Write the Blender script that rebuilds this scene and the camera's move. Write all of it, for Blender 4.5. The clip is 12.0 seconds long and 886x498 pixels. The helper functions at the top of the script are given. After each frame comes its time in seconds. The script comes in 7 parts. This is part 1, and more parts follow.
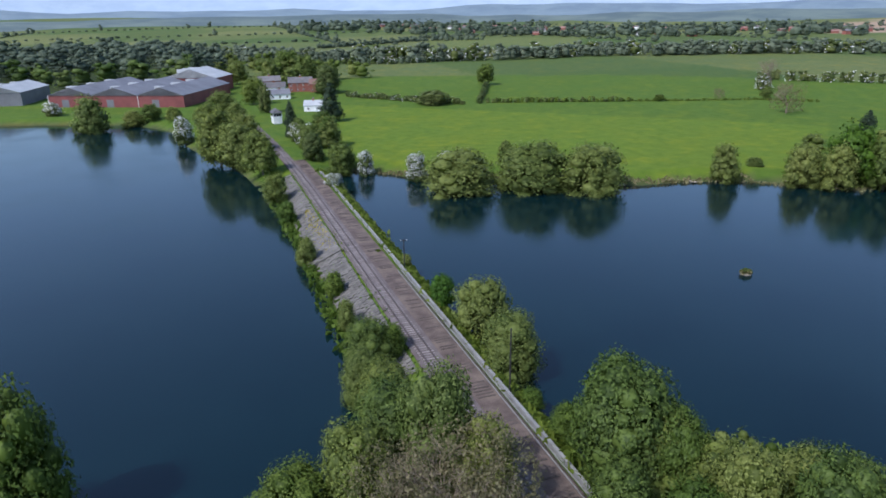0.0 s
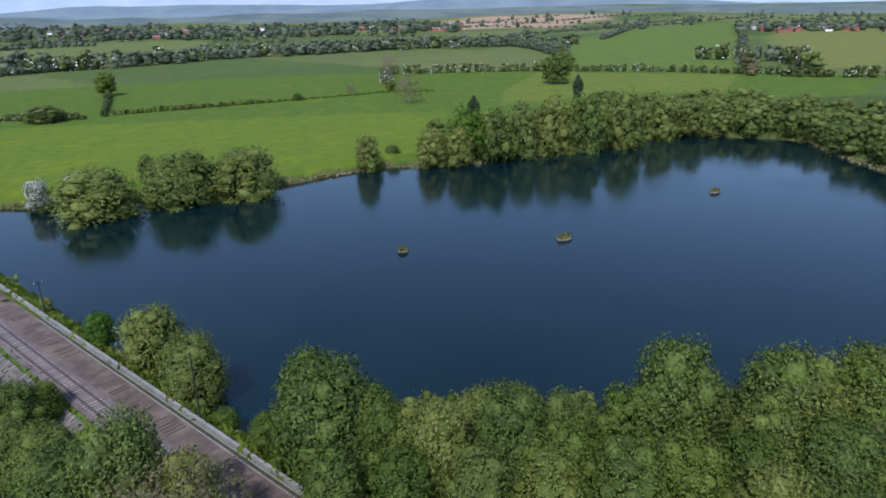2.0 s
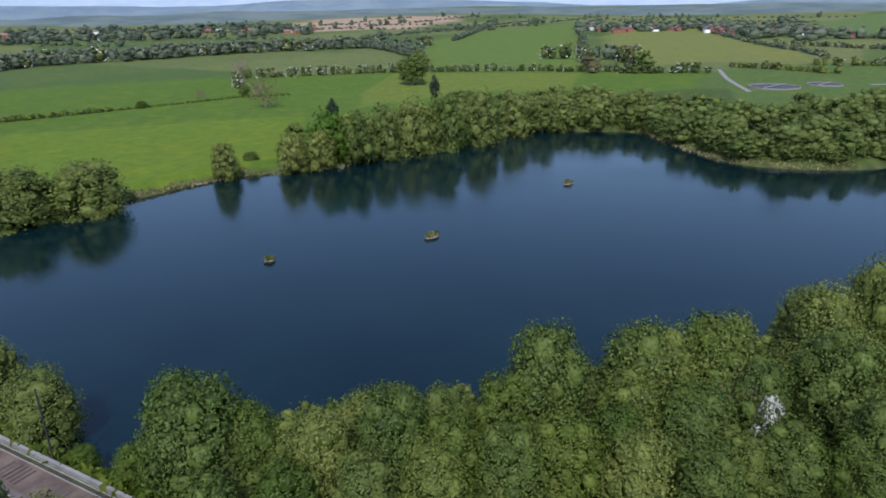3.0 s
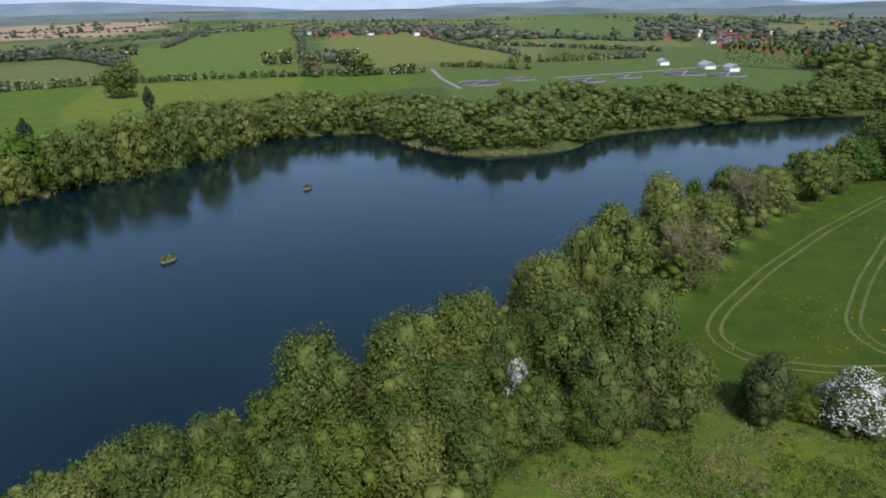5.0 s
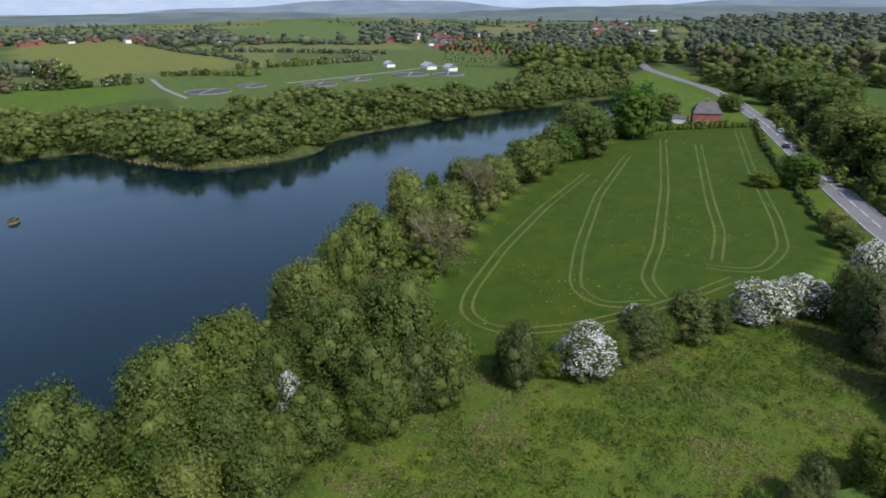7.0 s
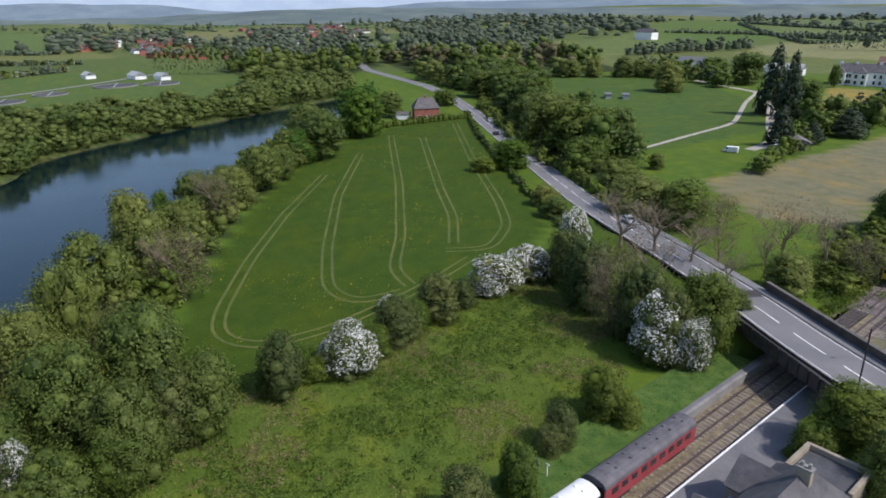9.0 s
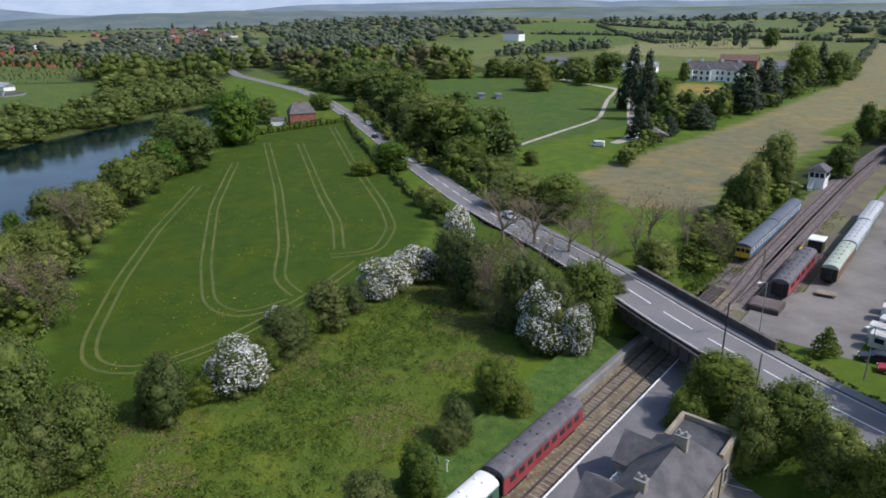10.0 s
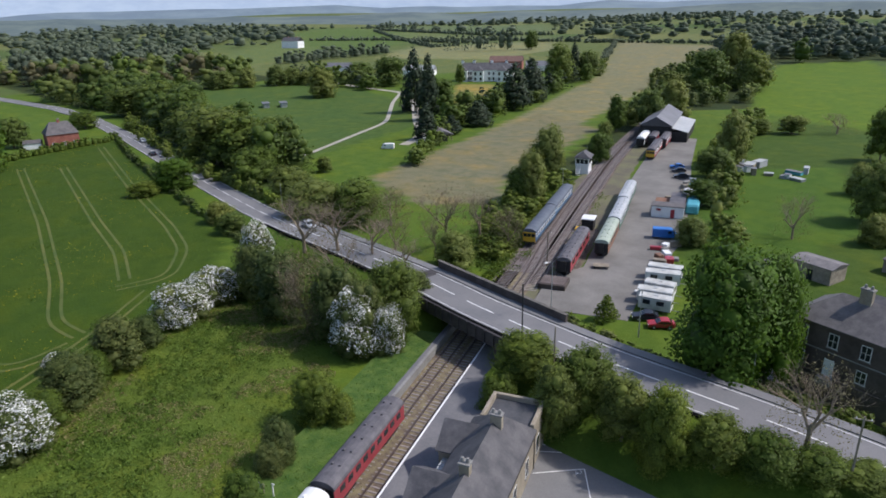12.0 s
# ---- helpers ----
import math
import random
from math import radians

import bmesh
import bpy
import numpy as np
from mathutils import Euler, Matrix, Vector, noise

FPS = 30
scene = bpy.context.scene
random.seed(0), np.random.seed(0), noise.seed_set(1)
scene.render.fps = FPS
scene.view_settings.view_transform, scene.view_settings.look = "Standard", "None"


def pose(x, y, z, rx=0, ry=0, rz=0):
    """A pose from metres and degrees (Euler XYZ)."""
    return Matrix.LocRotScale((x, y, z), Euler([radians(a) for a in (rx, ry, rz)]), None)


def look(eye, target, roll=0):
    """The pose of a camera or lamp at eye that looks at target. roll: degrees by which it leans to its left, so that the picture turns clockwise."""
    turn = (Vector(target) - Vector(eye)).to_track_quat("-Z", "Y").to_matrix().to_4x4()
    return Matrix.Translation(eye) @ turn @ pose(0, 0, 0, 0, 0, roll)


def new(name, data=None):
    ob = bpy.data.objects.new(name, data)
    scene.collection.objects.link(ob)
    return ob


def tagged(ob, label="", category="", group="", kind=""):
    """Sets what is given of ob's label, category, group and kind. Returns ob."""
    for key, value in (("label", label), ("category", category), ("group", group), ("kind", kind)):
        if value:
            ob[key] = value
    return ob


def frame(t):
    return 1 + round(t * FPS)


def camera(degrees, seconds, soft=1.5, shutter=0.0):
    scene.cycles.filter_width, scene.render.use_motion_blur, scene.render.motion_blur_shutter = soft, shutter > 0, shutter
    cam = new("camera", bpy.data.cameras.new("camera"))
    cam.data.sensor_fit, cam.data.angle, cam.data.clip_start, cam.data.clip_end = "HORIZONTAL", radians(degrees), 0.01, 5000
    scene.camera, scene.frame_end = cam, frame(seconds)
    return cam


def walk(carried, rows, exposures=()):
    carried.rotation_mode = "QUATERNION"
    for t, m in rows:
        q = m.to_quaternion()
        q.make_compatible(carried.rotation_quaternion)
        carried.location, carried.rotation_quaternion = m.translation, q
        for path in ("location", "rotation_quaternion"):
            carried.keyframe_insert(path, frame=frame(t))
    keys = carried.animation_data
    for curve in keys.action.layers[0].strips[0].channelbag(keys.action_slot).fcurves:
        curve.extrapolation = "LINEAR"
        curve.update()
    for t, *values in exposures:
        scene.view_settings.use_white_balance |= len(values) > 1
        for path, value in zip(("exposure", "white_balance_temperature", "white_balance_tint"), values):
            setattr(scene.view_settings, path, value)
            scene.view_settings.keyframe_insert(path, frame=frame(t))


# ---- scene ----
cam = camera(67.50, 12.0, soft=1.75)
PATH = [
    (0.0, 0.0, 0.0, 48.0, 70.00, 0.79, 0.00),
    (0.5, 0.0, 0.0, 48.0, 69.83, 0.90, -10.83),
    (1.0, 0.0, 0.0, 48.0, 69.74, 1.01, -19.68),
    (1.5, 0.0, 0.0, 48.0, 69.71, 0.99, -25.14),
    (2.0, 0.0, 0.0, 48.0, 69.66, 0.97, -30.00),
    (2.5, 0.0, 0.0, 48.0, 69.64, 0.89, -35.75),
    (3.0, 0.0, 0.0, 48.0, 69.62, 0.83, -41.96),
    (5.0, 0.0, 0.0, 48.0, 69.66, 0.81, -64.86),
    (5.5, 0.0, 0.0, 48.0, 69.68, 0.67, -70.37),
    (6.0, 0.0, 0.0, 48.0, 69.70, 0.68, -75.97),
    (6.5, 0.0, 0.0, 48.0, 69.73, 0.62, -81.55),
    (7.0, 0.0, 0.0, 48.0, 69.74, 0.68, -87.11),
    (9.0, 0.0, 0.0, 48.0, 69.65, 0.95, -110.13),
    (9.5, 0.0, 0.0, 48.0, 69.64, 0.92, -115.31),
    (10.0, 0.0, 0.0, 48.0, 69.69, 1.02, -120.61),
    (10.5, 0.0, 0.0, 48.0, 69.73, 1.02, -125.90),
    (11.0, 0.0, 0.0, 48.0, 69.77, 1.12, -130.51),
    (11.5, 0.0, 0.0, 48.0, 69.82, 1.16, -134.88),
    (12.0, 0.0, 0.0, 48.0, 69.82, 1.26, -138.67),
]
walk(cam, [(t, pose(x, y, z, rx, ry, rz)) for t, x, y, z, rx, ry, rz in PATH],
     exposures=[(0.0, 0.26, 5600, 15.0), (3.0, 0.16, 5750, 15.0), (6.0, 0.10, 6150, 15.0), (12.0, 0.10, 6200, 15.0)])

# ---- light ----
SUN_DIR = Vector((-0.47, -0.43, 0.77)).normalized()      # towards the sun
world = bpy.data.worlds.new("sky")
scene.world = world
world.use_nodes = True
wn = world.node_tree
sky = wn.nodes.new("ShaderNodeTexSky")
sky.sky_type = "NISHITA"
sky.sun_disc = False
sky.sun_elevation = math.asin(SUN_DIR.z)
sky.sun_rotation = math.atan2(SUN_DIR.x, SUN_DIR.y)
sky.air_density, sky.dust_density, sky.ozone_density = 1.0, 1.5, 1.5
wn.nodes["Background"].inputs["Strength"].default_value = 0.15
wn.links.new(sky.outputs[0], wn.nodes["Background"].inputs["Color"])
sun_data = bpy.data.lights.new("sun", "SUN")
sun_data.energy, sun_data.angle, sun_data.color = 3.4, radians(0.6), (1.0, 0.95, 0.87)
sun = new("sun", sun_data)
sun.matrix_basis = look(SUN_DIR * 500, (0, 0, 0))

# ---- materials ----


def shader(name):
    m = bpy.data.materials.new(name)
    m.use_nodes = True
    nt = m.node_tree
    return m, nt, nt.nodes["Principled BSDF"]


def noise_node(nt, scale, detail=4, rough=0.6, coord="Object"):
    tc = nt.nodes.new("ShaderNodeTexCoord")
    n = nt.nodes.new("ShaderNodeTexNoise")
    n.inputs["Scale"].default_value, n.inputs["Detail"].default_value = scale, detail
    n.inputs["Roughness"].default_value = rough
    nt.links.new(tc.outputs[coord], n.inputs["Vector"])
    return n


def mixed(nt, fac, a, b, mode="MIX"):
    n = nt.nodes.new("ShaderNodeMix")
    n.data_type, n.blend_type = "RGBA", mode
    for sock, v in ((n.inputs[0], fac), (n.inputs[6], a), (n.inputs[7], b)):
        if isinstance(v, bpy.types.NodeSocket):
            nt.links.new(v, sock)
        elif isinstance(v, (int, float)):
            sock.default_value = v
        else:
            sock.default_value = (*v, 1)
    return n.outputs[2]


def ramp(nt, fac, lo, hi, a=0.0, b=1.0):
    n = nt.nodes.new("ShaderNodeMapRange")
    for i, v in ((1, lo), (2, hi), (3, a), (4, b)):
        n.inputs[i].default_value = v
    nt.links.new(fac, n.inputs[0])
    return n.outputs[0]


def bump(nt, bsdf, height, strength, dist):
    n = nt.nodes.new("ShaderNodeBump")
    n.inputs["Strength"].default_value, n.inputs["Distance"].default_value = strength, dist
    nt.links.new(height, n.inputs["Height"])
    nt.links.new(n.outputs[0], bsdf.inputs["Normal"])


def rough_mat(name, a, b, scale=1.0, fine=12.0, rough=0.85, bumps=0.3, dist=0.03, metal=0.0, per_object=0.0):
    """Two colours mixed by coarse noise, with fine grain and relief."""
    m, nt, bs = shader(name)
    n1, n2 = noise_node(nt, scale), noise_node(nt, fine, 3)
    col = mixed(nt, ramp(nt, n1.outputs[0], 0.35, 0.65), a, b)
    col = mixed(nt, 0.45, col, mixed(nt, n2.outputs[0], (0.25, 0.25, 0.25), (0.8, 0.8, 0.8)), "OVERLAY")
    if per_object:
        oi = nt.nodes.new("ShaderNodeObjectInfo")
        hsv = nt.nodes.new("ShaderNodeHueSaturation")
        nt.links.new(ramp(nt, oi.outputs["Random"], 0, 1, 1 - per_object, 1 + per_object), hsv.inputs["Value"])
        nt.links.new(col, hsv.inputs["Color"])
        col = hsv.outputs[0]
    nt.links.new(col, bs.inputs["Base Color"])
    bs.inputs["Roughness"].default_value, bs.inputs["Metallic"].default_value = rough, metal
    bump(nt, bs, n2.outputs[0], bumps, dist)
    return m


def leaf_mat(name, a, b, glow=0.45, var=0.16, deep=0.66, pale=1.02, sat=1.07):
    """Leaves: diffuse and translucent, varied from tree to tree and from clump to clump."""
    m, nt, bs = shader(name)
    geo, oi = nt.nodes.new("ShaderNodeNewGeometry"), nt.nodes.new("ShaderNodeObjectInfo")
    col = mixed(nt, geo.outputs["Random Per Island"], tuple(q * deep for q in a), tuple(min(1.0, q * pale) for q in b))
    hsv = nt.nodes.new("ShaderNodeHueSaturation")
    nt.links.new(ramp(nt, oi.outputs["Random"], 0, 1, 1 - var, 1 + var), hsv.inputs["Value"])
    nt.links.new(ramp(nt, oi.outputs["Random"], 0, 1, 0.515, 0.485), hsv.inputs["Hue"])
    hsv.inputs["Saturation"].default_value = sat
    nt.links.new(col, hsv.inputs["Color"])
    nt.links.new(hsv.outputs[0], bs.inputs["Base Color"])
    bs.inputs["Roughness"].default_value = 0.6
    bs.inputs["Specular IOR Level"].default_value = 0.25
    tr, mx = nt.nodes.new("ShaderNodeBsdfTranslucent"), nt.nodes.new("ShaderNodeMixShader")
    nt.links.new(hsv.outputs[0], tr.inputs["Color"])
    mx.inputs[0].default_value = glow
    nt.links.new(bs.outputs[0], mx.inputs[1])
    nt.links.new(tr.outputs[0], mx.inputs[2])
    nt.links.new(mx.outputs[0], nt.nodes["Material Output"].inputs["Surface"])
    return m


def ground_mat():
    m, nt, bs = shader("land")
    at = nt.nodes.new("ShaderNodeAttribute")
    at.attribute_name = "cover"
    big, mid, fine = noise_node(nt, 0.03, 5), noise_node(nt, 0.25, 5), noise_node(nt, 2.2, 4, 0.7)
    c = mixed(nt, ramp(nt, big.outputs[0], 0.35, 0.7, 0, 0.55), at.outputs["Color"], mixed(nt, 1.0, at.outputs["Color"], (1.25, 1.05, 0.75), "MULTIPLY"))
    c = mixed(nt, ramp(nt, mid.outputs[0], 0.4, 0.7, 0, 0.85), c, mixed(nt, 1.0, c, (0.62, 0.74, 0.65), "MULTIPLY"))
    patch = noise_node(nt, 0.085, 6, 0.65)
    c = mixed(nt, ramp(nt, patch.outputs[0], 0.5, 0.68, 0, 0.55), c, mixed(nt, 1.0, c, (1.75, 1.30, 0.7), "MULTIPLY"))
    c = mixed(nt, 0.5, c, mixed(nt, fine.outputs[0], (0.2, 0.2, 0.2), (0.8, 0.8, 0.8)), "OVERLAY")
    nt.links.new(c, bs.inputs["Base Color"])
    bs.inputs["Roughness"].default_value = 0.95
    bs.inputs["Specular IOR Level"].default_value = 0.15
    bump(nt, bs, fine.outputs[0], 0.6, 0.25)
    return m


def water_mat():
    m, nt, bs = shader("lake_water")
    n1, n2 = noise_node(nt, 0.05, 3), noise_node(nt, 1.6, 3, 0.55)
    nt.links.new(mixed(nt, ramp(nt, n1.outputs[0], 0.3, 0.7), (0.0014, 0.0096, 0.0126), (0.0024, 0.0130, 0.0162)), bs.inputs["Base Color"])
    nt.links.new(ramp(nt, n1.outputs[0], 0.35, 0.65, 0.08, 0.17), bs.inputs["Roughness"])
    bs.inputs["IOR"].default_value = 1.33
    bs.inputs["Specular IOR Level"].default_value = 0.85
    bump(nt, bs, n2.outputs[0], 0.11, 0.05)
    return m


GROUND, WATER = ground_mat(), water_mat()
BARK = rough_mat("bark", (0.10, 0.085, 0.065), (0.17, 0.15, 0.12), 2, 9, 0.9, 0.6)
TWIG = rough_mat("twigs", (0.188, 0.138, 0.094), (0.275, 0.225, 0.163), 1, 9, 0.9)
LEAF = {
    "willow": leaf_mat("willow_leaves", (0.132, 0.176, 0.041), (0.236, 0.275, 0.082)),
    "alder": leaf_mat("alder_leaves", (0.093, 0.136, 0.033), (0.196, 0.247, 0.064)),
    "oak": leaf_mat("oak_leaves", (0.086, 0.131, 0.022), (0.151, 0.205, 0.045), 0.4, 0.18),
    "bright": leaf_mat("sycamore_leaves", (0.050, 0.105, 0.012), (0.095, 0.175, 0.025), 0.35, 0.12),
    "brown": leaf_mat("budding_leaves", (0.150, 0.140, 0.062), (0.225, 0.205, 0.110)),
    "dark": leaf_mat("conifer_needles", (0.018, 0.035, 0.017), (0.044, 0.066, 0.030), 0.1),
    "hawthorn": leaf_mat("hawthorn_leaves", (0.075, 0.116, 0.032), (0.170, 0.199, 0.066)),
    "scrub": leaf_mat("bramble_leaves", (0.088, 0.141, 0.024), (0.175, 0.237, 0.048)),
    "purple": leaf_mat("copper_leaves", (0.044, 0.016, 0.019), (0.087, 0.030, 0.030), 0.2),
}
# leaves of far trees: haze painted in as a paler, greyer green
LEAF_HAZED = leaf_mat("hazed_distant_leaves", (0.112, 0.146, 0.092), (0.175, 0.208, 0.134), 0.35)
MEADOW_LEAF = leaf_mat("meadow_grass", (0.095, 0.150, 0.022), (0.165, 0.225, 0.045), 0.3, 0.16, 0.84, 1.15)
BLOSSOM = leaf_mat("may_blossom", (0.80, 0.80, 0.74), (0.92, 0.92, 0.88), 0.12, 0.06, 1.0, 1.0, 1.0)
ASPHALT = rough_mat("asphalt", (0.145, 0.145, 0.149), (0.187, 0.183, 0.183), 0.15, 7, 0.9, 0.15)
PALE_TARMAC = rough_mat("worn_tarmac", (0.144, 0.144, 0.148), (0.194, 0.191, 0.187), 0.12, 5, 0.9, 0.2)
PLATFORM = rough_mat("platform_tarmac", (0.128, 0.128, 0.136), (0.176, 0.172, 0.176), 0.3, 5, 0.9, 0.2)
GRAVEL = rough_mat("yard_gravel", (0.135, 0.126, 0.114), (0.205, 0.194, 0.175), 0.12, 3, 0.95, 0.5)
BALLAST = rough_mat("ballast", (0.098, 0.075, 0.068), (0.149, 0.123, 0.115), 0.25, 5, 0.95, 0.9, 0.08)
WEEDY = rough_mat("straw_and_ballast", (0.120, 0.088, 0.066), (0.225, 0.190, 0.105), 0.9, 5, 0.95, 0.9, 0.08)
OLD_BALLAST = rough_mat("weedy_ballast", (0.075, 0.053, 0.045), (0.150, 0.112, 0.086), 0.35, 4, 0.95, 0.9, 0.08)
RAIL_STEEL = rough_mat("rail_steel", (0.06, 0.042, 0.035), (0.10, 0.075, 0.065), 1, 8, 0.55, 0.1, 0.01, 0.2)
ROTTEN = rough_mat("rotten_sleeper", (0.052, 0.041, 0.034), (0.105, 0.084, 0.070), 1, 6, 0.95, 0.4, 0.02, 0, 0.3)
SLEEPER = rough_mat("sleeper", (0.180, 0.156, 0.142), (0.285, 0.256, 0.240), 1, 6, 0.9, 0.3, 0.02, 0, 0.3)
STONE = rough_mat("stone_facing", (0.090, 0.081, 0.070), (0.150, 0.138, 0.120), 0.6, 3, 0.9, 0.7, 0.05, 0, 0.2)
ASHLAR = rough_mat("sandstone", (0.224, 0.190, 0.136), (0.313, 0.272, 0.204), 0.7, 5, 0.9, 0.4)
CONCRETE = rough_mat("concrete", (0.184, 0.178, 0.167), (0.248, 0.243, 0.227), 0.5, 5, 0.9, 0.2)
SLATE = rough_mat("roof_slate", (0.062, 0.061, 0.066), (0.118, 0.112, 0.115), 0.6, 6, 0.75, 0.5, 0.04, 0, 0.15)
LEAD_FLAT = rough_mat("flat_roof_felt", (0.054, 0.057, 0.063), (0.084, 0.084, 0.090), 0.5, 4, 0.8)
BRICK = rough_mat("red_brick", (0.22, 0.075, 0.055), (0.32, 0.12, 0.085), 0.6, 9, 0.9, 0.4, 0.02, 0, 0.15)
DARK_BRICK = rough_mat("sooty_brick", (0.055, 0.042, 0.038), (0.10, 0.08, 0.07), 0.6, 8, 0.9, 0.4)
GIRDER = rough_mat("dark_girder_paint", (0.030, 0.026, 0.026), (0.055, 0.048, 0.045), 0.8, 6, 0.7, 0.2)
WHITE = rough_mat("white_paint", (0.72, 0.72, 0.70), (0.82, 0.82, 0.80), 0.5, 7, 0.6, 0.1)
RENDERED = rough_mat("white_render", (0.726, 0.726, 0.704), (0.880, 0.880, 0.858), 0.3, 6, 0.8, 0.1)
GRUBBY = rough_mat("grubby_white_panels", (0.40, 0.40, 0.37), (0.62, 0.62, 0.59), 0.5, 5, 0.7, 0.1)
TILE_RED = rough_mat("clay_tiles", (0.165, 0.092, 0.072), (0.245, 0.140, 0.112), 0.7, 5, 0.85, 0.4, 0.03, 0, 0.25)
TILE_GREY = rough_mat("grey_tiles", (0.105, 0.098, 0.098), (0.168, 0.154, 0.150), 0.7, 5, 0.85, 0.4, 0.03, 0, 0.25)
SHEETING = rough_mat("grey_roof_sheeting", (0.125, 0.125, 0.135), (0.180, 0.180, 0.190), 0.12, 2, 0.6, 0.2)
PALE_SHEET = rough_mat("pale_roof_sheeting", (0.331, 0.346, 0.346), (0.432, 0.439, 0.432), 0.15, 2, 0.6, 0.2)
RED_SHEET = rough_mat("red_cladding", (0.16, 0.042, 0.040), (0.22, 0.062, 0.056), 0.2, 3, 0.6, 0.2)
MAROON = rough_mat("maroon_coach_paint", (0.26, 0.035, 0.045), (0.34, 0.06, 0.07), 0.5, 6, 0.45, 0.1)
BLUE = rough_mat("rail_blue_paint", (0.030, 0.085, 0.16), (0.05, 0.12, 0.21), 0.5, 6, 0.45, 0.1)
GREY_PANEL = rough_mat("pale_grey_paint", (0.52, 0.56, 0.60), (0.64, 0.67, 0.70), 0.5, 6, 0.5, 0.1)
YELLOW = rough_mat("warning_yellow", (0.62, 0.36, 0.02), (0.75, 0.45, 0.04), 0.6, 6, 0.5, 0.1)
COACH_ROOF = rough_mat("dark_coach_roof", (0.075, 0.071, 0.079), (0.128, 0.120, 0.128), 0.8, 4, 0.7, 0.2)
BLUE_ROOF = rough_mat("slate_blue_coach_roof", (0.07, 0.085, 0.11), (0.11, 0.125, 0.15), 0.5, 4, 0.6, 0.1)
PALE_ROOF = rough_mat("silver_coach_roof", (0.320, 0.344, 0.360), (0.440, 0.456, 0.464), 0.5, 4, 0.6, 0.1)
GREEN_ROOF = rough_mat("green_coach_roof", (0.27, 0.33, 0.26), (0.38, 0.42, 0.35), 0.5, 4, 0.7, 0.2)
BODY_GREEN = rough_mat("green_coach_paint", (0.05, 0.13, 0.09), (0.08, 0.17, 0.12), 0.5, 6, 0.5, 0.1)
BLACK = rough_mat("black_underframe", (0.016, 0.015, 0.015), (0.03, 0.028, 0.026), 1, 6, 0.8, 0.2)
RUST = rough_mat("rusty_steel", (0.16, 0.07, 0.04), (0.24, 0.13, 0.08), 0.8, 5, 0.85, 0.4)
TIMBER = rough_mat("weathered_timber", (0.18, 0.15, 0.11), (0.30, 0.26, 0.20), 1, 8, 0.9, 0.4)
GALV = rough_mat("galvanised_steel", (0.30, 0.32, 0.32), (0.42, 0.44, 0.44), 1, 8, 0.5, 0.1, 0.01, 0.5)
VAN_BLUE = rough_mat("blue_van_paint", (0.02, 0.13, 0.42), (0.03, 0.18, 0.52), 0.5, 6, 0.35, 0.05)
CAR_DARK = rough_mat("dark_car_paint", (0.02, 0.022, 0.03), (0.035, 0.04, 0.05), 0.5, 6, 0.3, 0.03)
CAR_SILVER = rough_mat("silver_car_paint", (0.45, 0.46, 0.47), (0.55, 0.56, 0.57), 0.5, 6, 0.3, 0.03, 0.01, 0.4)
CAR_RED = rough_mat("red_car_paint", (0.30, 0.02, 0.03), (0.38, 0.04, 0.05), 0.5, 6, 0.3, 0.03)
TARP = rough_mat("blue_green_tarpaulin", (0.05, 0.26, 0.33), (0.09, 0.36, 0.42), 0.5, 5, 0.6, 0.3)
RUBBER = rough_mat("tyre_rubber", (0.02, 0.02, 0.02), (0.035, 0.035, 0.035), 2, 9, 0.9, 0.2)
REED = leaf_mat("reeds", (0.20, 0.19, 0.08), (0.30, 0.27, 0.14), 0.3)
FLOWER = leaf_mat("yellow_flowers", (0.42, 0.33, 0.03), (0.55, 0.44, 0.06), 0.2)
MUD = rough_mat("wheel_ruts", (0.048, 0.084, 0.010), (0.112, 0.118, 0.022), 0.11, 3, 0.95, 0.3)
PATHWAY = rough_mat("pale_track", (0.304, 0.280, 0.224), (0.400, 0.376, 0.320), 0.2, 4, 0.95, 0.3)
glass, gnt, gbs = shader("window_glass")
gbs.inputs["Base Color"].default_value = (0.02, 0.025, 0.03, 1)
gbs.inputs["Roughness"].default_value = 0.08
GLASS = glass


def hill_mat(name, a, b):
    """Plain distance: pale woods and fields, haze put into the colour and a glow."""
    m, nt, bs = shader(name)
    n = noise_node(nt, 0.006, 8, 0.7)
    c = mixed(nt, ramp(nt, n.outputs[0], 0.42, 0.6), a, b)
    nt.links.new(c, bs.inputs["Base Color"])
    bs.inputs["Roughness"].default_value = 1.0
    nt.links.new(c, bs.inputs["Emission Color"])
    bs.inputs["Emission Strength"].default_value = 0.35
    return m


# each ring is painted paler and bluer than the last to imitate haze
HILL_NEAR = hill_mat("hazed_farmland", (0.060, 0.084, 0.086), (0.100, 0.128, 0.112))
HILL_MID = hill_mat("hazed_hill_woods", (0.105, 0.143, 0.175), (0.140, 0.182, 0.205))
HILL_FAR = hill_mat("hazed_farthest_hills", (0.245, 0.305, 0.375), (0.280, 0.340, 0.400))

# ---- building helpers ----


def thing(name, label, category, group="", kind="", at=(0, 0, 0), turn=0.0, scale=(1, 1, 1)):
    ob = new(name)
    ob.empty_display_size = 0.3
    ob.matrix_basis = Matrix.LocRotScale(Vector(at), Euler((0, 0, turn)), Vector(scale))
    return tagged(ob, label, category, group, kind)


def link_mesh(name, me, parent, label="", kind=""):
    ob = new(name, me)
    ob.parent = parent
    return tagged(ob, label, kind=kind)


BOX_F = np.array([(0, 3, 2, 1), (4, 5, 6, 7), (0, 1, 5, 4), (1, 2, 6, 5), (2, 3, 7, 6), (3, 0, 4, 7)])


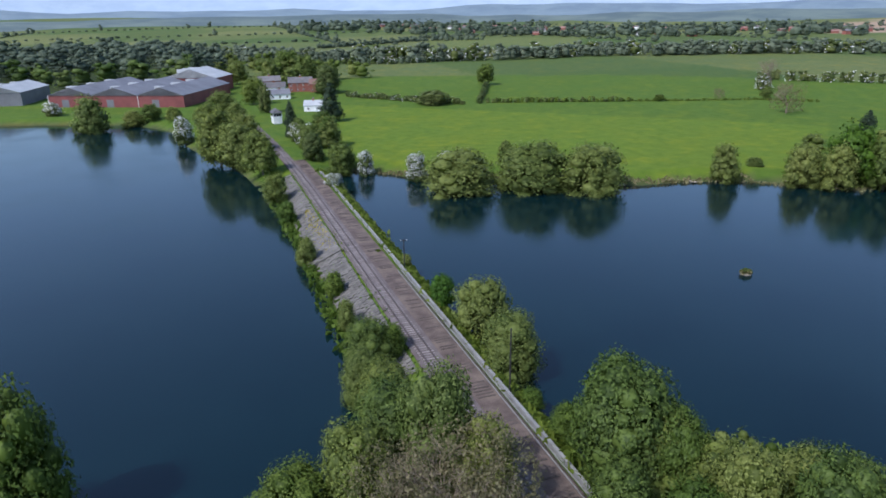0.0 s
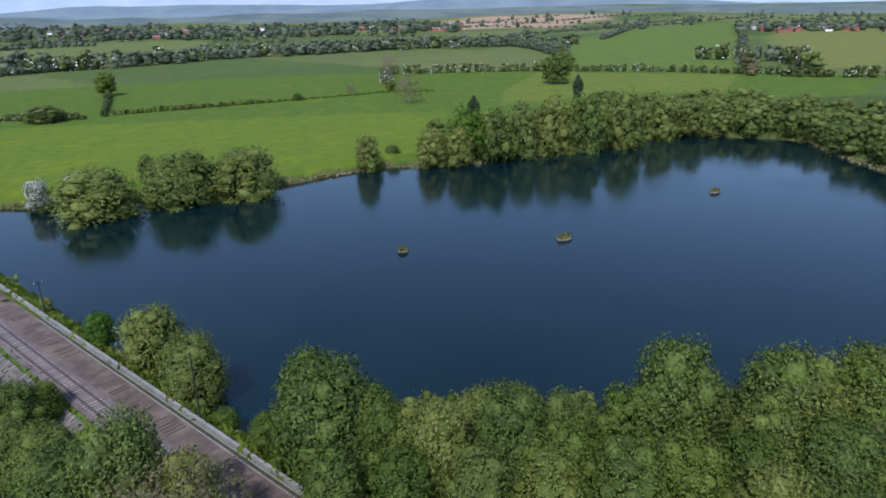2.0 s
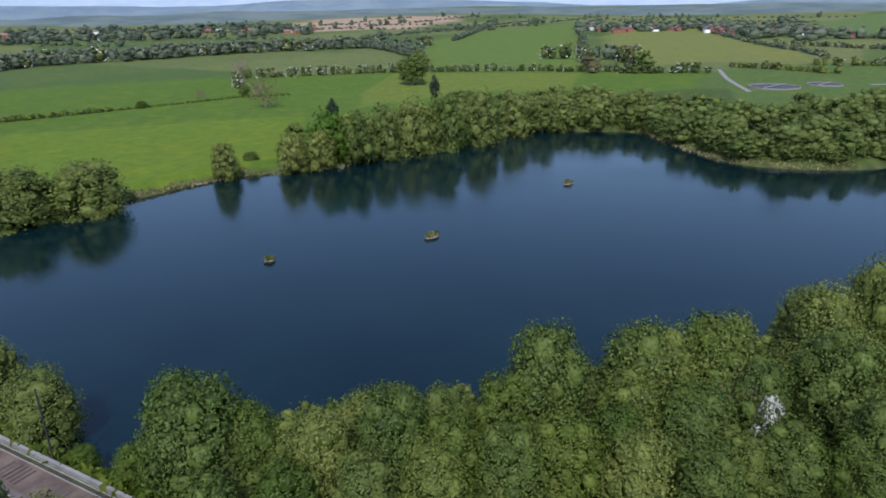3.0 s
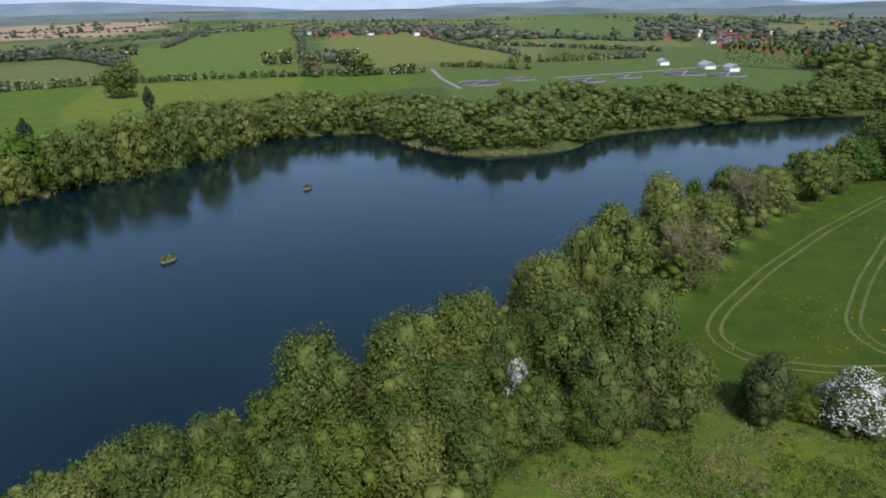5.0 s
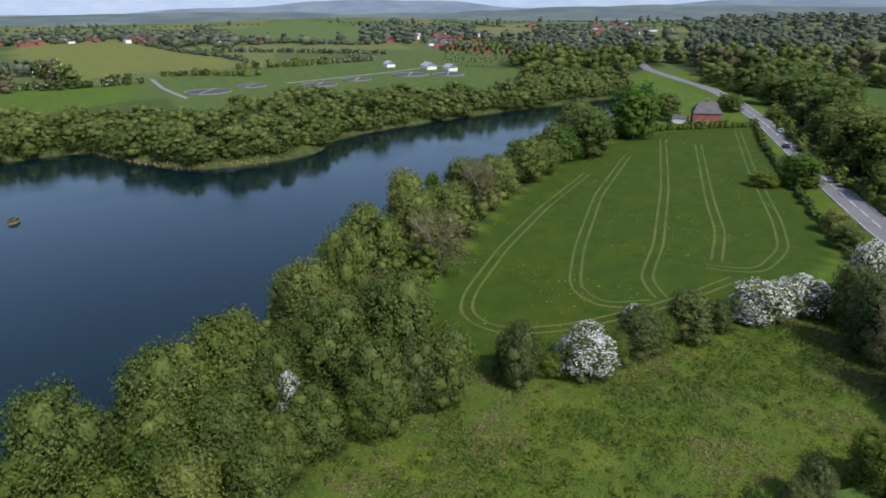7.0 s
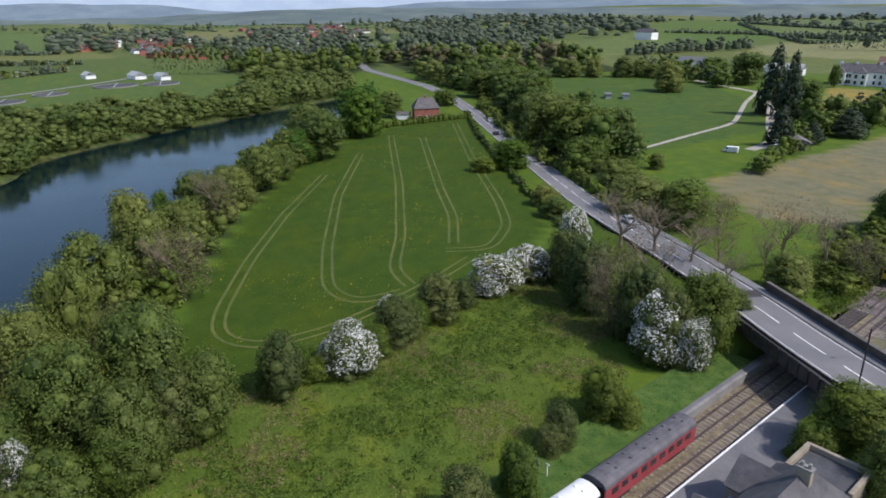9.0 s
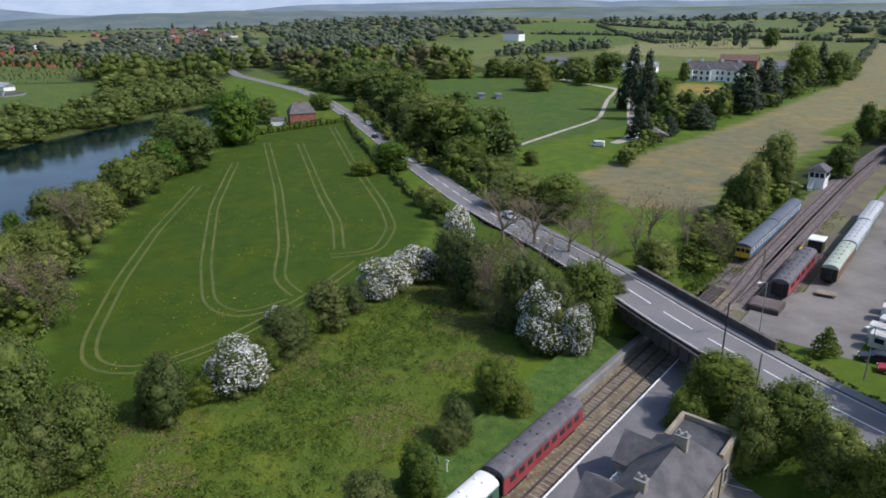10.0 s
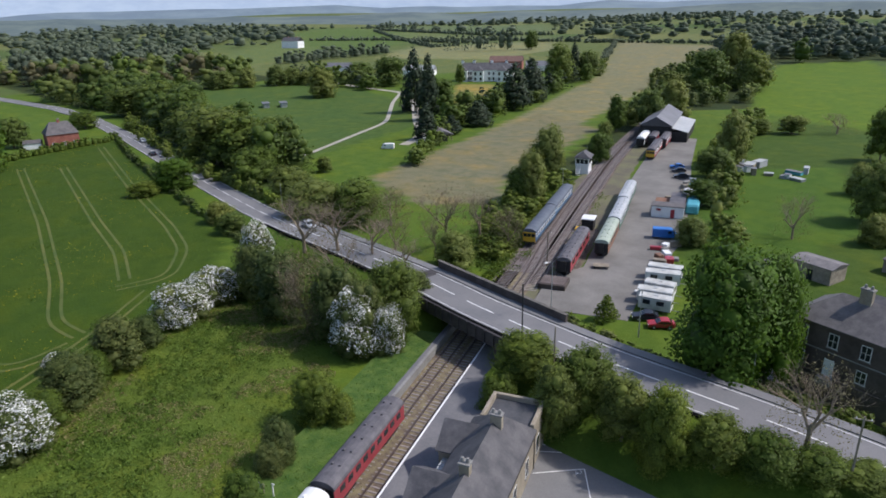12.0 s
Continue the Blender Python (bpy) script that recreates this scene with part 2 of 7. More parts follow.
def boxes(name, rows, mat):
    """Many small blocks in one mesh. rows: (size x, y, z0, z1, matrix)."""
    vs, fs = [], []
    for k, (sx, sy, z0, z1, m) in enumerate(rows):
        c = np.array([(x, y, z, 1) for z in (z0, z1) for x, y in ((-sx, -sy), (sx, -sy), (sx, sy), (-sx, sy))])
        vs.append((c @ np.array(m).T)[:, :3])
        fs.append(BOX_F + 8 * k)
    return raw(name, np.concatenate(vs).tolist(), np.concatenate(fs).tolist(), mat)


def part(name, bm, mat, parent, label="", smooth=False):
    me = bpy.data.meshes.new(name)
    bm.to_mesh(me)
    bm.free()
    for m in (mat if isinstance(mat, (list, tuple)) else (mat,)):
        me.materials.append(m)
    if smooth:
        me.shade_smooth()
    return link_mesh(name, me, parent, label)


def solo(name, bm, mat, label, category, group="", kind="", smooth=False):
    return tagged(part(name, bm, mat, None, smooth=smooth), label, category, group, kind)


def raw(name, verts, faces, mat):
    me = bpy.data.meshes.new(name)
    me.from_pydata([tuple(v) for v in verts], [], [tuple(f) for f in faces])
    me.materials.append(mat)
    return me


def block(bm, x0, x1, y0, y1, z0, z1, bevel=0.0, m=None):
    c = bmesh.ops.create_cube(bm, size=1)["verts"]
    for v in c:
        v.co = Vector((x0 + (v.co.x + .5) * (x1 - x0), y0 + (v.co.y + .5) * (y1 - y0), z0 + (v.co.z + .5) * (z1 - z0)))
    if bevel:
        es = list({e for v in c for e in v.link_edges})
        c = bmesh.ops.bevel(bm, geom=es, offset=bevel, segments=1, affect="EDGES")["verts"]
    if m is not None:
        bmesh.ops.transform(bm, matrix=m, verts=c)
    return bm


def cube(*a, **k):
    return block(bmesh.new(), *a, **k)


def prism(bm, poly, z0, z1):
    """An upright prism on a plan polygon (anticlockwise)."""
    lo = [bm.verts.new((x, y, z0)) for x, y in poly]
    hi = [bm.verts.new((x, y, z1)) for x, y in poly]
    n = len(poly)
    bm.faces.new(hi)
    bm.faces.new(lo[::-1])
    for i in range(n):
        bm.faces.new((lo[i], lo[(i + 1) % n], hi[(i + 1) % n], hi[i]))
    bmesh.ops.recalc_face_normals(bm, faces=bm.faces)
    return bm


def extrude_profile(bm, prof, y0, y1):
    """A closed x, z outline drawn out along y."""
    a = [bm.verts.new((x, y0, z)) for x, z in prof]
    b = [bm.verts.new((x, y1, z)) for x, z in prof]
    n = len(prof)
    bm.faces.new(a)
    bm.faces.new(b[::-1])
    for i in range(n):
        bm.faces.new((a[i], b[i], b[(i + 1) % n], a[(i + 1) % n]))
    bmesh.ops.recalc_face_normals(bm, faces=bm.faces)
    return bm


def tube(bm, a, b, r0, r1, seg=6):
    a, b = Vector(a), Vector(b)
    q = (b - a).to_track_quat("Z", "Y")
    ra = [bm.verts.new(a + q @ Vector((math.cos(k * math.tau / seg) * r0, math.sin(k * math.tau / seg) * r0, 0))) for k in range(seg)]
    rb = [bm.verts.new(b + q @ Vector((math.cos(k * math.tau / seg) * r1, math.sin(k * math.tau / seg) * r1, 0))) for k in range(seg)]
    for k in range(seg):
        bm.faces.new((ra[k], ra[(k + 1) % seg], rb[(k + 1) % seg], rb[k]))
    bm.faces.new(rb)
    bm.faces.new(ra[::-1])
    return bm


def wheel(bm, x, y, z, r, w):
    bm2 = tube(bm, (x - w / 2, y, z), (x + w / 2, y, z), r, r, 12)
    return bm2


# ---- the lie of the land ----
RAIL_O, RAIL_U, RAIL_N = np.array((45.0, -41.6)), np.array((-0.335, 0.942)), np.array((0.942, 0.335))


def bend(s):
    """The line swings west beyond the causeway and again past the shed."""
    s = np.asarray(s, float)
    north = -0.008 * np.clip(s - 100, 0, None) - 3.0 * np.clip((s - 230) / 100, 0, 4) ** 2
    return north - 9.0 * np.clip((-s - 150) / 130, 0, 6) ** 1.6


def on_line(s, o, z=0.0):
    p = RAIL_O + RAIL_U * s + RAIL_N * (o + float(bend(s)))
    return Vector((p[0], p[1], z))


def line_so(x, y):
    dx, dy = x - RAIL_O[0], y - RAIL_O[1]
    s = dx * RAIL_U[0] + dy * RAIL_U[1]
    return s, dx * RAIL_N[0] + dy * RAIL_N[1] - bend(s)


LINE_TURN = math.atan2(0.335, 0.942)      # turns +y onto the line's northward way
ROAD = [(-160, -40, 3.5), (-60, -60, 4.5), (4.8, -67.5, 5.2), (18, -68.4, 5.2), (34.7, -68.6, 5.2), (56.3, -71.1, 5.2), (68.9, -73.6, 5.2), (92, -78.0, 4.2), (118, -83.1, 2.4),
        (138.5, -87.2, 1.2), (176, -95.7, 0.3), (211, -103.5, 0.1), (272, -117, 0.0), (351, -131, 0.0), (400, -134.5, 0.0), (520, -128, 0), (700, -150, 0)]
EAST_LAKE = [(16, 66), (10, 84), (3, 103), (-6, 124), (-17, 158), (-30, 196), (-36, 219), (-20, 215), (-6, 206), (12, 203), (35, 198), (56, 195), (76, 199), (93, 198), (108, 193), (119, 187),
             (137, 196), (160, 196), (188, 199), (208, 193), (218, 179), (243, 147), (228, 124), (216, 98), (222, 78), (242, 60), (270, 56), (312, 20), (367, -47), (392, -84), (372, -88),
             (325, -70), (270, -42), (222, -12), (183, -2), (158, 18), (127, 25), (104, 31), (86, 38), (74, 44), (62, 49), (48, 55), (34, 64), (24, 66)]
WEST_LAKE = [(-9, 66), (-13, 82), (-18, 100), (-27, 126), (-36, 146), (-46, 170), (-57, 196), (-72, 224), (-90, 246), (-108, 272), (-126, 303), (-160, 322), (-216, 324), (-330, 318), (-420, 200),
             (-320, 30), (-130, 0), (-45, 40), (-22, 56)]


def smooth_loop(pts, n=4):
    p = np.array(pts, float)
    out = []
    for i in range(len(p)):
        a, b, c, d = p[i - 1], p[i], p[(i + 1) % len(p)], p[(i + 2) % len(p)]
        for k in range(n):
            t = k / n
            out.append(0.5 * (2 * b + (c - a) * t + (2 * a - 5 * b + 4 * c - d) * t * t + (3 * b - a - 3 * c + d) * t ** 3))
    return np.array(out)


LAKES = [smooth_loop(EAST_LAKE), smooth_loop(WEST_LAKE)]


def seg_dist(x, y, pts, closed):
    """Distance to a polyline, and the place on it."""
    best, where = np.full(x.shape, 1e9), np.zeros(x.shape)
    n = len(pts)
    for i in range(n if closed else n - 1):
        a, b = pts[i][:2], pts[(i + 1) % n][:2]
        ax, ay, bx, by = a[0], a[1], b[0] - a[0], b[1] - a[1]
        t = np.clip(((x - ax) * bx + (y - ay) * by) / (bx * bx + by * by + 1e-9), 0, 1)
        d = np.hypot(x - ax - t * bx, y - ay - t * by)
        closer = d < best
        best, where = np.where(closer, d, best), np.where(closer, i + t, where)
    return best, where


def inside(x, y, pts):
    r = np.zeros(x.shape, bool)
    n = len(pts)
    for i in range(n):
        (x0, y0), (x1, y1) = pts[i][:2], pts[(i + 1) % n][:2]
        if y0 != y1:
            r ^= ((y0 > y) != (y1 > y)) & (x < (x1 - x0) * (y - y0) / (y1 - y0) + x0)
    return r


def step(a, b, v):
    t = np.clip((v - a) / (b - a), 0, 1)
    return t * t * (3 - 2 * t)


WATER_Z = -3.5


def height(x, y):
    x, y = np.atleast_1d(np.asarray(x, float)), np.atleast_1d(np.asarray(y, float))
    r = np.hypot(x, y)
    h = -0.8 + 0.8 * step(-12, -45, y) * step(420, 200, r)
    h = h + 0.35 * np.sin(x / 37 + 1) * np.sin(y / 29) * step(330, 420, r)
    h = h + 26 * step(1400, 3600, r) * (0.5 + 0.5 * np.sin(x / 610 + 0.7) * np.cos(y / 730)) + 10 * step(900, 2500, r) * np.sin(x / 300) * np.sin(y / 340)
    s, o = line_so(x, y)
    bed = (np.abs(o - 0.4) < 60) & (s > -400) & (s < 900)
    flat = -0.42
    bank = flat - np.clip(np.abs(o - 0.4) - 5.0, 0, None) / 1.3
    cutting = step(14, 8, np.abs(o - 2.5))
    h = np.where(bed & (s < 60), h * (1 - cutting) + flat * cutting, h)
    pitched = (o < -4.4) & (o > -13) & (s > 128) & (s < 268)
    for lake in LAKES:
        d, _ = seg_dist(x, y, lake, True)
        sd = np.where(inside(x, y, lake), -d, d)
        h = np.minimum(h, np.maximum(WATER_Z + 0.42 * sd, -7.5))
    h = np.where(bed & (s > 60), np.maximum(h, bank), h)
    h = np.where(pitched, flat - (-4.4 - o) / 2.05 - 0.15, h)
    d, w = seg_dist(x, y, ROAD, False)
    rz = np.interp(w, range(len(ROAD)), [p[2] for p in ROAD]) - 0.12
    emb = rz - np.clip(d - 5.4, 0, None) / 1.15
    under = (np.abs(o - 2.6) < 8.2) & (np.abs(s + 32) < 40)
    h = np.where(~under & (r < 900), np.maximum(h, emb), h)
    return h


GX, GY, GZ = None, None, None


def lie(x, y):
    """Height of the built ground, between its corners."""
    x, y = np.atleast_1d(np.asarray(x, float)), np.atleast_1d(np.asarray(y, float))
    i = np.clip(np.searchsorted(GX, x) - 1, 0, len(GX) - 2)
    j = np.clip(np.searchsorted(GY, y) - 1, 0, len(GY) - 2)
    u, v = (x - GX[i]) / (GX[i + 1] - GX[i]), (y - GY[j]) / (GY[j + 1] - GY[j])
    return (GZ[j, i] * (1 - u) + GZ[j, i + 1] * u) * (1 - v) + (GZ[j + 1, i] * (1 - u) + GZ[j + 1, i + 1] * u) * v


def hz(x, y):
    return float(lie(x, y)[0])


def axis(lo, hi, cell, far):
    v = list(np.arange(lo, hi + cell, cell))
    g = cell
    while v[-1] < far:
        g *= 1.075
        v.append(v[-1] + g)
    g = cell
    while v[0] > -far:
        g *= 1.075
        v.insert(0, v[0] - g)
    return np.array(v)


COVER = [  # plan outline and colour of what grows on it, or of the ground under woods
    ([(72, -130), (80, -300), (-90, -300), (-90, -85), (30, -85), (44, -122)], (0.052, 0.092, 0.014)),
    ([(-57, 365), (140, 290), (160, 275), (110, 205), (60, 198), (-40, 228)], (0.105, 0.160, 0.016)),
    ([(141, -129), (173, -241), (234, -429), (418, -806), (278, -792), (187, -434), (140, -237), (110, -148), (109, -117)], (0.190, 0.183, 0.108)),
    ([(145, -130), (116, -120), (98, -130), (112, -156), (123, -205), (130, -241), (175, -268), (158, -183)], (0.175, 0.165, 0.100)),
    ([(506, -468), (667, -728), (495, -782), (419, -687), (391, -521)], (0.19, 0.20, 0.10)),
    ([(105, -314), (180, -690), (158, -757), (86, -577), (38, -290), (78, -313)], (0.088, 0.150, 0.014)),
    ([(70, -195), (41, -224), (20, -167), (28, -137), (46, -132)], (0.060, 0.115, 0.014)),
    ([(412, -229), (402, -314), (357, -298), (259, -261), (198, -206), (183, -131), (250, -146)], (0.062, 0.108, 0.024)),
    ([(230, -267), (287, -339), (266, -351), (222, -290)], (0.24, 0.20, 0.06)),
    ([(267, -73), (278, -112), (149, -78), (127, -72), (101, -42), (92, -14), (80, 6), (104, 9), (132, 2), (167, -8), (212, -28), (250, -54)], (0.041, 0.076, 0.007)),
    ([(889, 1663), (1199, 1811), (1475, 1499), (934, 1117), (658, 1189)], (0.33, 0.25, 0.19)),
    ([(84, 3), (92, -13), (100, -41), (112, -66), (101, -68), (58, -43), (48, -24), (50, 18), (63, 22), (73, 14)], (0.085, 0.128, 0.020)),
    ([(1097, 769), (1277, 722), (645, 232), (518, 349)], (0.150, 0.175, 0.045)),
    ([(313, 403), (400, 297), (306, 238), (285, 281), (195, 280), (228, 326)], (0.115, 0.155, 0.025)),
    ([(380, 205), (482, 239), (632, 96), (533, -5), (435, 30), (381, 104)], (0.080, 0.120, 0.032)),
    ([(243, 150), (214, 185), (190, 203), (215, 240), (290, 230), (370, 195), (420, 150), (400, 110), (330, 120)], (0.060, 0.090, 0.024)),
    ([(230, 126), (216, 96), (224, 76), (244, 58), (272, 54), (312, 20), (368, -46), (400, -90), (470, -90), (470, 0), (400, 110), (330, 120), (245, 148)], (0.060, 0.090, 0.024)),
    # very dark green ground beneath the woods
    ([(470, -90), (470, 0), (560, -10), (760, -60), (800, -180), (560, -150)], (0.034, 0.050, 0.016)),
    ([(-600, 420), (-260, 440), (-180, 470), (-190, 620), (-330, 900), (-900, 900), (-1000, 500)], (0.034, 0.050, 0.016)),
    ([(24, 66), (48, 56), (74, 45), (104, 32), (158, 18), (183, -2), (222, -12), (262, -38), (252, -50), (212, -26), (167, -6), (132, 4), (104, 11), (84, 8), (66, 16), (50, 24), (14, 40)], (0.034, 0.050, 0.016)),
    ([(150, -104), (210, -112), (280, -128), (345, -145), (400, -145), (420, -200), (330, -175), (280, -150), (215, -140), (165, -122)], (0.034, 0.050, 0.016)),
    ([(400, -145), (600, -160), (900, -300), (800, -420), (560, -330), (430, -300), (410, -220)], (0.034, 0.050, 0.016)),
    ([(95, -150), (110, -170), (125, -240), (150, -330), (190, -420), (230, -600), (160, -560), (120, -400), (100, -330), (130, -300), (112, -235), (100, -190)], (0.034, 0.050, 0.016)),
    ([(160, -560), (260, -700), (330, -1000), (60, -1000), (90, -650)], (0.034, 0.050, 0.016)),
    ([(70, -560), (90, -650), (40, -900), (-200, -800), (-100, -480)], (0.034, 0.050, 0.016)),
]
GRASS = (0.078, 0.132, 0.017)
OPEN_FIELDS = [  # far fields that lie clear of trees
    ([(432, 554), (543, 673), (898, 884), (1355, 1035), (442, 330), (396, 365), (354, 417)], (0.098, 0.150, 0.030)),
    ([(877, 620), (1099, 590), (741, 325), (601, 212), (561, 263), (464, 302)], (0.145, 0.165, 0.045)),
    ([(1151, 432), (1650, 603), (2225, 581), (1714, 289), (925, 155), (931, 252)], (0.095, 0.145, 0.045)),
    ([(579, -237), (711, -406), (942, -676), (1119, -1044), (675, -700), (643, -620), (746, -668), (572, -405), (545, -323)], (0.110, 0.150, 0.050)),
    ([(1066, -1002), (569, -634), (579, -690), (506, -804), (636, -1007), (753, -957)], (0.120, 0.155, 0.060)),
    ([(1163, -1101), (809, -1027), (680, -1075), (855, -1347), (1320, -1361)], (0.105, 0.145, 0.065)),
    ([(1172, -841), (1383, -1167), (1203, -1118), (718, -758), (582, -521), (677, -533)], (0.085, 0.135, 0.035)),
    ([(-29, 1118), (229, 1163), (181, 922), (71, 930), (-12, 863)], (0.120, 0.150, 0.050)),
    ([(-176, 899), (-35, 1022), (-23, 818), (-127, 734)], (0.125, 0.150, 0.060)),
    ([(1561, 33), (1481, -110), (1056, -84), (1133, 4)], (0.155, 0.165, 0.070)),
    ([(481, 236), (597, 205), (637, 97), (624, 3), (521, -40), (395, 1), (365, 50), (371, 102), (330, 121), (319, 144)], (0.080, 0.125, 0.032)),
]
# how far the willow wood reaches back from the lake: bearing, distance
WOOD_BACK = [(33, 272), (40.8, 317), (47.5, 335), (53, 345), (59.2, 344), (65.7, 311), (70.7, 336), (74.6, 372), (82.2, 359), (89.9, 382), (94.5, 425), (100.5, 483), (106.6, 561)]


def build_ground():
    xs, ys = axis(-170, 420, 3.0, 4700), axis(-340, 400, 3.0, 4700)
    X, Y = np.meshgrid(xs, ys)
    x, y = X.ravel(), Y.ravel()
    z = height(x, y)
    global GX, GY, GZ
    GX, GY, GZ = xs, ys, z.reshape(len(ys), len(xs))
    nx, ny = len(xs), len(ys)
    idx = np.arange(nx * ny).reshape(ny, nx)
    faces = np.stack([idx[:-1, :-1], idx[:-1, 1:], idx[1:, 1:], idx[1:, :-1]], -1).reshape(-1, 4)
    me = raw("ground", np.stack([x, y, z], 1).tolist(), faces.tolist(), GROUND)
    me.shade_smooth()
    col = np.tile(np.array((*GRASS, 1.0)), (len(x), 1))
    # a quilt of far fields
    cell = np.floor((x + 0.35 * y) / 210) * 13 + np.floor((y - 0.3 * x) / 170) * 7
    tone = np.mod(np.sin(cell * 12.9898) * 43758.5, 1.0)
    far = np.hypot(x, y) > 520
    quilt = np.stack([0.062 + 0.085 * tone, 0.105 + 0.06 * tone, 0.028 + 0.035 * tone], 1)
    col[far, :3] = quilt[far]
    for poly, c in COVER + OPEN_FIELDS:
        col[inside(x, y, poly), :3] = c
    for lake in LAKES:      # reedy margins and mud below the water
        d, _ = seg_dist(x, y, lake, True)
        col[(d < 2.2) & (np.hypot(x, y) < 420), :3] = (0.085, 0.105, 0.035)
        col[inside(x, y, lake), :3] = (0.04, 0.045, 0.03)
    attr = me.color_attributes.new("cover", "FLOAT_COLOR", "POINT")
    attr.data.foreach_set("color", col.ravel())
    tagged(new("ground", me), "green farmland, grazing fields and rough meadow round the lakes", "ground", kind="structure")


build_ground()
bm = bmesh.new()
bmesh.ops.create_grid(bm, x_segments=1, y_segments=1, size=1)
for v in bm.verts:
    v.co = Vector((20 + v.co.x * 460, 110 + v.co.y * 260, WATER_Z))
solo("water", bm, WATER, "dark blue still lake water in two basins", "water", kind="structure")


def hills(name, radius, top, mat, label, seed, least=0.05):
    """A ring of low hills against the sky."""
    n, rows = 180, 5
    verts, faces = [], []
    for j in range(rows):
        for i in range(n):
            a = math.tau * i / n
            e = noise.noise(Vector((math.cos(a) * 3 + seed, math.sin(a) * 3, 0))) * 0.5 + noise.noise(Vector((math.cos(a) * 11, math.sin(a) * 11, seed))) * 0.22 + 0.55
            rr = radius - 500 + 125 * j
            verts.append((math.cos(a) * rr, math.sin(a) * rr, -20 + (top * max(e, 0.05) * (1 - least) + top * least + 20) * j / (rows - 1)))
    for j in range(rows - 1):
        for i in range(n):
            k = (i + 1) % n
            faces.append((j * n + i, j * n + k, (j + 1) * n + k, (j + 1) * n + i))
    me = raw(name, verts, faces, mat)
    me.shade_smooth()
    tagged(new(name, me), label, "hills", kind="structure")


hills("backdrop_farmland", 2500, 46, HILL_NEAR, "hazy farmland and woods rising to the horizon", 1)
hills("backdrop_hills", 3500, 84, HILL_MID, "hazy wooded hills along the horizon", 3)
hills("backdrop", 4750, 205, HILL_FAR, "hills far beyond, painted pale blue with haze", 5, 0.6)

# ---- roads and the railway ----


def strip(name, pts, half, mat, label, category, parent=None, lift=0.0, kind="structure", drape=False, offset=0.0, thick=0.0):
    """A ribbon along plan points (x, y, z); half: half its width."""
    p = [Vector(q) for q in pts]
    bm = bmesh.new()
    rows = []
    for i, q in enumerate(p):
        d = (p[min(i + 1, len(p) - 1)] - p[max(i - 1, 0)]).to_2d().normalized()
        n = Vector((d.y, -d.x, 0))
        row = []
        for w in (offset - half, offset + half):
            c = q + n * w
            z = hz(c.x, c.y) if drape else q.z
            row.append(bm.verts.new((c.x, c.y, z + lift)))
        if thick:
            for v in list(row):
                row.append(bm.verts.new(v.co - Vector((0, 0, thick))))
        rows.append(row)
    for a, b in zip(rows, rows[1:]):
        bm.faces.new((a[0], a[1], b[1], b[0]))
        if thick:
            bm.faces.new((a[2], a[0], b[0], b[2]))
            bm.faces.new((a[1], a[3], b[3], b[1]))
    bmesh.ops.recalc_face_normals(bm, faces=bm.faces)
    if parent:
        return part(name, bm, mat, parent, label)
    return solo(name, bm, mat, label, category, kind=kind)


def dense(pts, gap=4.0):
    p = np.array(pts, float)
    p3 = p if p.shape[1] == 3 else np.c_[p, np.zeros(len(p))]
    cum = np.r_[0, np.cumsum(np.hypot(*np.diff(p3[:, :2], axis=0).T))]
    n = max(2, int(cum[-1] / gap) + 1)
    t = np.linspace(0, cum[-1], n)
    k = np.stack([np.interp(t, cum, p3[:, i]) for i in range(3)], 1)
    for _ in range(3):
        k[1:-1] = (k[:-2] + 2 * k[1:-1] + k[2:]) / 4
    return k


road_line = dense(ROAD, 3.0)
strip("road", road_line, 3.7, ASPHALT, "grey worn two-lane asphalt main road", "road", thick=0.5)
strip("pavement", road_line[road_line[:, 0] < 130], 0.75, PALE_TARMAC, "narrow tarmac footway with a kerb beside the road", "pavement", offset=4.5, lift=0.12, thick=0.6)
strip("verge", road_line[road_line[:, 0] < 130], 0.3, GROUND, "thin grass verge along the road edge", "verge", offset=-4.1, lift=0.06, thick=0.5)
run, acc = 0.0, []
for a, b in zip(road_line, road_line[1:]):
    if -30 < a[0] < 420:
        acc.append((a, b))
marks = thing("road_marking", "white dashed centre line and edge lines on the road", "road marking", kind="structure")
cum = 0.0
dash = []
for a, b in acc:
    d = np.linalg.norm(b - a)
    on = (cum % 9.0) < 5.5
    if on:
        dash.append((a, b))
    elif dash:
        strip("dash", [dash[0][0]] + [q[1] for q in dash], 0.09, WHITE, "", "", parent=marks, lift=0.012)
        dash = []
    cum += d
for off in (-3.35, 3.35):
    strip("edge_line", [a for a, b in acc], 0.05, WHITE, "", "", parent=marks, lift=0.012, offset=off)


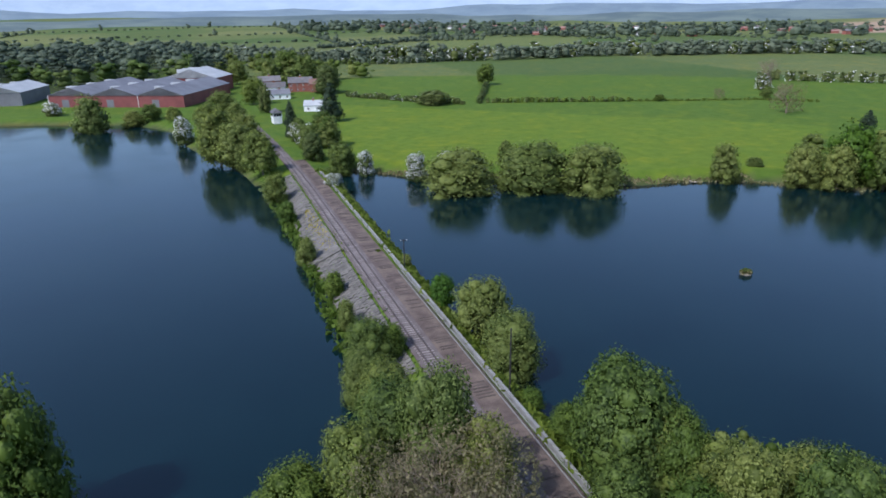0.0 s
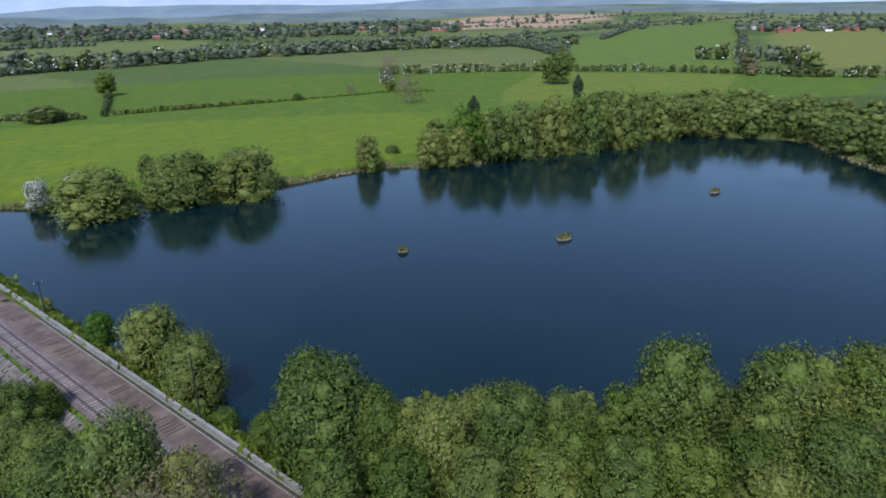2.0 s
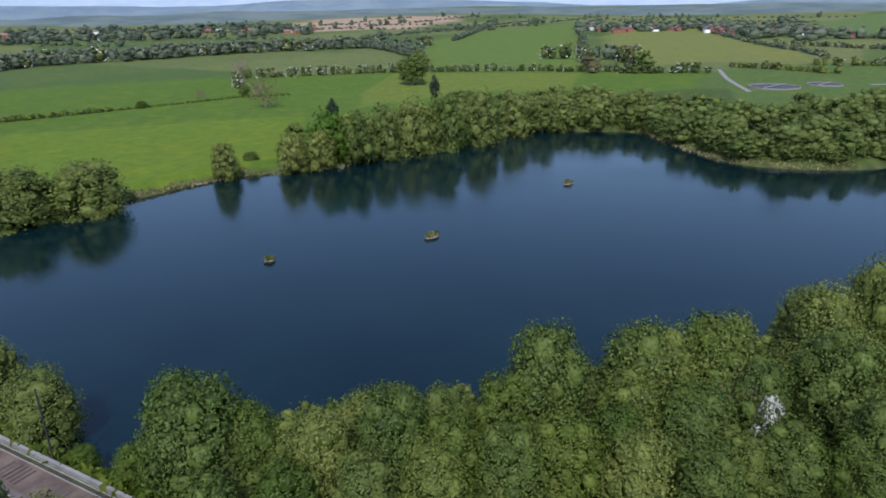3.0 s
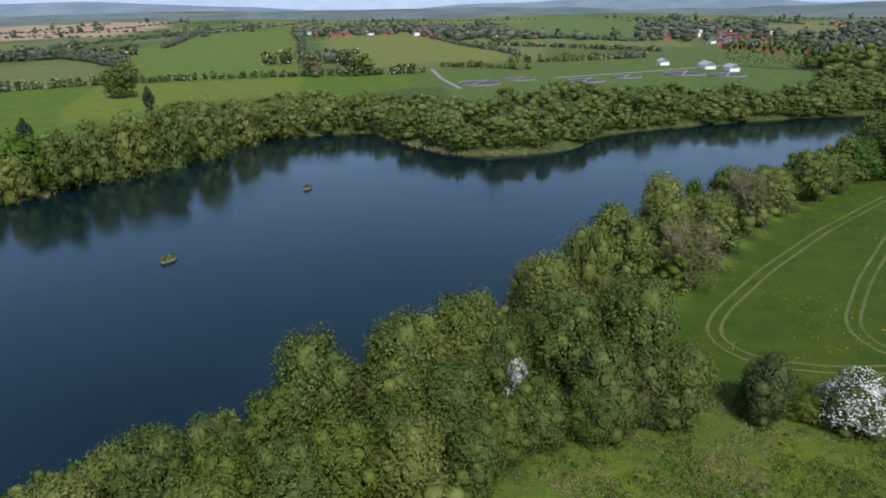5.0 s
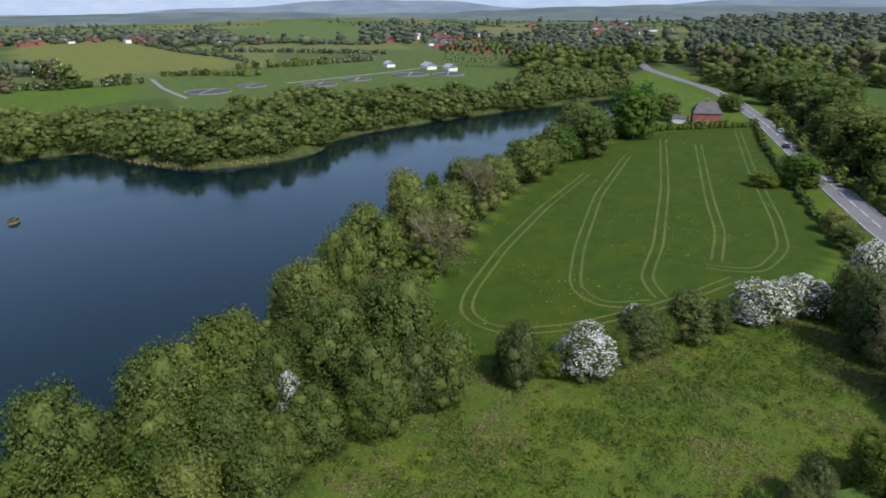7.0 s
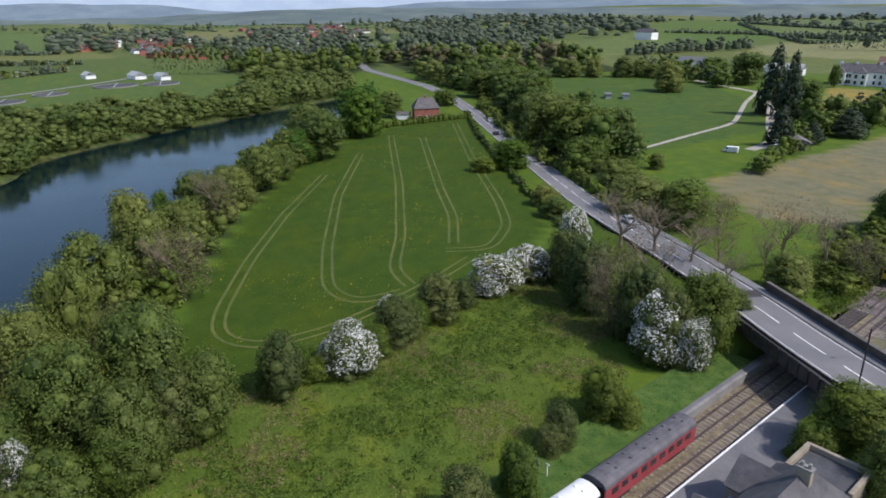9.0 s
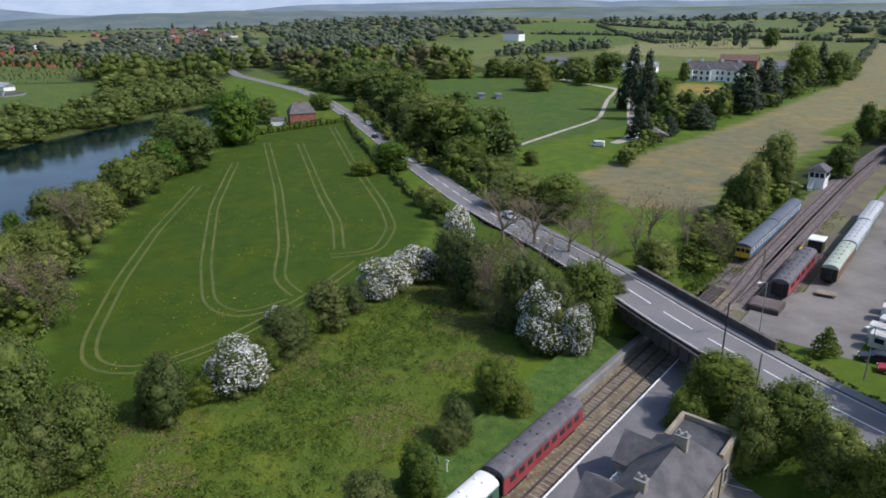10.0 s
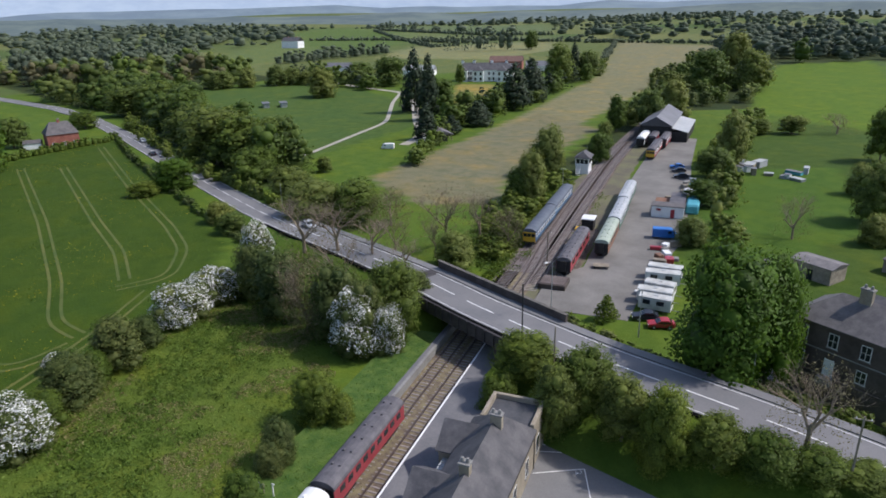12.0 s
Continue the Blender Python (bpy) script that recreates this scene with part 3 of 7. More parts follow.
def track(name, s0, s1, o, label, sleepers=True, wood_mat=None, gone=0.0, rails=True, ballast=BALLAST, z=0.0, oo=None, width=1.9, pick=0):
    """A single line: ballast, sleepers and two rails."""
    top = thing(name, label, "railway track", "railway tracks")
    ss = np.arange(s0, s1 + 0.1, 4.0)
    off = lambda s: o if oo is None else float(np.interp(s, [q[0] for q in oo], [q[1] for q in oo]))
    pts = [on_line(s, off(s), z - 0.22) for s in ss]
    strip("ballast_bed", pts, width, ballast, "", "", parent=top, thick=0.35)
    if rails:
        for g in (-0.75, 0.75):
            strip("rail", [p + Vector((0, 0, 0.18)) for p in pts], 0.11, RAIL_STEEL, "", "", parent=top, offset=g, thick=0.14)
    if sleepers:
        me = bpy.data.meshes.new("sleeper")
        b = cube(-1.25, 1.25, -0.12, 0.12, -0.10, 0.04, bevel=0.015)
        b.to_mesh(me)
        b.free()
        me.materials.append(wood_mat or SLEEPER)
        rest = []
        k = 0
        for s in np.arange(s0, s1, 0.75):
            if random.random() < gone:
                continue
            p = on_line(s, off(s) + random.uniform(-.03, .03), z - 0.20 + random.uniform(-.01, .015))
            m = Matrix.Translation(p) @ Matrix.Rotation(LINE_TURN + random.uniform(-.02, .02), 4, "Z")
            if k < pick or pick < 0:
                ob = link_mesh("sleeper", me, top)
                ob.matrix_basis = m
            else:
                rest.append((1.3, 0.13, -0.10, 0.05, m))
            k += 1
        if rest:
            link_mesh("sleeper_rest", boxes("sleeper_rest", rest, wood_mat or SLEEPER), top, kind="stuff")
    return top


WEST = [(-400, 0.6), (20, 0.6), (105, -1.7), (160, -2.0), (420, -2.0)]
EAST = [(-60, 3.9), (20, 3.9), (105, 1.9), (420, 1.6)]
track("railway_track", 90, 300, 0, "single railway line with pale worn sleepers along the causeway", oo=WEST, pick=280)
track("railway_track", 300, 640, 0, "railway line running north between trees", oo=WEST, sleepers=False)
track("disused_track", 90, 285, 0, "lifted track bed with rotting sleepers and brown ballast", oo=EAST, rails=False, ballast=OLD_BALLAST, pick=240, z=-0.07, wood_mat=ROTTEN, gone=0.62)
track("railway_track", -60, 34, 0, "platform line with worn timber sleepers", oo=WEST, ballast=WEEDY, pick=125)
track("railway_track", -60, 34, 0, "weedy sidings line beside the old platform", oo=EAST, ballast=WEEDY, pick=125, z=-0.02)
track("railway_track", -300, -60, 0, "main running line through the yard", oo=[(-400, 2.4), (-110, 2.2), (-75, 1.6), (-60, 0.6)], pick=120)
track("railway_track", -118, -60, 0, "siding line under the blue railcar", oo=[(-120, 4.6), (-60, 3.9)], pick=78, z=-0.01)
track("railway_track", -215, -52, 0, "yard line with weeds", oo=[(-400, -1.0), (-110, -1.2), (-75, -1.4), (-52, -1.4)], ballast=OLD_BALLAST, pick=40)
track("railway_track", -90, -50, -5.9, "short siding under the old maroon van", ballast=OLD_BALLAST, pick=60)
track("railway_track", -135, -62, -10.9, "siding under the row of stored coaches", ballast=OLD_BALLAST, pick=60)

# causeway edges: a concrete trough on the east, pitched stone on the west
strip("parapet", [on_line(s, 4.75, 0.15) for s in np.arange(84, 262, 3.0)], 0.2, CONCRETE, "low pale concrete coping along the causeway edge", "parapet", thick=0.8)
rails = thing("cable_trough", "parallel old rails and cable runs beside the causeway wall", "cable run")
for k, o in enumerate((3.5, 3.8, 4.15)):
    strip("run", [on_line(s, o, -0.06) for s in np.arange(84, 172, 3.0)], 0.06, CONCRETE if k != 1 else RAIL_STEEL, "", "", parent=rails, thick=0.12)


def stone_slope():
    top = thing("retaining_wall", "pitched grey stone facing on the causeway's lake side", "wall", kind="structure")
    rng = random.Random(4)
    rest, count = [], 0
    m_stone = []
    for v in range(6):
        b = bmesh.new()
        block(b, -0.5, 0.5, -0.42, 0.42, -0.3, 0.12, bevel=0.06)
        for q in b.verts:
            q.co += Vector((rng.uniform(-.06, .06), rng.uniform(-.06, .06), rng.uniform(-.05, .05)))
        me = bpy.data.meshes.new("stone")
        b.to_mesh(me)
        b.free()
        me.materials.append(STONE)
        m_stone.append(me)
    slope = math.atan2(1, 2.05)
    for s in np.arange(134, 262, 1.02):
        for k in range(7):
            if 186.5 < s < 189.5:
                continue
            u = 0.45 + k * 0.88
            o, z = -4.5 - u * math.cos(slope), -0.45 - u * math.sin(slope)
            p = on_line(s + rng.uniform(-.1, .1) + 0.5 * (k % 2), o, z + rng.uniform(-.05, .05))
            m = Matrix.Translation(p) @ Matrix.Rotation(LINE_TURN, 4, "Z") @ Matrix.Rotation(-slope, 4, "Y") @ Matrix.Rotation(rng.uniform(-.08, .08), 4, "Z")
            if 140 < s < 192 and count < 300:
                ob = link_mesh("stone", rng.choice(m_stone), top)
                ob.matrix_basis = m
                count += 1
            else:
                rest.append((0.49, 0.41, -0.3, 0.1 + rng.uniform(-.05, .05), m))
    link_mesh("stones", boxes("stones", rest, STONE), top, kind="stuff")
    b = bmesh.new()      # the stepped buttress that juts into the lake
    p = [on_line(s, o, z) for s, o, z in ((187, -4.4, -0.15), (206, -4.4, -0.3), (206, -11.5, -3.9), (187, -13.2, -3.9), (187, -4.4, -4), (206, -4.4, -4))]
    vs = [b.verts.new(q) for q in p]
    for f in ((0, 1, 2, 3), (0, 3, 4), (1, 5, 2), (0, 4, 5, 1)):
        b.faces.new([vs[i] for i in f])
    bmesh.ops.recalc_face_normals(b, faces=b.faces)
    part("buttress", b, STONE, top, "stone buttress with a steep shaded face")


# platforms
def platform(name, s0, s1, o0, o1, label):
    top = thing(name, label, "platform", kind="structure")
    for nm, a, b, mat, z in (("surface", o0, o1, PLATFORM, 0.88),):
        bm = bmesh.new()
        prism(bm, [on_line(s, o).to_2d() for s, o in ((s0, a), (s0, b), (s1, b), (s1, a))], -0.5, z)
        part(nm, bm, mat, top)
    return top


pw = platform("platform", -34, 40, -10.5, -0.85, "grey tarmac station platform with a white edge")
bm = bmesh.new()
prism(bm, [on_line(s, o).to_2d() for s, o in ((-34, -1.05), (-34, -0.82), (40, -0.82), (40, -1.05))], 0.8, 0.905)
part("white_edge", bm, WHITE, pw, "white painted platform edge")
bm = bmesh.new()
prism(bm, [on_line(s, o).to_2d() for s, o in ((-34, -0.82), (-34, -0.74), (40, -0.74), (40, -0.82))], -0.4, 0.86)
part("edge_wall", bm, DARK_BRICK, pw)
pe = platform("old_platform", -40, 40, 5.9, 6.6, "disused overgrown platform edge with weathered coping")
bm = bmesh.new()
prism(bm, [on_line(s, o).to_2d() for s, o in ((-40, 5.55), (-40, 6.0), (40, 6.0), (40, 5.55))], -0.4, 0.92)
part("coping", bm, CONCRETE, pe, "pale stone coping")
bm = bmesh.new()
prism(bm, [on_line(s, o).to_2d() for s, o in ((-30, 6.6), (-30, 13), (40, 13), (40, 6.6))], -0.6, 0.6)
solo("grass_bank", bm, rough_mat("mown_grass", (0.036, 0.088, 0.008), (0.085, 0.140, 0.020), 0.6, 5, 0.95, 0.9, 0.12), "bright mown grass bank behind the old platform", "grass", kind="structure")


def yard_surface(name, poly, mat, label, z=0.03, so=True):
    bm = bmesh.new()
    pts = [on_line(*p).to_2d() if so else Vector(p) for p in poly]
    vs = [bm.verts.new((p.x, p.y, z)) for p in pts]
    f = bm.faces.new(vs)
    if f.normal.z < 0:
        f.normal_flip()
    bmesh.ops.recalc_face_normals(bm, faces=bm.faces)
    ext = bmesh.ops.extrude_face_region(bm, geom=[f])
    for v in ext["geom"]:
        if isinstance(v, bmesh.types.BMVert):
            v.co.z -= 0.5
    bmesh.ops.recalc_face_normals(bm, faces=bm.faces)
    return solo(name, bm, mat, label, "yard", kind="structure")


yard_surface("yard", [(-45, -3.5), (-45, -19.5), (-62, -21), (-84, -25), (-118, -26), (-160, -24), (-205, -22), (-205, -10), (-160, -9.5), (-124, -8.5), (-66, -8.6), (-58, -3.4)], GRAVEL, "pale gravel and worn tarmac goods yard")
DIRT = rough_mat("yard_dirt", (0.10, 0.085, 0.065), (0.15, 0.15, 0.07), 0.12, 3, 0.95, 0.6, 0.06)
yard_surface("yard_dirt", [(-44, 6.0), (-44, -3.3), (-57, -3.2), (-66, -8.4), (-124, -8.3), (-160, -9.3), (-205, -9.8), (-205, 3), (-120, 7), (-80, 7)], DIRT, "brown dirt and weeds between the sidings", z=-0.24)
yard_surface("car_park", [(22, -10.5), (22, -34), (-3, -34), (-14, -24), (-12, -14), (-9, -10.5)], PALE_TARMAC, "grey tarmac station car park", z=0.05)
yard_surface("forecourt", [(-31, -42), (-38, -34), (-62, -34), (-60, -60), (-31, -60)], GRAVEL, "gravel drive beside the stone house", z=0.06)
bays = thing("parking_bay_lines", "white painted parking bay lines on the tarmac", "road marking", kind="structure")
for s0, o0, s1, o1 in ((-9.2, -14.2, -10.6, -19.5), (-7.9, -14.2, -9.3, -19.6), (-4.0, -14.6, -6.6, -19.7), (-6.6, -19.7, -2.0, -21.2)):
    strip("bay_line", [on_line(s0, o0, 0.055), on_line(s1, o1, 0.055)], 0.06, WHITE, "", "", parent=bays)
for s, o in ((-9.6, -20.4), (-5.9, -19.2)):
    bm = bmesh.new()
    p = on_line(s, o, 0.057)
    for k in range(8):
        a, b2 = k / 8 * 5.0, (k + 1) / 8 * 5.0
        q = [bm.verts.new(p + Vector((math.cos(t) * r, math.sin(t) * r, 0))) for t, r in ((a, .28), (a, .36), (b2, .36), (b2, .28))]
        bm.faces.new(q)
    block(bm, p.x - .04, p.x + .04, p.y + .1, p.y + .6, p.z - 0.002, p.z + .002)
    part("bay_symbol", bm, WHITE, bays)

# wheel ruts in the meadow field
RUTS = [[(266, -102), (197, -81.5), (149, -69), (131, -63), (118, -53), (121, -44)], [(250, -69), (178, -51), (133, -38), (115, -31), (107, -32)],
        [(221, -50), (172, -32), (133, -21.6), (112, -17.6), (103.6, -21), (105, -30)], [(197, -33), (162, -16.5), (132.6, -5.5), (109, 1.4), (100, 2.2), (94, -3.3), (96, -15), (105, -34), (115, -47.5)],
        [(239, -78.5), (167, -59.5), (141, -53.5), (124, -47)]]
ruts = thing("wheel_ruts", "pale tractor wheel ruts curving through the grass", "ruts", kind="structure")
for line in RUTS:
    pts = dense(line, 2.5)
    for off in (-1.0, 1.0):
        strip("rut", pts, 0.28, MUD, "", "", parent=ruts, drape=True, lift=0.05, offset=off)
strip("drive", dense([(400, -310), (363, -303), (331, -295), (286, -288), (245, -255), (208, -217), (178, -189), (172, -172)], 6), 2.0, PATHWAY, "pale farm drive curving past the park", "drive", drape=True, lift=0.12)
strip("path", dense([(286, -285), (262, -255), (215, -205), (205, -180), (183, -128), (160, -112)], 6), 1.0, PATHWAY, "pale path round the park field", "path", drape=True, lift=0.10)
bm = bmesh.new()
prism(bm, [(160, -137), (176, -158), (182, -190), (170, -186), (150, -144)][::-1], -1.2, -0.25)
solo("gravel_lot", bm, GRAVEL, "pale gravel parking lot by the barn", "yard", kind="structure")

# ---- the road bridge ----


def road_bridge():
    top = thing("road_bridge", "dark steel girder road bridge over the railway", "bridge", kind="structure")
    a, b = Vector((46.0, -69.6, 0)), Vector((71.5, -73.9, 0))
    d = (b - a).normalized()
    n = Vector((d.y, -d.x, 0))       # to the south
    m = Matrix(((d.x, -n.x, 0, a.x), (d.y, -n.y, 0, a.y), (0, 0, 1, 0), (0, 0, 0, 1)))
    L = (b - a).length
    part("deck", cube(-2, L + 2, -5.4, 4.6, 4.4, 5.08, m=m), GIRDER, top)
    part("west_girder", cube(0, L, 4.3, 4.75, 3.2, 5.25, bevel=0.05, m=m), GIRDER, top, "dark riveted plate girder")
    stiff = bmesh.new()
    for k in range(14):
        x = 0.8 + k * (L - 1.6) / 13
        block(stiff, x - .08, x + .08, 4.75, 4.92, 3.25, 5.2, m=m)
    part("stiffeners", stiff, GIRDER, top)
    part("east_girder", cube(0, L, -5.7, -5.3, 3.2, 5.1, m=m), GIRDER, top)
    part("east_parapet", cube(-1.5, L + 1.5, -5.75, -5.3, 4.9, 6.4, bevel=0.04, m=m), DARK_BRICK, top, "dark brick parapet wall")
    part("coping", cube(-1.6, L + 1.6, -5.85, -5.2, 6.4, 6.52, bevel=0.03, m=m), STONE, top)
    for x in (0.2, L - 2.8):
        part("abutment", cube(x, x + 2.6, -5.6, 4.6, -0.6, 4.4, m=m), DARK_BRICK, top, "sooty brick abutment")
    for x in (-1.6, L + 0.4):
        part("pier_cap", cube(x, x + 1.3, 3.9, 5.1, 3.0, 5.7, bevel=0.06, m=m), DARK_BRICK, top)


road_bridge()
stone_slope()

# ---- trees ----
RNG = np.random.default_rng(11)


def leaf_cards(centres, normals, size, spread=0.38, corners=4, soft=None):
    """Small bent leaf sprays, three or four corners each, facing roughly along the normals.
    soft: the way in which the clump bulges at each leaf, so that a clump is lit as one."""
    n = len(centres)
    nn = normals + RNG.normal(0, spread, (n, 3))
    nn /= np.linalg.norm(nn, axis=1)[:, None] + 1e-9
    t = np.cross(nn, RNG.normal(0, 1, (n, 3)))
    t /= np.linalg.norm(t, axis=1)[:, None] + 1e-9
    b = np.cross(nn, t)
    s = size * RNG.uniform(0.55, 1.35, (n, 1))
    if corners == 3:
        v = np.stack([centres - t * s, centres - b * s * 0.8 + nn * s * 0.2, centres + t * s * 0.8 + b * s * 0.5], 1).reshape(-1, 3)
        f = np.arange(n * 3).reshape(-1, 3)
    else:
        v = np.stack([centres - t * s, centres - b * s * 0.55 + nn * s * 0.15, centres + t * s, centres + b * s * 0.55 - nn * s * 0.1], 1).reshape(-1, 3)
        f = np.arange(n * 4).reshape(-1, 4)
    if soft is None:
        return v, f
    q = soft + nn * 0.8
    q /= np.linalg.norm(q, axis=1)[:, None] + 1e-9
    return v, f, np.repeat(q, corners, axis=0)


def lobes_for(kind, n):
    """Clumps that make up a crown 10 high and 4 in radius."""
    out = []
    p1, p2, p3 = RNG.uniform(0, math.tau, 3)
    for i in range(n):
        u = min(1.0, max(0.0, (i + 0.5) / n + RNG.normal(0, 0.03)))
        a = i * 2.39996 + p3 + RNG.normal(0, 0.3)
        swell = 1 + 0.15 * math.sin(2 * a + p1) + 0.10 * math.sin(3 * a + p2 + 4 * u)
        if kind in ("poplar", "conifer"):
            z = 1.0 + 8.6 * u
            rad = (1 - u) ** 0.8 * 3.0 + 0.15 if kind == "conifer" else 2.6 * math.sin(math.pi * (0.15 + 0.85 * u)) + 0.2
            out.append((math.cos(a) * rad * .75, math.sin(a) * rad * .75, z, 0.5 + rad * .33, 0.7))
        elif kind == "bush":
            z = 0.7 + 7.0 * u * (0.9 + 0.1 * swell)
            rad = 2.7 * math.sqrt(max(0.04, 1 - (max(z - 1.8, 0) / 6.4) ** 2)) * RNG.uniform(0.72, 1.02) * swell
            out.append((math.cos(a) * rad, math.sin(a) * rad, z, RNG.uniform(0.95, 1.7), 1.0))
        else:
            z = 1.6 + 7.1 * u * (0.9 + 0.1 * swell)
            rad = 2.75 * math.sqrt(max(0.03, 1 - ((z - 4.3) / 4.9) ** 2)) * RNG.uniform(0.68, 1.03) * swell
            out.append((math.cos(a) * rad, math.sin(a) * rad, z, RNG.uniform(0.9, 1.65), 0.95))
    return out


def crown_arrays(kind, leaves, size, n_lobes, corners=4):
    lob = lobes_for(kind, n_lobes)
    top = max(l[2] + l[3] * l[4] for l in lob)
    wide = np.percentile([math.hypot(l[0], l[1]) + l[3] for l in lob], 85)
    lob = [(x * 4.2 / wide, y * 4.2 / wide, z * 10.5 / top, r * 4.2 / wide, q) for x, y, z, r, q in lob]
    w = np.array([l[3] ** 2 for l in lob])
    P = np.array(lob)
    pick = RNG.choice(len(lob), leaves * 3, p=w / w.sum())
    L = P[pick]
    d = RNG.normal(0, 1, (len(L), 3))
    d[:, 2] = np.where(d[:, 2] < 0, d[:, 2] * 0.75, d[:, 2])
    d /= np.linalg.norm(d, axis=1)[:, None]
    rad = L[:, 3:4] * np.where(RNG.uniform(0, 1, (len(L), 1)) < 0.15, RNG.uniform(1.05, 1.38, (len(L), 1)), RNG.triangular(0.72, 1.0, 1.3, (len(L), 1)))
    c = L[:, :3] + d * rad * np.stack([np.ones(len(L)), np.ones(len(L)), L[:, 4]], 1)
    deep = np.zeros(len(c), bool)      # leaves buried in a neighbouring clump are left out
    for x, y, z, r, q in lob:
        deep |= ((c - (x, y, z)) ** 2).sum(1) < (0.68 * r) ** 2
    c, d, L = c[~deep][:leaves], d[~deep][:leaves], L[~deep][:leaves]
    c[:, 2] = np.maximum(c[:, 2], 0.25)
    out = L[:, :3] - (0, 0, 4.0)
    out /= np.linalg.norm(out, axis=1)[:, None] + 1e-9
    nrm = d + np.array((0, 0, 0.25))
    if kind in ("round", "bush"):
        lob = lob + [(0, 0, 5.0, 2.7, 1.2), (0, 0, 2.9, 2.7, 0.9)]
    return leaf_cards(c, nrm, size, 0.5, corners, nrm * 0.55 + out * 0.7 + np.array((0, 0, 0.25))), lob


def soften(me, normals, more=0):
    """Lights each clump as a soft whole; more: plain corners that follow."""
    flat = np.concatenate([normals, np.zeros((more, 3))]) if more else normals
    me.shade_smooth()
    me.normals_split_custom_set_from_vertices(flat.tolist())
    return me


def core_arrays(lob, shrink=0.58):
    """The shaded inside of the crown, so that one does not look through it."""
    t = (1 + 5 ** .5) / 2
    iv = np.array([(-1, t, 0), (1, t, 0), (-1, -t, 0), (1, -t, 0), (0, -1, t), (0, 1, t), (0, -1, -t), (0, 1, -t), (t, 0, -1), (t, 0, 1), (-t, 0, -1), (-t, 0, 1)]) / math.hypot(1, t)
    fi = np.array([(0, 11, 5), (0, 5, 1), (0, 1, 7), (0, 7, 10), (0, 10, 11), (1, 5, 9), (5, 11, 4), (11, 10, 2), (10, 7, 6), (7, 1, 8), (3, 9, 4), (3, 4, 2), (3, 2, 6), (3, 6, 8), (3, 8, 9), (4, 9, 5), (2, 4, 11), (6, 2, 10), (8, 6, 7), (9, 8, 1)])
    vs, fs = [], []
    for k, (x, y, z, r, q) in enumerate(lob):
        vs.append(iv * (r * shrink, r * shrink, r * shrink * q) * RNG.uniform(0.85, 1.1, (12, 1)) + (x, y, max(z, r * shrink * q)))
        fs.append(fi + 12 * k)
    return np.concatenate(vs), np.concatenate(fs)


def branch_mesh(kind, twiggy):
    bm = bmesh.new()
    rng = random.Random(hash_of(kind) + twiggy)

    def grow(a, d, ln, r, depth):
        b = a + d * ln
        tube(bm, a, b, r, r * 0.62, 6 if depth < 2 else 3)
        if depth >= (6 if twiggy else 2):
            return
        for _ in range(rng.choice((2, 3, 3)) if depth else 4):
            v = Vector((rng.uniform(-1, 1), rng.uniform(-1, 1), rng.uniform(-.15, .8)))
            grow(b - d * ln * rng.uniform(0, .35), (d * 0.75 + v * 0.75).normalized(), ln * rng.uniform(.58, .82), r * 0.55, depth + 1)

    grow(Vector((0, 0, -0.3)), Vector((rng.uniform(-.06, .06), rng.uniform(-.06, .06), 1)).normalized(), 2.7, 0.2 if twiggy else 0.26, 0)
    if twiggy:
        top = max(v.co.z for v in bm.verts)
        wide = sorted(math.hypot(v.co.x, v.co.y) for v in bm.verts)[int(len(bm.verts) * .97)]
        for v in bm.verts:
            v.co = Vector((v.co.x * 4.2 / wide, v.co.y * 4.2 / wide, v.co.z * 10 / top))
    me = bpy.data.meshes.new("trunk")
    bm.to_mesh(me)
    bm.free()
    me.materials.append(TWIG if twiggy else BARK)
    return me


def hash_of(text):
    return sum((i + 1) * ord(c) for i, c in enumerate(text))


SHAPE = {"willow": "bush", "alder": "round", "oak": "round", "bright": "round", "brown": "round", "dark": "conifer", "hawthorn": "bush", "white": "bush", "scrub": "bush", "cypress": "poplar", "purple": "round", "bare": "bare", "poplar": "poplar"}
LEAF_OF = {"white": "hawthorn", "cypress": "dark", "bare": "brown", "poplar": "alder"}
LABEL = {
    "willow": "grey-green willow in full leaf by the water", "alder": "mid-green alder with a lumpy crown", "oak": "fresh green oak with a broad uneven crown",
    "bright": "bright green sycamore in young leaf", "brown": "brownish tree just coming into leaf", "dark": "dark green conifer with a pointed top",
    "hawthorn": "grey-green hawthorn bush past its bloom", "white": "hawthorn covered in white may blossom", "scrub": "tangled green bramble and elder bush",
    "cypress": "narrow dark cypress standing alone", "purple": "dark purple copper beech", "bare": "almost bare tree with a haze of buds", "poplar": "tall narrow poplar",
}
DETAIL = {0: (9000, 0.165, 46), 1: (4800, 0.21, 40), 2: (2300, 0.29, 32)}
CACHE = {}


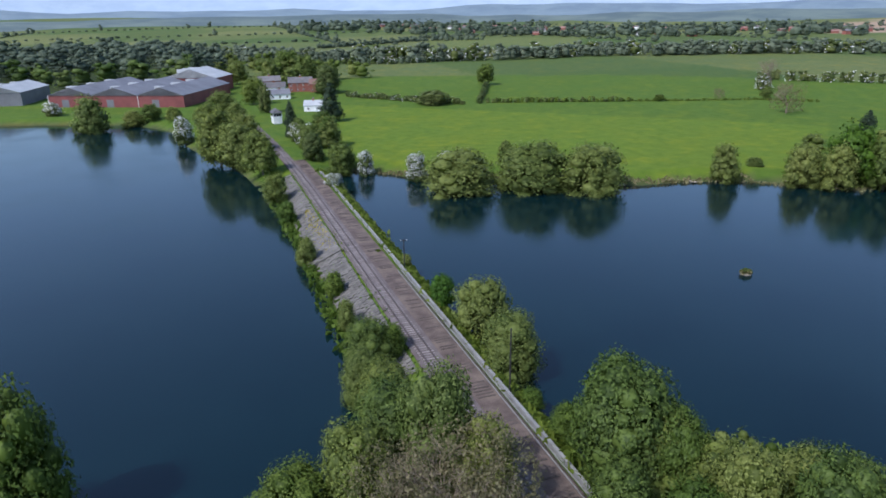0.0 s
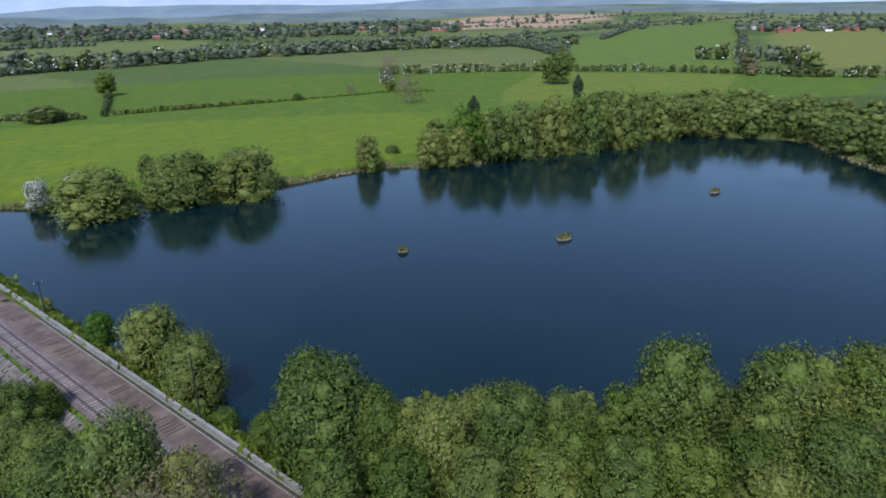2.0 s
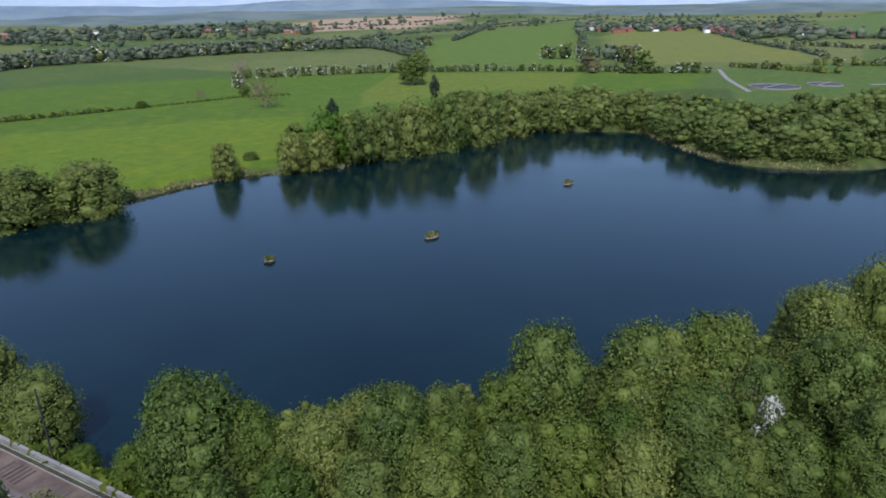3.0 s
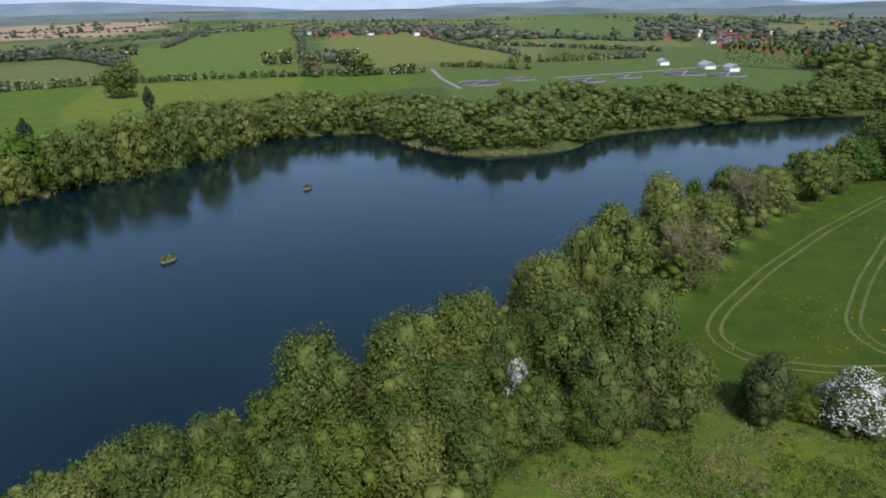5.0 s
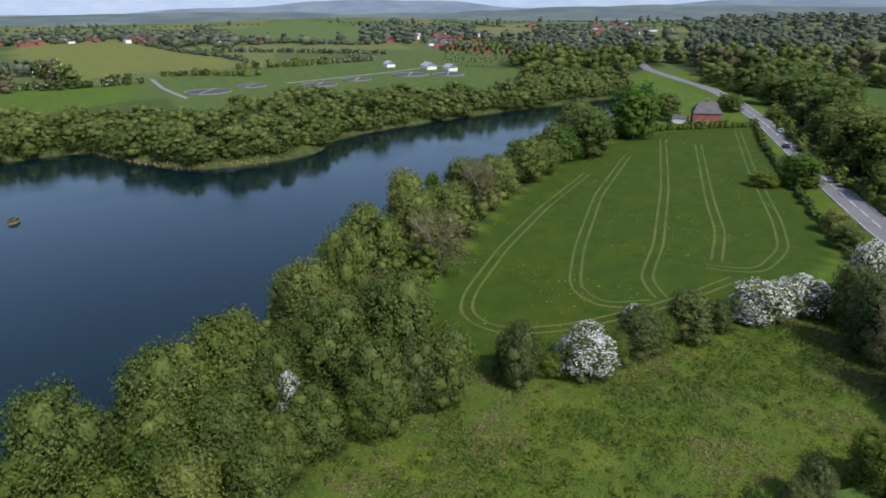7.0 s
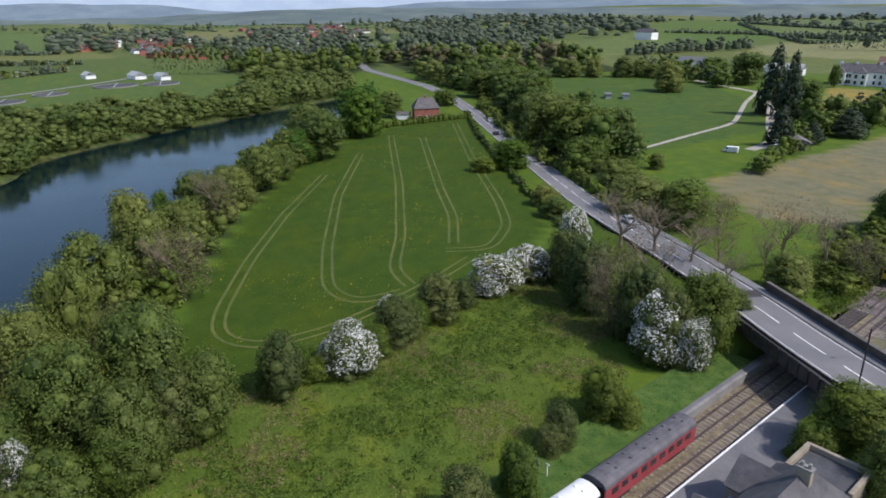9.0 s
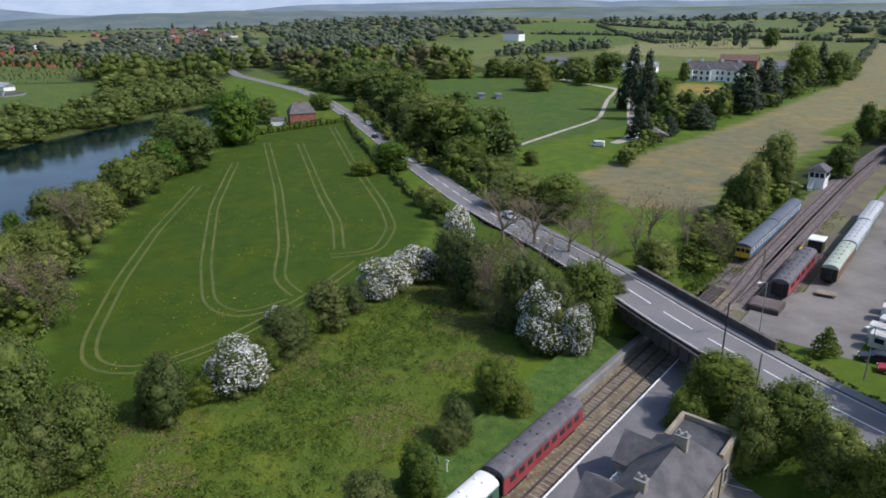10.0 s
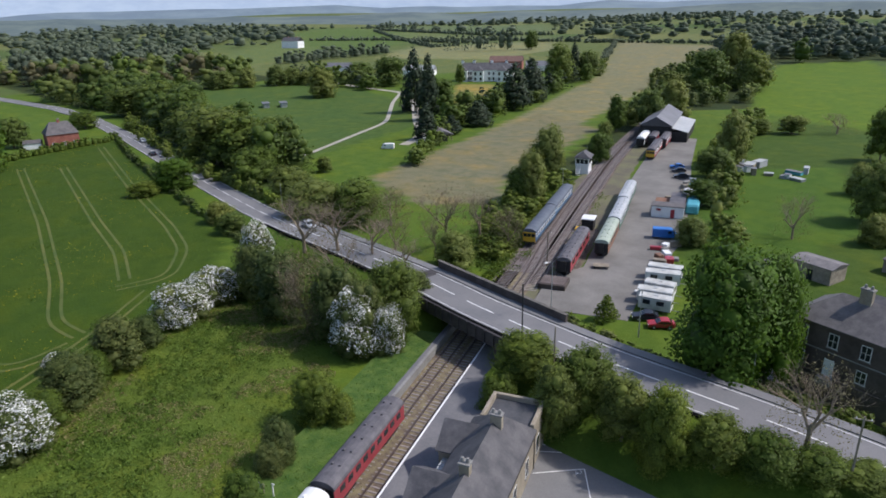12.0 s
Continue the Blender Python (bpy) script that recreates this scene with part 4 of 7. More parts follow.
def tree_meshes(kind, level, v):
    key = (kind, level, v)
    if key in CACHE:
        return CACHE[key]
    shape = SHAPE[kind]
    leaves, size, nl = DETAIL[level]
    leaf = LEAF[LEAF_OF.get(kind, kind)]
    extra = None
    trunk = branch_mesh(kind + str(v), shape == "bare" or kind == "brown")
    if shape == "bare":
        (vv, ff, nn), lob = crown_arrays("round", leaves // 5, size * 0.6, nl, 3)
        crown = raw("crown", vv, ff, leaf)
    else:
        n_leaf = leaves // 2 if kind == "brown" else leaves
        (vv, ff, nn), lob = crown_arrays(shape, n_leaf, size if kind != "brown" else size * 0.8, nl, 3)
        if kind == "brown":
            crown = raw("crown", vv, ff, leaf)
        else:
            cv, cf = core_arrays(lob, 0.7)
            crown = raw("crown", np.concatenate([vv, cv]).tolist(), ff.tolist() + (cf + len(vv)).tolist(), leaf)
            soften(crown, nn, len(cv))
        if kind == "white":
            L = np.array([l for l in lob[:-2] if l[2] > 2.0 and RNG.uniform() < 0.8])
            n_flower = int(leaves * 0.9)
            pick = RNG.choice(len(L), n_flower)
            d = RNG.normal(0, 1, (n_flower, 3))
            d[:, 2] = np.abs(d[:, 2]) * 1.2 - 0.35
            d /= np.linalg.norm(d, axis=1)[:, None]
            keep = np.sin(d[:, 0] * 7 + pick) + np.sin(d[:, 1] * 6 + pick * 2.3) + np.sin(d[:, 2] * 5 + pick * 1.7) > -1.3
            pick, d = pick[keep], d[keep]
            c = L[pick, :3] + d * L[pick, 3:4] * RNG.uniform(1.02, 1.24, (len(d), 1))
            bv, bf, bn = leaf_cards(c, d, size * 0.85, 0.6, 3, d)
            extra = soften(raw("blossom", bv, bf, BLOSSOM), bn)
    CACHE[key] = (trunk, crown, extra)
    return CACHE[key]


def plant(kind, x, y, h, r, group="", z=None):
    dist = math.hypot(x, y)
    level = 0 if dist < 95 else 1 if dist < 215 else 2
    v = RNG.integers(0, 4 if level < 2 else 3)
    trunk, crown, extra = tree_meshes(kind, level, int(v))
    wide = r / 4.2
    name = "bush" if SHAPE[kind] == "bush" else "tree"
    top = thing(name, LABEL[kind], name, group, at=(x, y, (hz(x, y) if z is None else z) - 0.05), turn=RNG.uniform(0, math.tau), scale=(wide, wide * RNG.uniform(.9, 1.1), h / 10))
    link_mesh("trunk", trunk, top)
    link_mesh("crown", crown, top)
    if extra:
        link_mesh("blossom", extra, top, "white blossom")
    return top


def plant_all(kinds, rows, group="", foot=-0.8):
    """foot: the level from which the rows give the heights."""
    for i, (x, y, h, r) in enumerate(rows):
        plant(kinds[i % len(kinds)], x, y, max(1.5, h - (hz(x, y) - foot)), r, group)


CAUSEWAY_BUSHES = [(-47.6, 180.7, 7.7, 3.7), (-40.3, 161.8, 5.2, 2.5), (-29.9, 133.8, 4.9, 2.4), (-11.6, 87.4, 7.7, 3.6), (-8.8, 89.0, 6.2, 2.6), (-11.9, 79.0, 7.5, 3.1), (-7.6, 72.9, 9.1, 4.0), (-21.2, 114.9, 4.6, 2.1), (-17.0, 101.7, 4.7, 1.9)]
NEAR_TREES_RAIL = [(-5.9, 59.8, 12.9, 4.7), (-0.9, 56.2, 16.9, 4.5), (-14.9, 51.7, 8.9, 4.2), (-9.0, 53.9, 11.6, 4.3), (3.7, 53.7, 12.5, 3.7), (-43.7, 54.4, 15.5, 5.5)]
BROWN_NEAR = [(0.2, 48.7, 14.9, 5.9), (4.4, 48.0, 13.3, 4.8), (-5.1, 48.1, 13.3, 4.5)]
EAST_BANK = [(-0.6, 106.0, 7.4, 2.3), (5.7, 98.1, 9.6, 5.0), (9.4, 85.8, 9.6, 4.8), (-8.1, 125.1, 4.3, 1.4), (14.3, 68.2, 6.1, 2.4), (11.0, 75.5, 3.5, 1.9)]
BELT_A = [(18.5, 58.1, 14.5, 5.8), (23.2, 55.9, 11.0, 3.5), (26.1, 52.6, 9.1, 3.4), (32.6, 51.0, 9.9, 3.8), (37.7, 50.2, 9.8, 3.5), (18.1, 61.3, 13.3, 5.0), (21.9, 56.2, 10.8, 2.8), (27.0, 48.1, 12.0, 3.8), (32.6, 45.0, 13.3, 4.1), (36.8, 40.8, 10.9, 3.5)]
BELT_B = [(50.6, 40.1, 15.9, 4.9), (60.9, 34.8, 14.3, 4.7), (70.5, 30.6, 13.8, 5.3), (84.8, 24.0, 15.2, 4.8), (69.1, 24.3, 11.2, 3.9), (59.2, 28.0, 10.2, 4.1), (51.4, 31.5, 9.9, 3.9), (77.3, 18.0, 13.4, 4.3), (91.6, 19.5, 17.7, 4.1)]
BELT_C = [(89.3, 27.6, 12.6, 4.3), (101.9, 22.9, 12.9, 4.9), (113.3, 19.7, 14.8, 5.8), (137.5, 15.2, 15.9, 6.1), (79.4, 10.5, 15.8, 6.2), (73.8, 18.5, 14.7, 5.6), (71.4, 29.7, 13.8, 5.7), (63.1, 34.0, 13.4, 5.3), (74.6, 4.0, 10.4, 4.3), (68.1, 12.0, 12.4, 4.1)]
BELT_D = [(152.3, 6.9, 9.4, 5.9), (167.9, 2.6, 11.5, 7.1), (175.6, -5.4, 10.3, 6.5), (189.6, -14.0, 12.1, 6.9), (134.3, 13.6, 12.3, 5.4), (241.2, -40.1, 13.8, 7.4), (216.8, -26.2, 11.9, 6.8), (197.7, -20.2, 9.6, 4.7), (244.3, -35.5, 11.3, 5.7)]
BELT_BRIGHT = [(216.1, -26.5, 11.9, 7.1), (251.1, -58.2, 17.5, 8.4), (195.7, -3.1, 6.5, 2.4), (167.6, 11.7, 7.8, 2.4)]
BELT_BROWN = [(68.8, 25.1, 10.6, 3.6), (118.9, 7.0, 12.9, 5.8), (159.3, -1.0, 13.6, 5.4), (88.1, 14.0, 12.8, 3.8)]
BELT_WHITE = [(66.5, 22.0, 8.4, 1.8), (69.3, 13.8, 7.2, 1.4), (60.4, 31.1, 5.2, 1.2), (48.9, 39.7, 3.7, 1.2)]
BELT_LOW = [(60.2, 26.8, 10.3, 4.8), (58.1, 33.7, 9.5, 4.4), (55.2, 39.8, 10.3, 4.5), (63.5, 18.6, 8.4, 4.0), (68.1, 12.6, 8.7, 4.2), (73.1, 7.5, 9.8, 4.0), (59.4, 21.4, 7.4, 3.1)]
MEADOW_HEDGE_GREEN = [(80.1, -5.6, 8.9, 3.6), (81.3, -10.4, 3.6, 2.0), (88.6, -24.1, 7.1, 4.2), (90.0, -27.7, 5.2, 2.6), (92.4, -32.2, 8.0, 4.0), (85.6, -19.6, 5.0, 2.7), (95.3, -37.2, 5.2, 2.8)]
MEADOW_HEDGE_WHITE = [(82.5, -15.3, 6.6, 4.5), (98.9, -45.3, 6.8, 4.6), (102.1, -53.4, 6.4, 4.7), (98.4, -25.4, 3.0, 1.8), (100.6, -49.4, 6.0, 3.4), (97.0, -43.0, 4.6, 2.6)]
ROAD_CLUMP = [(96.0, -57.8, 10.6, 4.0), (86.8, -56.6, 12.0, 4.7), (78.5, -55.4, 13.3, 4.5), (73.2, -57.3, 12.2, 4.8), (66.4, -62.8, 12.6, 4.8), (69.4, -70.5, 8.0, 2.8), (67.1, -57.6, 11.0, 3.8), (75.9, -55.1, 7.6, 3.5)]
ROAD_CLUMP_WHITE = [(67.9, -55.9, 9.8, 3.8), (107.1, -66.0, 9.9, 3.3), (63.9, -59.1, 7.4, 2.9)]
ROAD_BARE = [(103.3, -74.2, 12.3, 6.2), (95.4, -76.3, 12.5, 6.0), (88.0, -78.4, 10.1, 4.8), (87.7, -99.2, 11.7, 6.6), (82.0, -103.6, 11.0, 4.2), (84.9, -92.6, 7.2, 2.9), (88.9, -85.4, 8.2, 3.9), (82.9, -65.7, 10.3, 5.8), (77.2, -76.5, 8.5, 3.5)]
ROAD_EAST = [(181.9, -118.8, 15.8, 10.3), (200.5, -112.6, 19.2, 11.7), (187.0, -115.0, 17.3, 10.1), (241.0, -127.5, 15.3, 12.2), (329.9, -157.8, 15.9, 13.4), (145.3, -101.6, 9.5, 6.2), (270.1, -141.8, 17.3, 11.4), (341.6, -147.3, 14.6, 12.0), (295.0, -129.1, 3.9, 5.2), (162.3, -127.0, 5.4, 2.7), (167.0, -105.5, 11.1, 6.8)]
ROAD_EAST_B = [(124.5, -93.5, 10.6, 7.6), (116.0, -99.0, 10.5, 6.8), (107.2, -101.9, 9.5, 6.0), (104.6, -164.6, 15.5, 4.9), (92.1, -137.1, 14.3, 4.5), (95.0, -137.6, 9.5, 5.0), (76.9, -106.7, 9.7, 3.5), (78.6, -91.3, 8.1, 4.4)]
HOUSE_TREES = [(260.8, -60.1, 19.2, 10.2), (215.2, -26.4, 9.7, 6.4), (263.7, -38.1, 13.6, 8.8), (221.3, -37.8, 15.3, 8.5), (319.6, -117.5, 8.0, 6.8), (181.0, -78.5, 5.1, 4.1), (181.2, -87.7, 9.5, 6.0), (294.5, -81.2, 11.7, 7.1), (142.3, -78.5, 5.9, 3.5), (132.3, -75.8, 5.6, 3.4)]
BRIDGE_BUSHES = [(41.9, -62.2, 8.2, 4.0), (32.8, -60.9, 9.7, 3.7), (42.7, -57.3, 4.5, 2.5), (26.9, -59.4, 8.8, 3.2), (21.8, -58.6, 9.8, 3.3), (17.0, -60.2, 7.6, 3.5), (12.2, -60.9, 7.4, 3.4), (34.4, -57.3, 8.3, 3.3), (8.0, -62.4, 6.6, 3.0), (4.3, -63.5, 5.9, 3.0)]
BIG_TREE = [(22.9, -78.8, 19.1, 7.7), (19.1, -83.7, 17.8, 4.1)]
BARE_FRONT = [(10.1, -64.9, 14.5, 4.9)]
YARD_TREES = [(48.0, -131.0, 6.8, 3.8), (57.0, -160.0, 7.2, 4.0), (65.1, -189.1, 9.5, 4.9), (66.1, -205.5, 17.1, 5.2), (122.6, -241.5, 14.3, 4.0), (114.5, -254.6, 15.6, 6.8), (118.6, -285.7, 16.9, 7.4), (101.4, -189.5, 10.0, 4.0), (112.9, -214.4, 9.1, 3.0), (169.0, -509.7, 27.2, 12.3), (143.2, -389.0, 21.7, 11.3), (122.4, -401.3, 21.4, 11.2)]
MEADOW_SCRUB = [(58.8, -41.6, 6.9, 3.2), (55.6, -33.9, 5.4, 2.3), (50.0, -25.8, 6.4, 2.4), (48.7, -19.4, 6.1, 3.1), (56.1, -43.0, 4.0, 2.1), (54.4, -31.7, 4.2, 1.9)]
RIGHT_TREES = [(32.8, -147.3, 10.5, 4.8), (22.3, -169.7, 14.3, 5.1), (32.6, -239.1, 17.2, 5.2), (29.2, -193.7, 8.9, 3.6), (53.6, -281.7, 8.4, 6.3), (66.8, -272.6, 7.4, 5.3), (76.8, -265.7, 6.4, 5.3), (18.9, -153.6, 7.3, 3.5)]
MANSION_TREES = [(226.1, -235.0, 29.0, 6.9), (203.3, -220.3, 28.1, 5.8), (235.0, -263.7, 13.0, 7.4), (326.4, -315.9, 18.1, 11.3), (191.1, -268.4, 21.4, 9.7), (201.0, -297.6, 21.6, 9.0), (229.8, -371.6, 24.0, 9.0), (231.2, -409.3, 18.3, 8.4), (176.2, -220.9, 10.6, 7.2), (172.9, -185.4, 13.9, 4.8), (285.0, -339.7, 12.5, 3.7), (439.3, -647.9, 19.9, 8.3), (239.4, -404.7, 22.7, 5.8), (172.4, -199.9, 7.8, 4.5), (371.4, -331.3, 11.1, 12.3)]
WILLOWS_FIELD = [(314.8, -249.1, 16.7, 9.9), (376.7, -286.9, 9.4, 7.7), (390.4, -271.2, 13.7, 7.7), (399.2, -254.7, 12.8, 7.6), (406.0, -239.8, 12.0, 9.3), (385.6, -281.7, 12.0, 7.8)]
NORTH_SHORE = [(4.5, 192.5, 10.6, 11.6), (26.5, 194.0, 12.8, 11.0), (43.0, 190.5, 12.2, 10.8), (85.0, 198.1, 10.7, 4.9), (98.9, 208.0, 4.0, 3.0), (109.8, 198.2, 10.0, 5.8), (-35.0, 220.3, 7.0, 4.3), (20.5, 219.7, 8.4, 2.8), (-44.4, 248.5, 13.3, 6.7), (-50.9, 247.0, 10.4, 5.6)]
NORTH_SHORE_WHITE = [(-26.1, 214.3, 5.7, 2.9), (-9.0, 205.5, 6.6, 3.2), (0.2, 218.1, 4.6, 2.7), (-32.6, 188.9, 4.6, 2.5), (-56.6, 260.8, 7.9, 4.9)]
NORTH_BRIGHT = [(120.3, 192.9, 15.8, 7.7)]
CYPRESSES = [(159.1, 250.1, 10.4, 2.9), (242.1, 277.1, 12.0, 2.9)]
NORTH_WOOD = [(105.4, 191.2, 10.2, 5.5), (114.1, 188.0, 11.3, 5.6), (127.1, 187.0, 15.4, 6.8), (139.4, 187.4, 16.8, 7.0), (151.5, 186.2, 17.7, 8.2), (164.9, 182.6, 17.6, 8.5), (181.4, 181.2, 18.3, 8.8), (203.9, 184.0, 14.8, 9.3), (158.4, 184.8, 14.1, 6.3), (216.9, 179.9, 12.8, 8.3)]
FIELD_TREES = [(27.4, 451.5, 13.3, 7.6), (160.2, 314.3, 14.8, 8.2), (276.2, 337.2, 17.1, 8.5), (-6.3, 362.5, 7.3, 10.0), (115.5, 362.5, 3.7, 3.2), (148.5, 364.9, 6.4, 3.3), (174.5, 366.3, 6.6, 3.4)]
FIELD_BARE = [(195.3, 406.7, 19.0, 8.6)]
WEST_SHORE = [(-160.7, 304.1, 13.7, 8.5), (-79.3, 231.0, 16.8, 8.0), (-70.0, 223.2, 14.0, 7.7), (-58.5, 208.4, 12.7, 5.4), (-71.9, 240.2, 14.3, 7.2), (-105.6, 298.1, 10.0, 7.6), (-148.4, 317.5, 5.3, 5.4), (-140.8, 321.9, 7.3, 5.5), (-112.7, 341.3, 11.3, 7.2), (-127.5, 315.7, 6.6, 4.0), (-92.6, 297.0, 11.2, 5.0)]
WEST_WHITE = [(-106.0, 269.5, 8.7, 4.1), (-198.4, 339.6, 6.5, 4.3), (-51.9, 249.3, 8.5, 4.3)]
RAIL_NORTH = [(-33.9, 214.1, 7.7, 5.1), (-45.3, 248.9, 12.7, 5.3), (-45.1, 224.3, 9.7, 4.3), (-57.5, 261.1, 8.9, 4.5), (-105.1, 372.0, 13.7, 6.3), (-90.6, 339.2, 14.0, 4.3), (-145.3, 477.6, 15.3, 7.9), (-117.3, 513.0, 20.4, 8.5), (-72.2, 419.9, 17.0, 8.8), (-96.3, 471.3, 18.9, 9.8)]
CONIFERS = [(-52.3, 309.2, 16.6, 5.5), (-68.1, 295.0, 11.1, 3.0), (-174.5, 481.4, 20.0, 6.8), (-62.9, 267.5, 6.8, 1.6)]

plant_all(["alder", "scrub", "willow"], CAUSEWAY_BUSHES, "bushes on the causeway", -2.5)
plant_all(["alder", "willow", "oak"], NEAR_TREES_RAIL, "trees beside the railway", -1.5)
plant_all(["brown"], BROWN_NEAR, "trees beside the railway", -1.5)
plant_all(["bright", "willow", "willow", "willow", "scrub", "scrub"], EAST_BANK, "trees on the causeway", -2.8)
plant_all(["alder", "oak", "alder", "willow"], BELT_A, "lakeside trees")
plant_all(["alder", "alder", "oak", "willow"], BELT_B, "lakeside trees")
plant_all(["willow", "alder", "alder"], BELT_C, "lakeside trees")
plant_all(["willow", "alder"], BELT_D, "lakeside trees")
plant_all(["bright"], BELT_BRIGHT, "lakeside trees")
plant_all(["brown"], BELT_BROWN, "lakeside trees")
plant_all(["white"], BELT_WHITE, "lakeside trees")
plant_all(["alder", "oak", "hawthorn"], BELT_LOW, "lakeside trees")
plant_all(["hawthorn", "scrub"], MEADOW_HEDGE_GREEN, "meadow hedge bushes")
plant_all(["white"], MEADOW_HEDGE_WHITE, "meadow hedge bushes")
plant_all(["hawthorn", "hawthorn", "brown", "hawthorn", "oak"], ROAD_CLUMP, "trees by the bridge", 0)
plant_all(["white"], ROAD_CLUMP_WHITE, "trees by the bridge", 0)
plant_all(["bare"], ROAD_BARE, "bare trees by the road", 2)
plant_all(["oak", "alder"], ROAD_EAST, "roadside trees")
plant_all(["willow", "oak", "brown", "willow"], ROAD_EAST_B, "roadside trees")
plant_all(["bright", "alder", "willow", "alder", "oak", "scrub"], HOUSE_TREES, "trees by the brick house")
plant_all(["scrub", "oak", "scrub", "alder"], BRIDGE_BUSHES, "bushes below the road", 1)
plant_all(["bright"], BIG_TREE, "yard trees", 0.5)
plant_all(["bare"], BARE_FRONT, "roadside trees", 1)
plant_all(["willow", "oak", "alder"], YARD_TREES, "yard trees")
plant_all(["scrub", "hawthorn"], MEADOW_SCRUB, "meadow scrub", 0)
plant_all(["bare", "alder", "oak", "willow"], RIGHT_TREES, "trees by the allotments")
plant_all(["dark", "dark", "oak", "alder"], MANSION_TREES, "parkland trees")
plant_all(["willow"], WILLOWS_FIELD, "park willows")
plant_all(["willow"], NORTH_SHORE, "lakeside willows", -2.0)
plant_all(["white"], NORTH_SHORE_WHITE, "lakeside hawthorns", -1.5)
plant_all(["bright"], NORTH_BRIGHT, "lakeside trees", -1.5)
plant_all(["cypress"], CYPRESSES, "cypresses")
plant_all(["willow", "willow", "alder"], NORTH_WOOD, "lakeside willows", -1.5)
plant_all(["oak", "brown", "alder", "hawthorn"], FIELD_TREES, "field trees")
plant_all(["bare"], FIELD_BARE, "field trees")
plant_all(["willow", "alder"], WEST_SHORE, "lakeside trees")
plant_all(["white"], WEST_WHITE, "lakeside hawthorns")
plant_all(["alder", "oak", "hawthorn"], RAIL_NORTH, "trees beside the railway")
plant_all(["dark"], CONIFERS, "garden conifers")

for i, (x, y, h, r) in enumerate([(16, 50, 9, 3.6), (22, 47, 9.5, 3.8), (28, 43, 10, 4), (34, 40, 10, 4), (40, 36, 10.5, 4), (45, 33, 11, 4), (49, 27, 10, 4), (53, 22, 9, 3.6), (56, 33, 11, 4), (46, 42, 11, 4), (41, 46, 10, 3.8), (34, 52, 9, 3.6)]):
    plant(("alder", "oak", "willow", "alder")[i % 4], x, y, h, r, "lakeside trees")

# far woods and hedgerows: nobody could count these
SMALL = {}


def wood(name, spots, kinds, label, category="woodland"):
    """Many small crowns joined into one mesh. spots: x, y, height, radius."""
    vs, fs, ns, mi, mats, base = [], [], [], [], [], 0
    for i, (x, y, h, r) in enumerate(spots):
        kind = kinds[int(RNG.integers(0, len(kinds)))]
        dist = math.hypot(x, y)
        tier = 0 if dist < 150 else 1 if dist < 480 else 2 if dist < 900 else 3
        if r < 3.6 and dist > 150:
            tier = max(tier, 2)
        key = (kind, tier, int(RNG.integers(0, 4)))
        if key not in SMALL:
            leaves, size, nl, nc, shrink = ((300, 0.42, 16, 8, 0.72), (360, 0.38, 20, 10, 0.78), (80, 0.55, 10, 5, 0.9), (14, 0.8, 5, 3, 1.0))[tier]
            (v, f, nn), lob = crown_arrays("bush" if SHAPE[kind] == "round" else SHAPE[kind], leaves, size, nl, 3)
            cv, cf = core_arrays(lob[::-1][:nc], shrink)
            SMALL[key] = (np.concatenate([v, cv]), np.concatenate([nn, np.zeros((len(cv), 3))]), f, cf + len(v))
        v, nn, f4, f3 = SMALL[key]
        # beyond 620 m the leaf colour has haze mixed in
        leaf = BLOSSOM if kind == "white" else LEAF_HAZED if dist > 620 else LEAF[LEAF_OF.get(kind, kind)]
        inner = LEAF["hawthorn"] if kind == "white" else leaf
        for m in (leaf, inner):
            if m not in mats:
                mats.append(m)
        a = RNG.uniform(0, math.tau)
        ca, sa = math.cos(a), math.sin(a)
        c, s_ = ca * r / 4, sa * r / 4
        vs.append(np.stack([v[:, 0] * c - v[:, 1] * s_ + x, v[:, 0] * s_ + v[:, 1] * c + y, v[:, 2] * h * (1.25 if tier > 1 else 1.0) / 10 + hz(x, y) - 0.3], 1))
        ns.append(np.stack([nn[:, 0] * ca - nn[:, 1] * sa, nn[:, 0] * sa + nn[:, 1] * ca, nn[:, 2]], 1))
        fs += (f4 + base).tolist() + (f3 + base).tolist()
        if kind == "white":
            mi += [mats.index(leaf) if q < 0.45 else mats.index(inner) for q in RNG.uniform(0, 1, len(f4))] + [mats.index(inner)] * len(f3)
        else:
            mi += [mats.index(leaf)] * len(f4) + [mats.index(inner)] * len(f3)
        base += len(v)
    me = bpy.data.meshes.new(name)
    me.from_pydata(np.concatenate(vs).tolist(), [], fs)
    for m in mats:
        me.materials.append(m)
    me.polygons.foreach_set("material_index", mi)
    soften(me, np.concatenate(ns))
    return tagged(new(name, me), label, category, kind="stuff")


def along(pts, gap, h, r, wob=1.0):
    p = dense(pts, gap)
    return [(q[0] + RNG.normal(0, wob), q[1] + RNG.normal(0, wob), h * RNG.uniform(.65, 1.3), r * RNG.uniform(.75, 1.3)) for q in p]


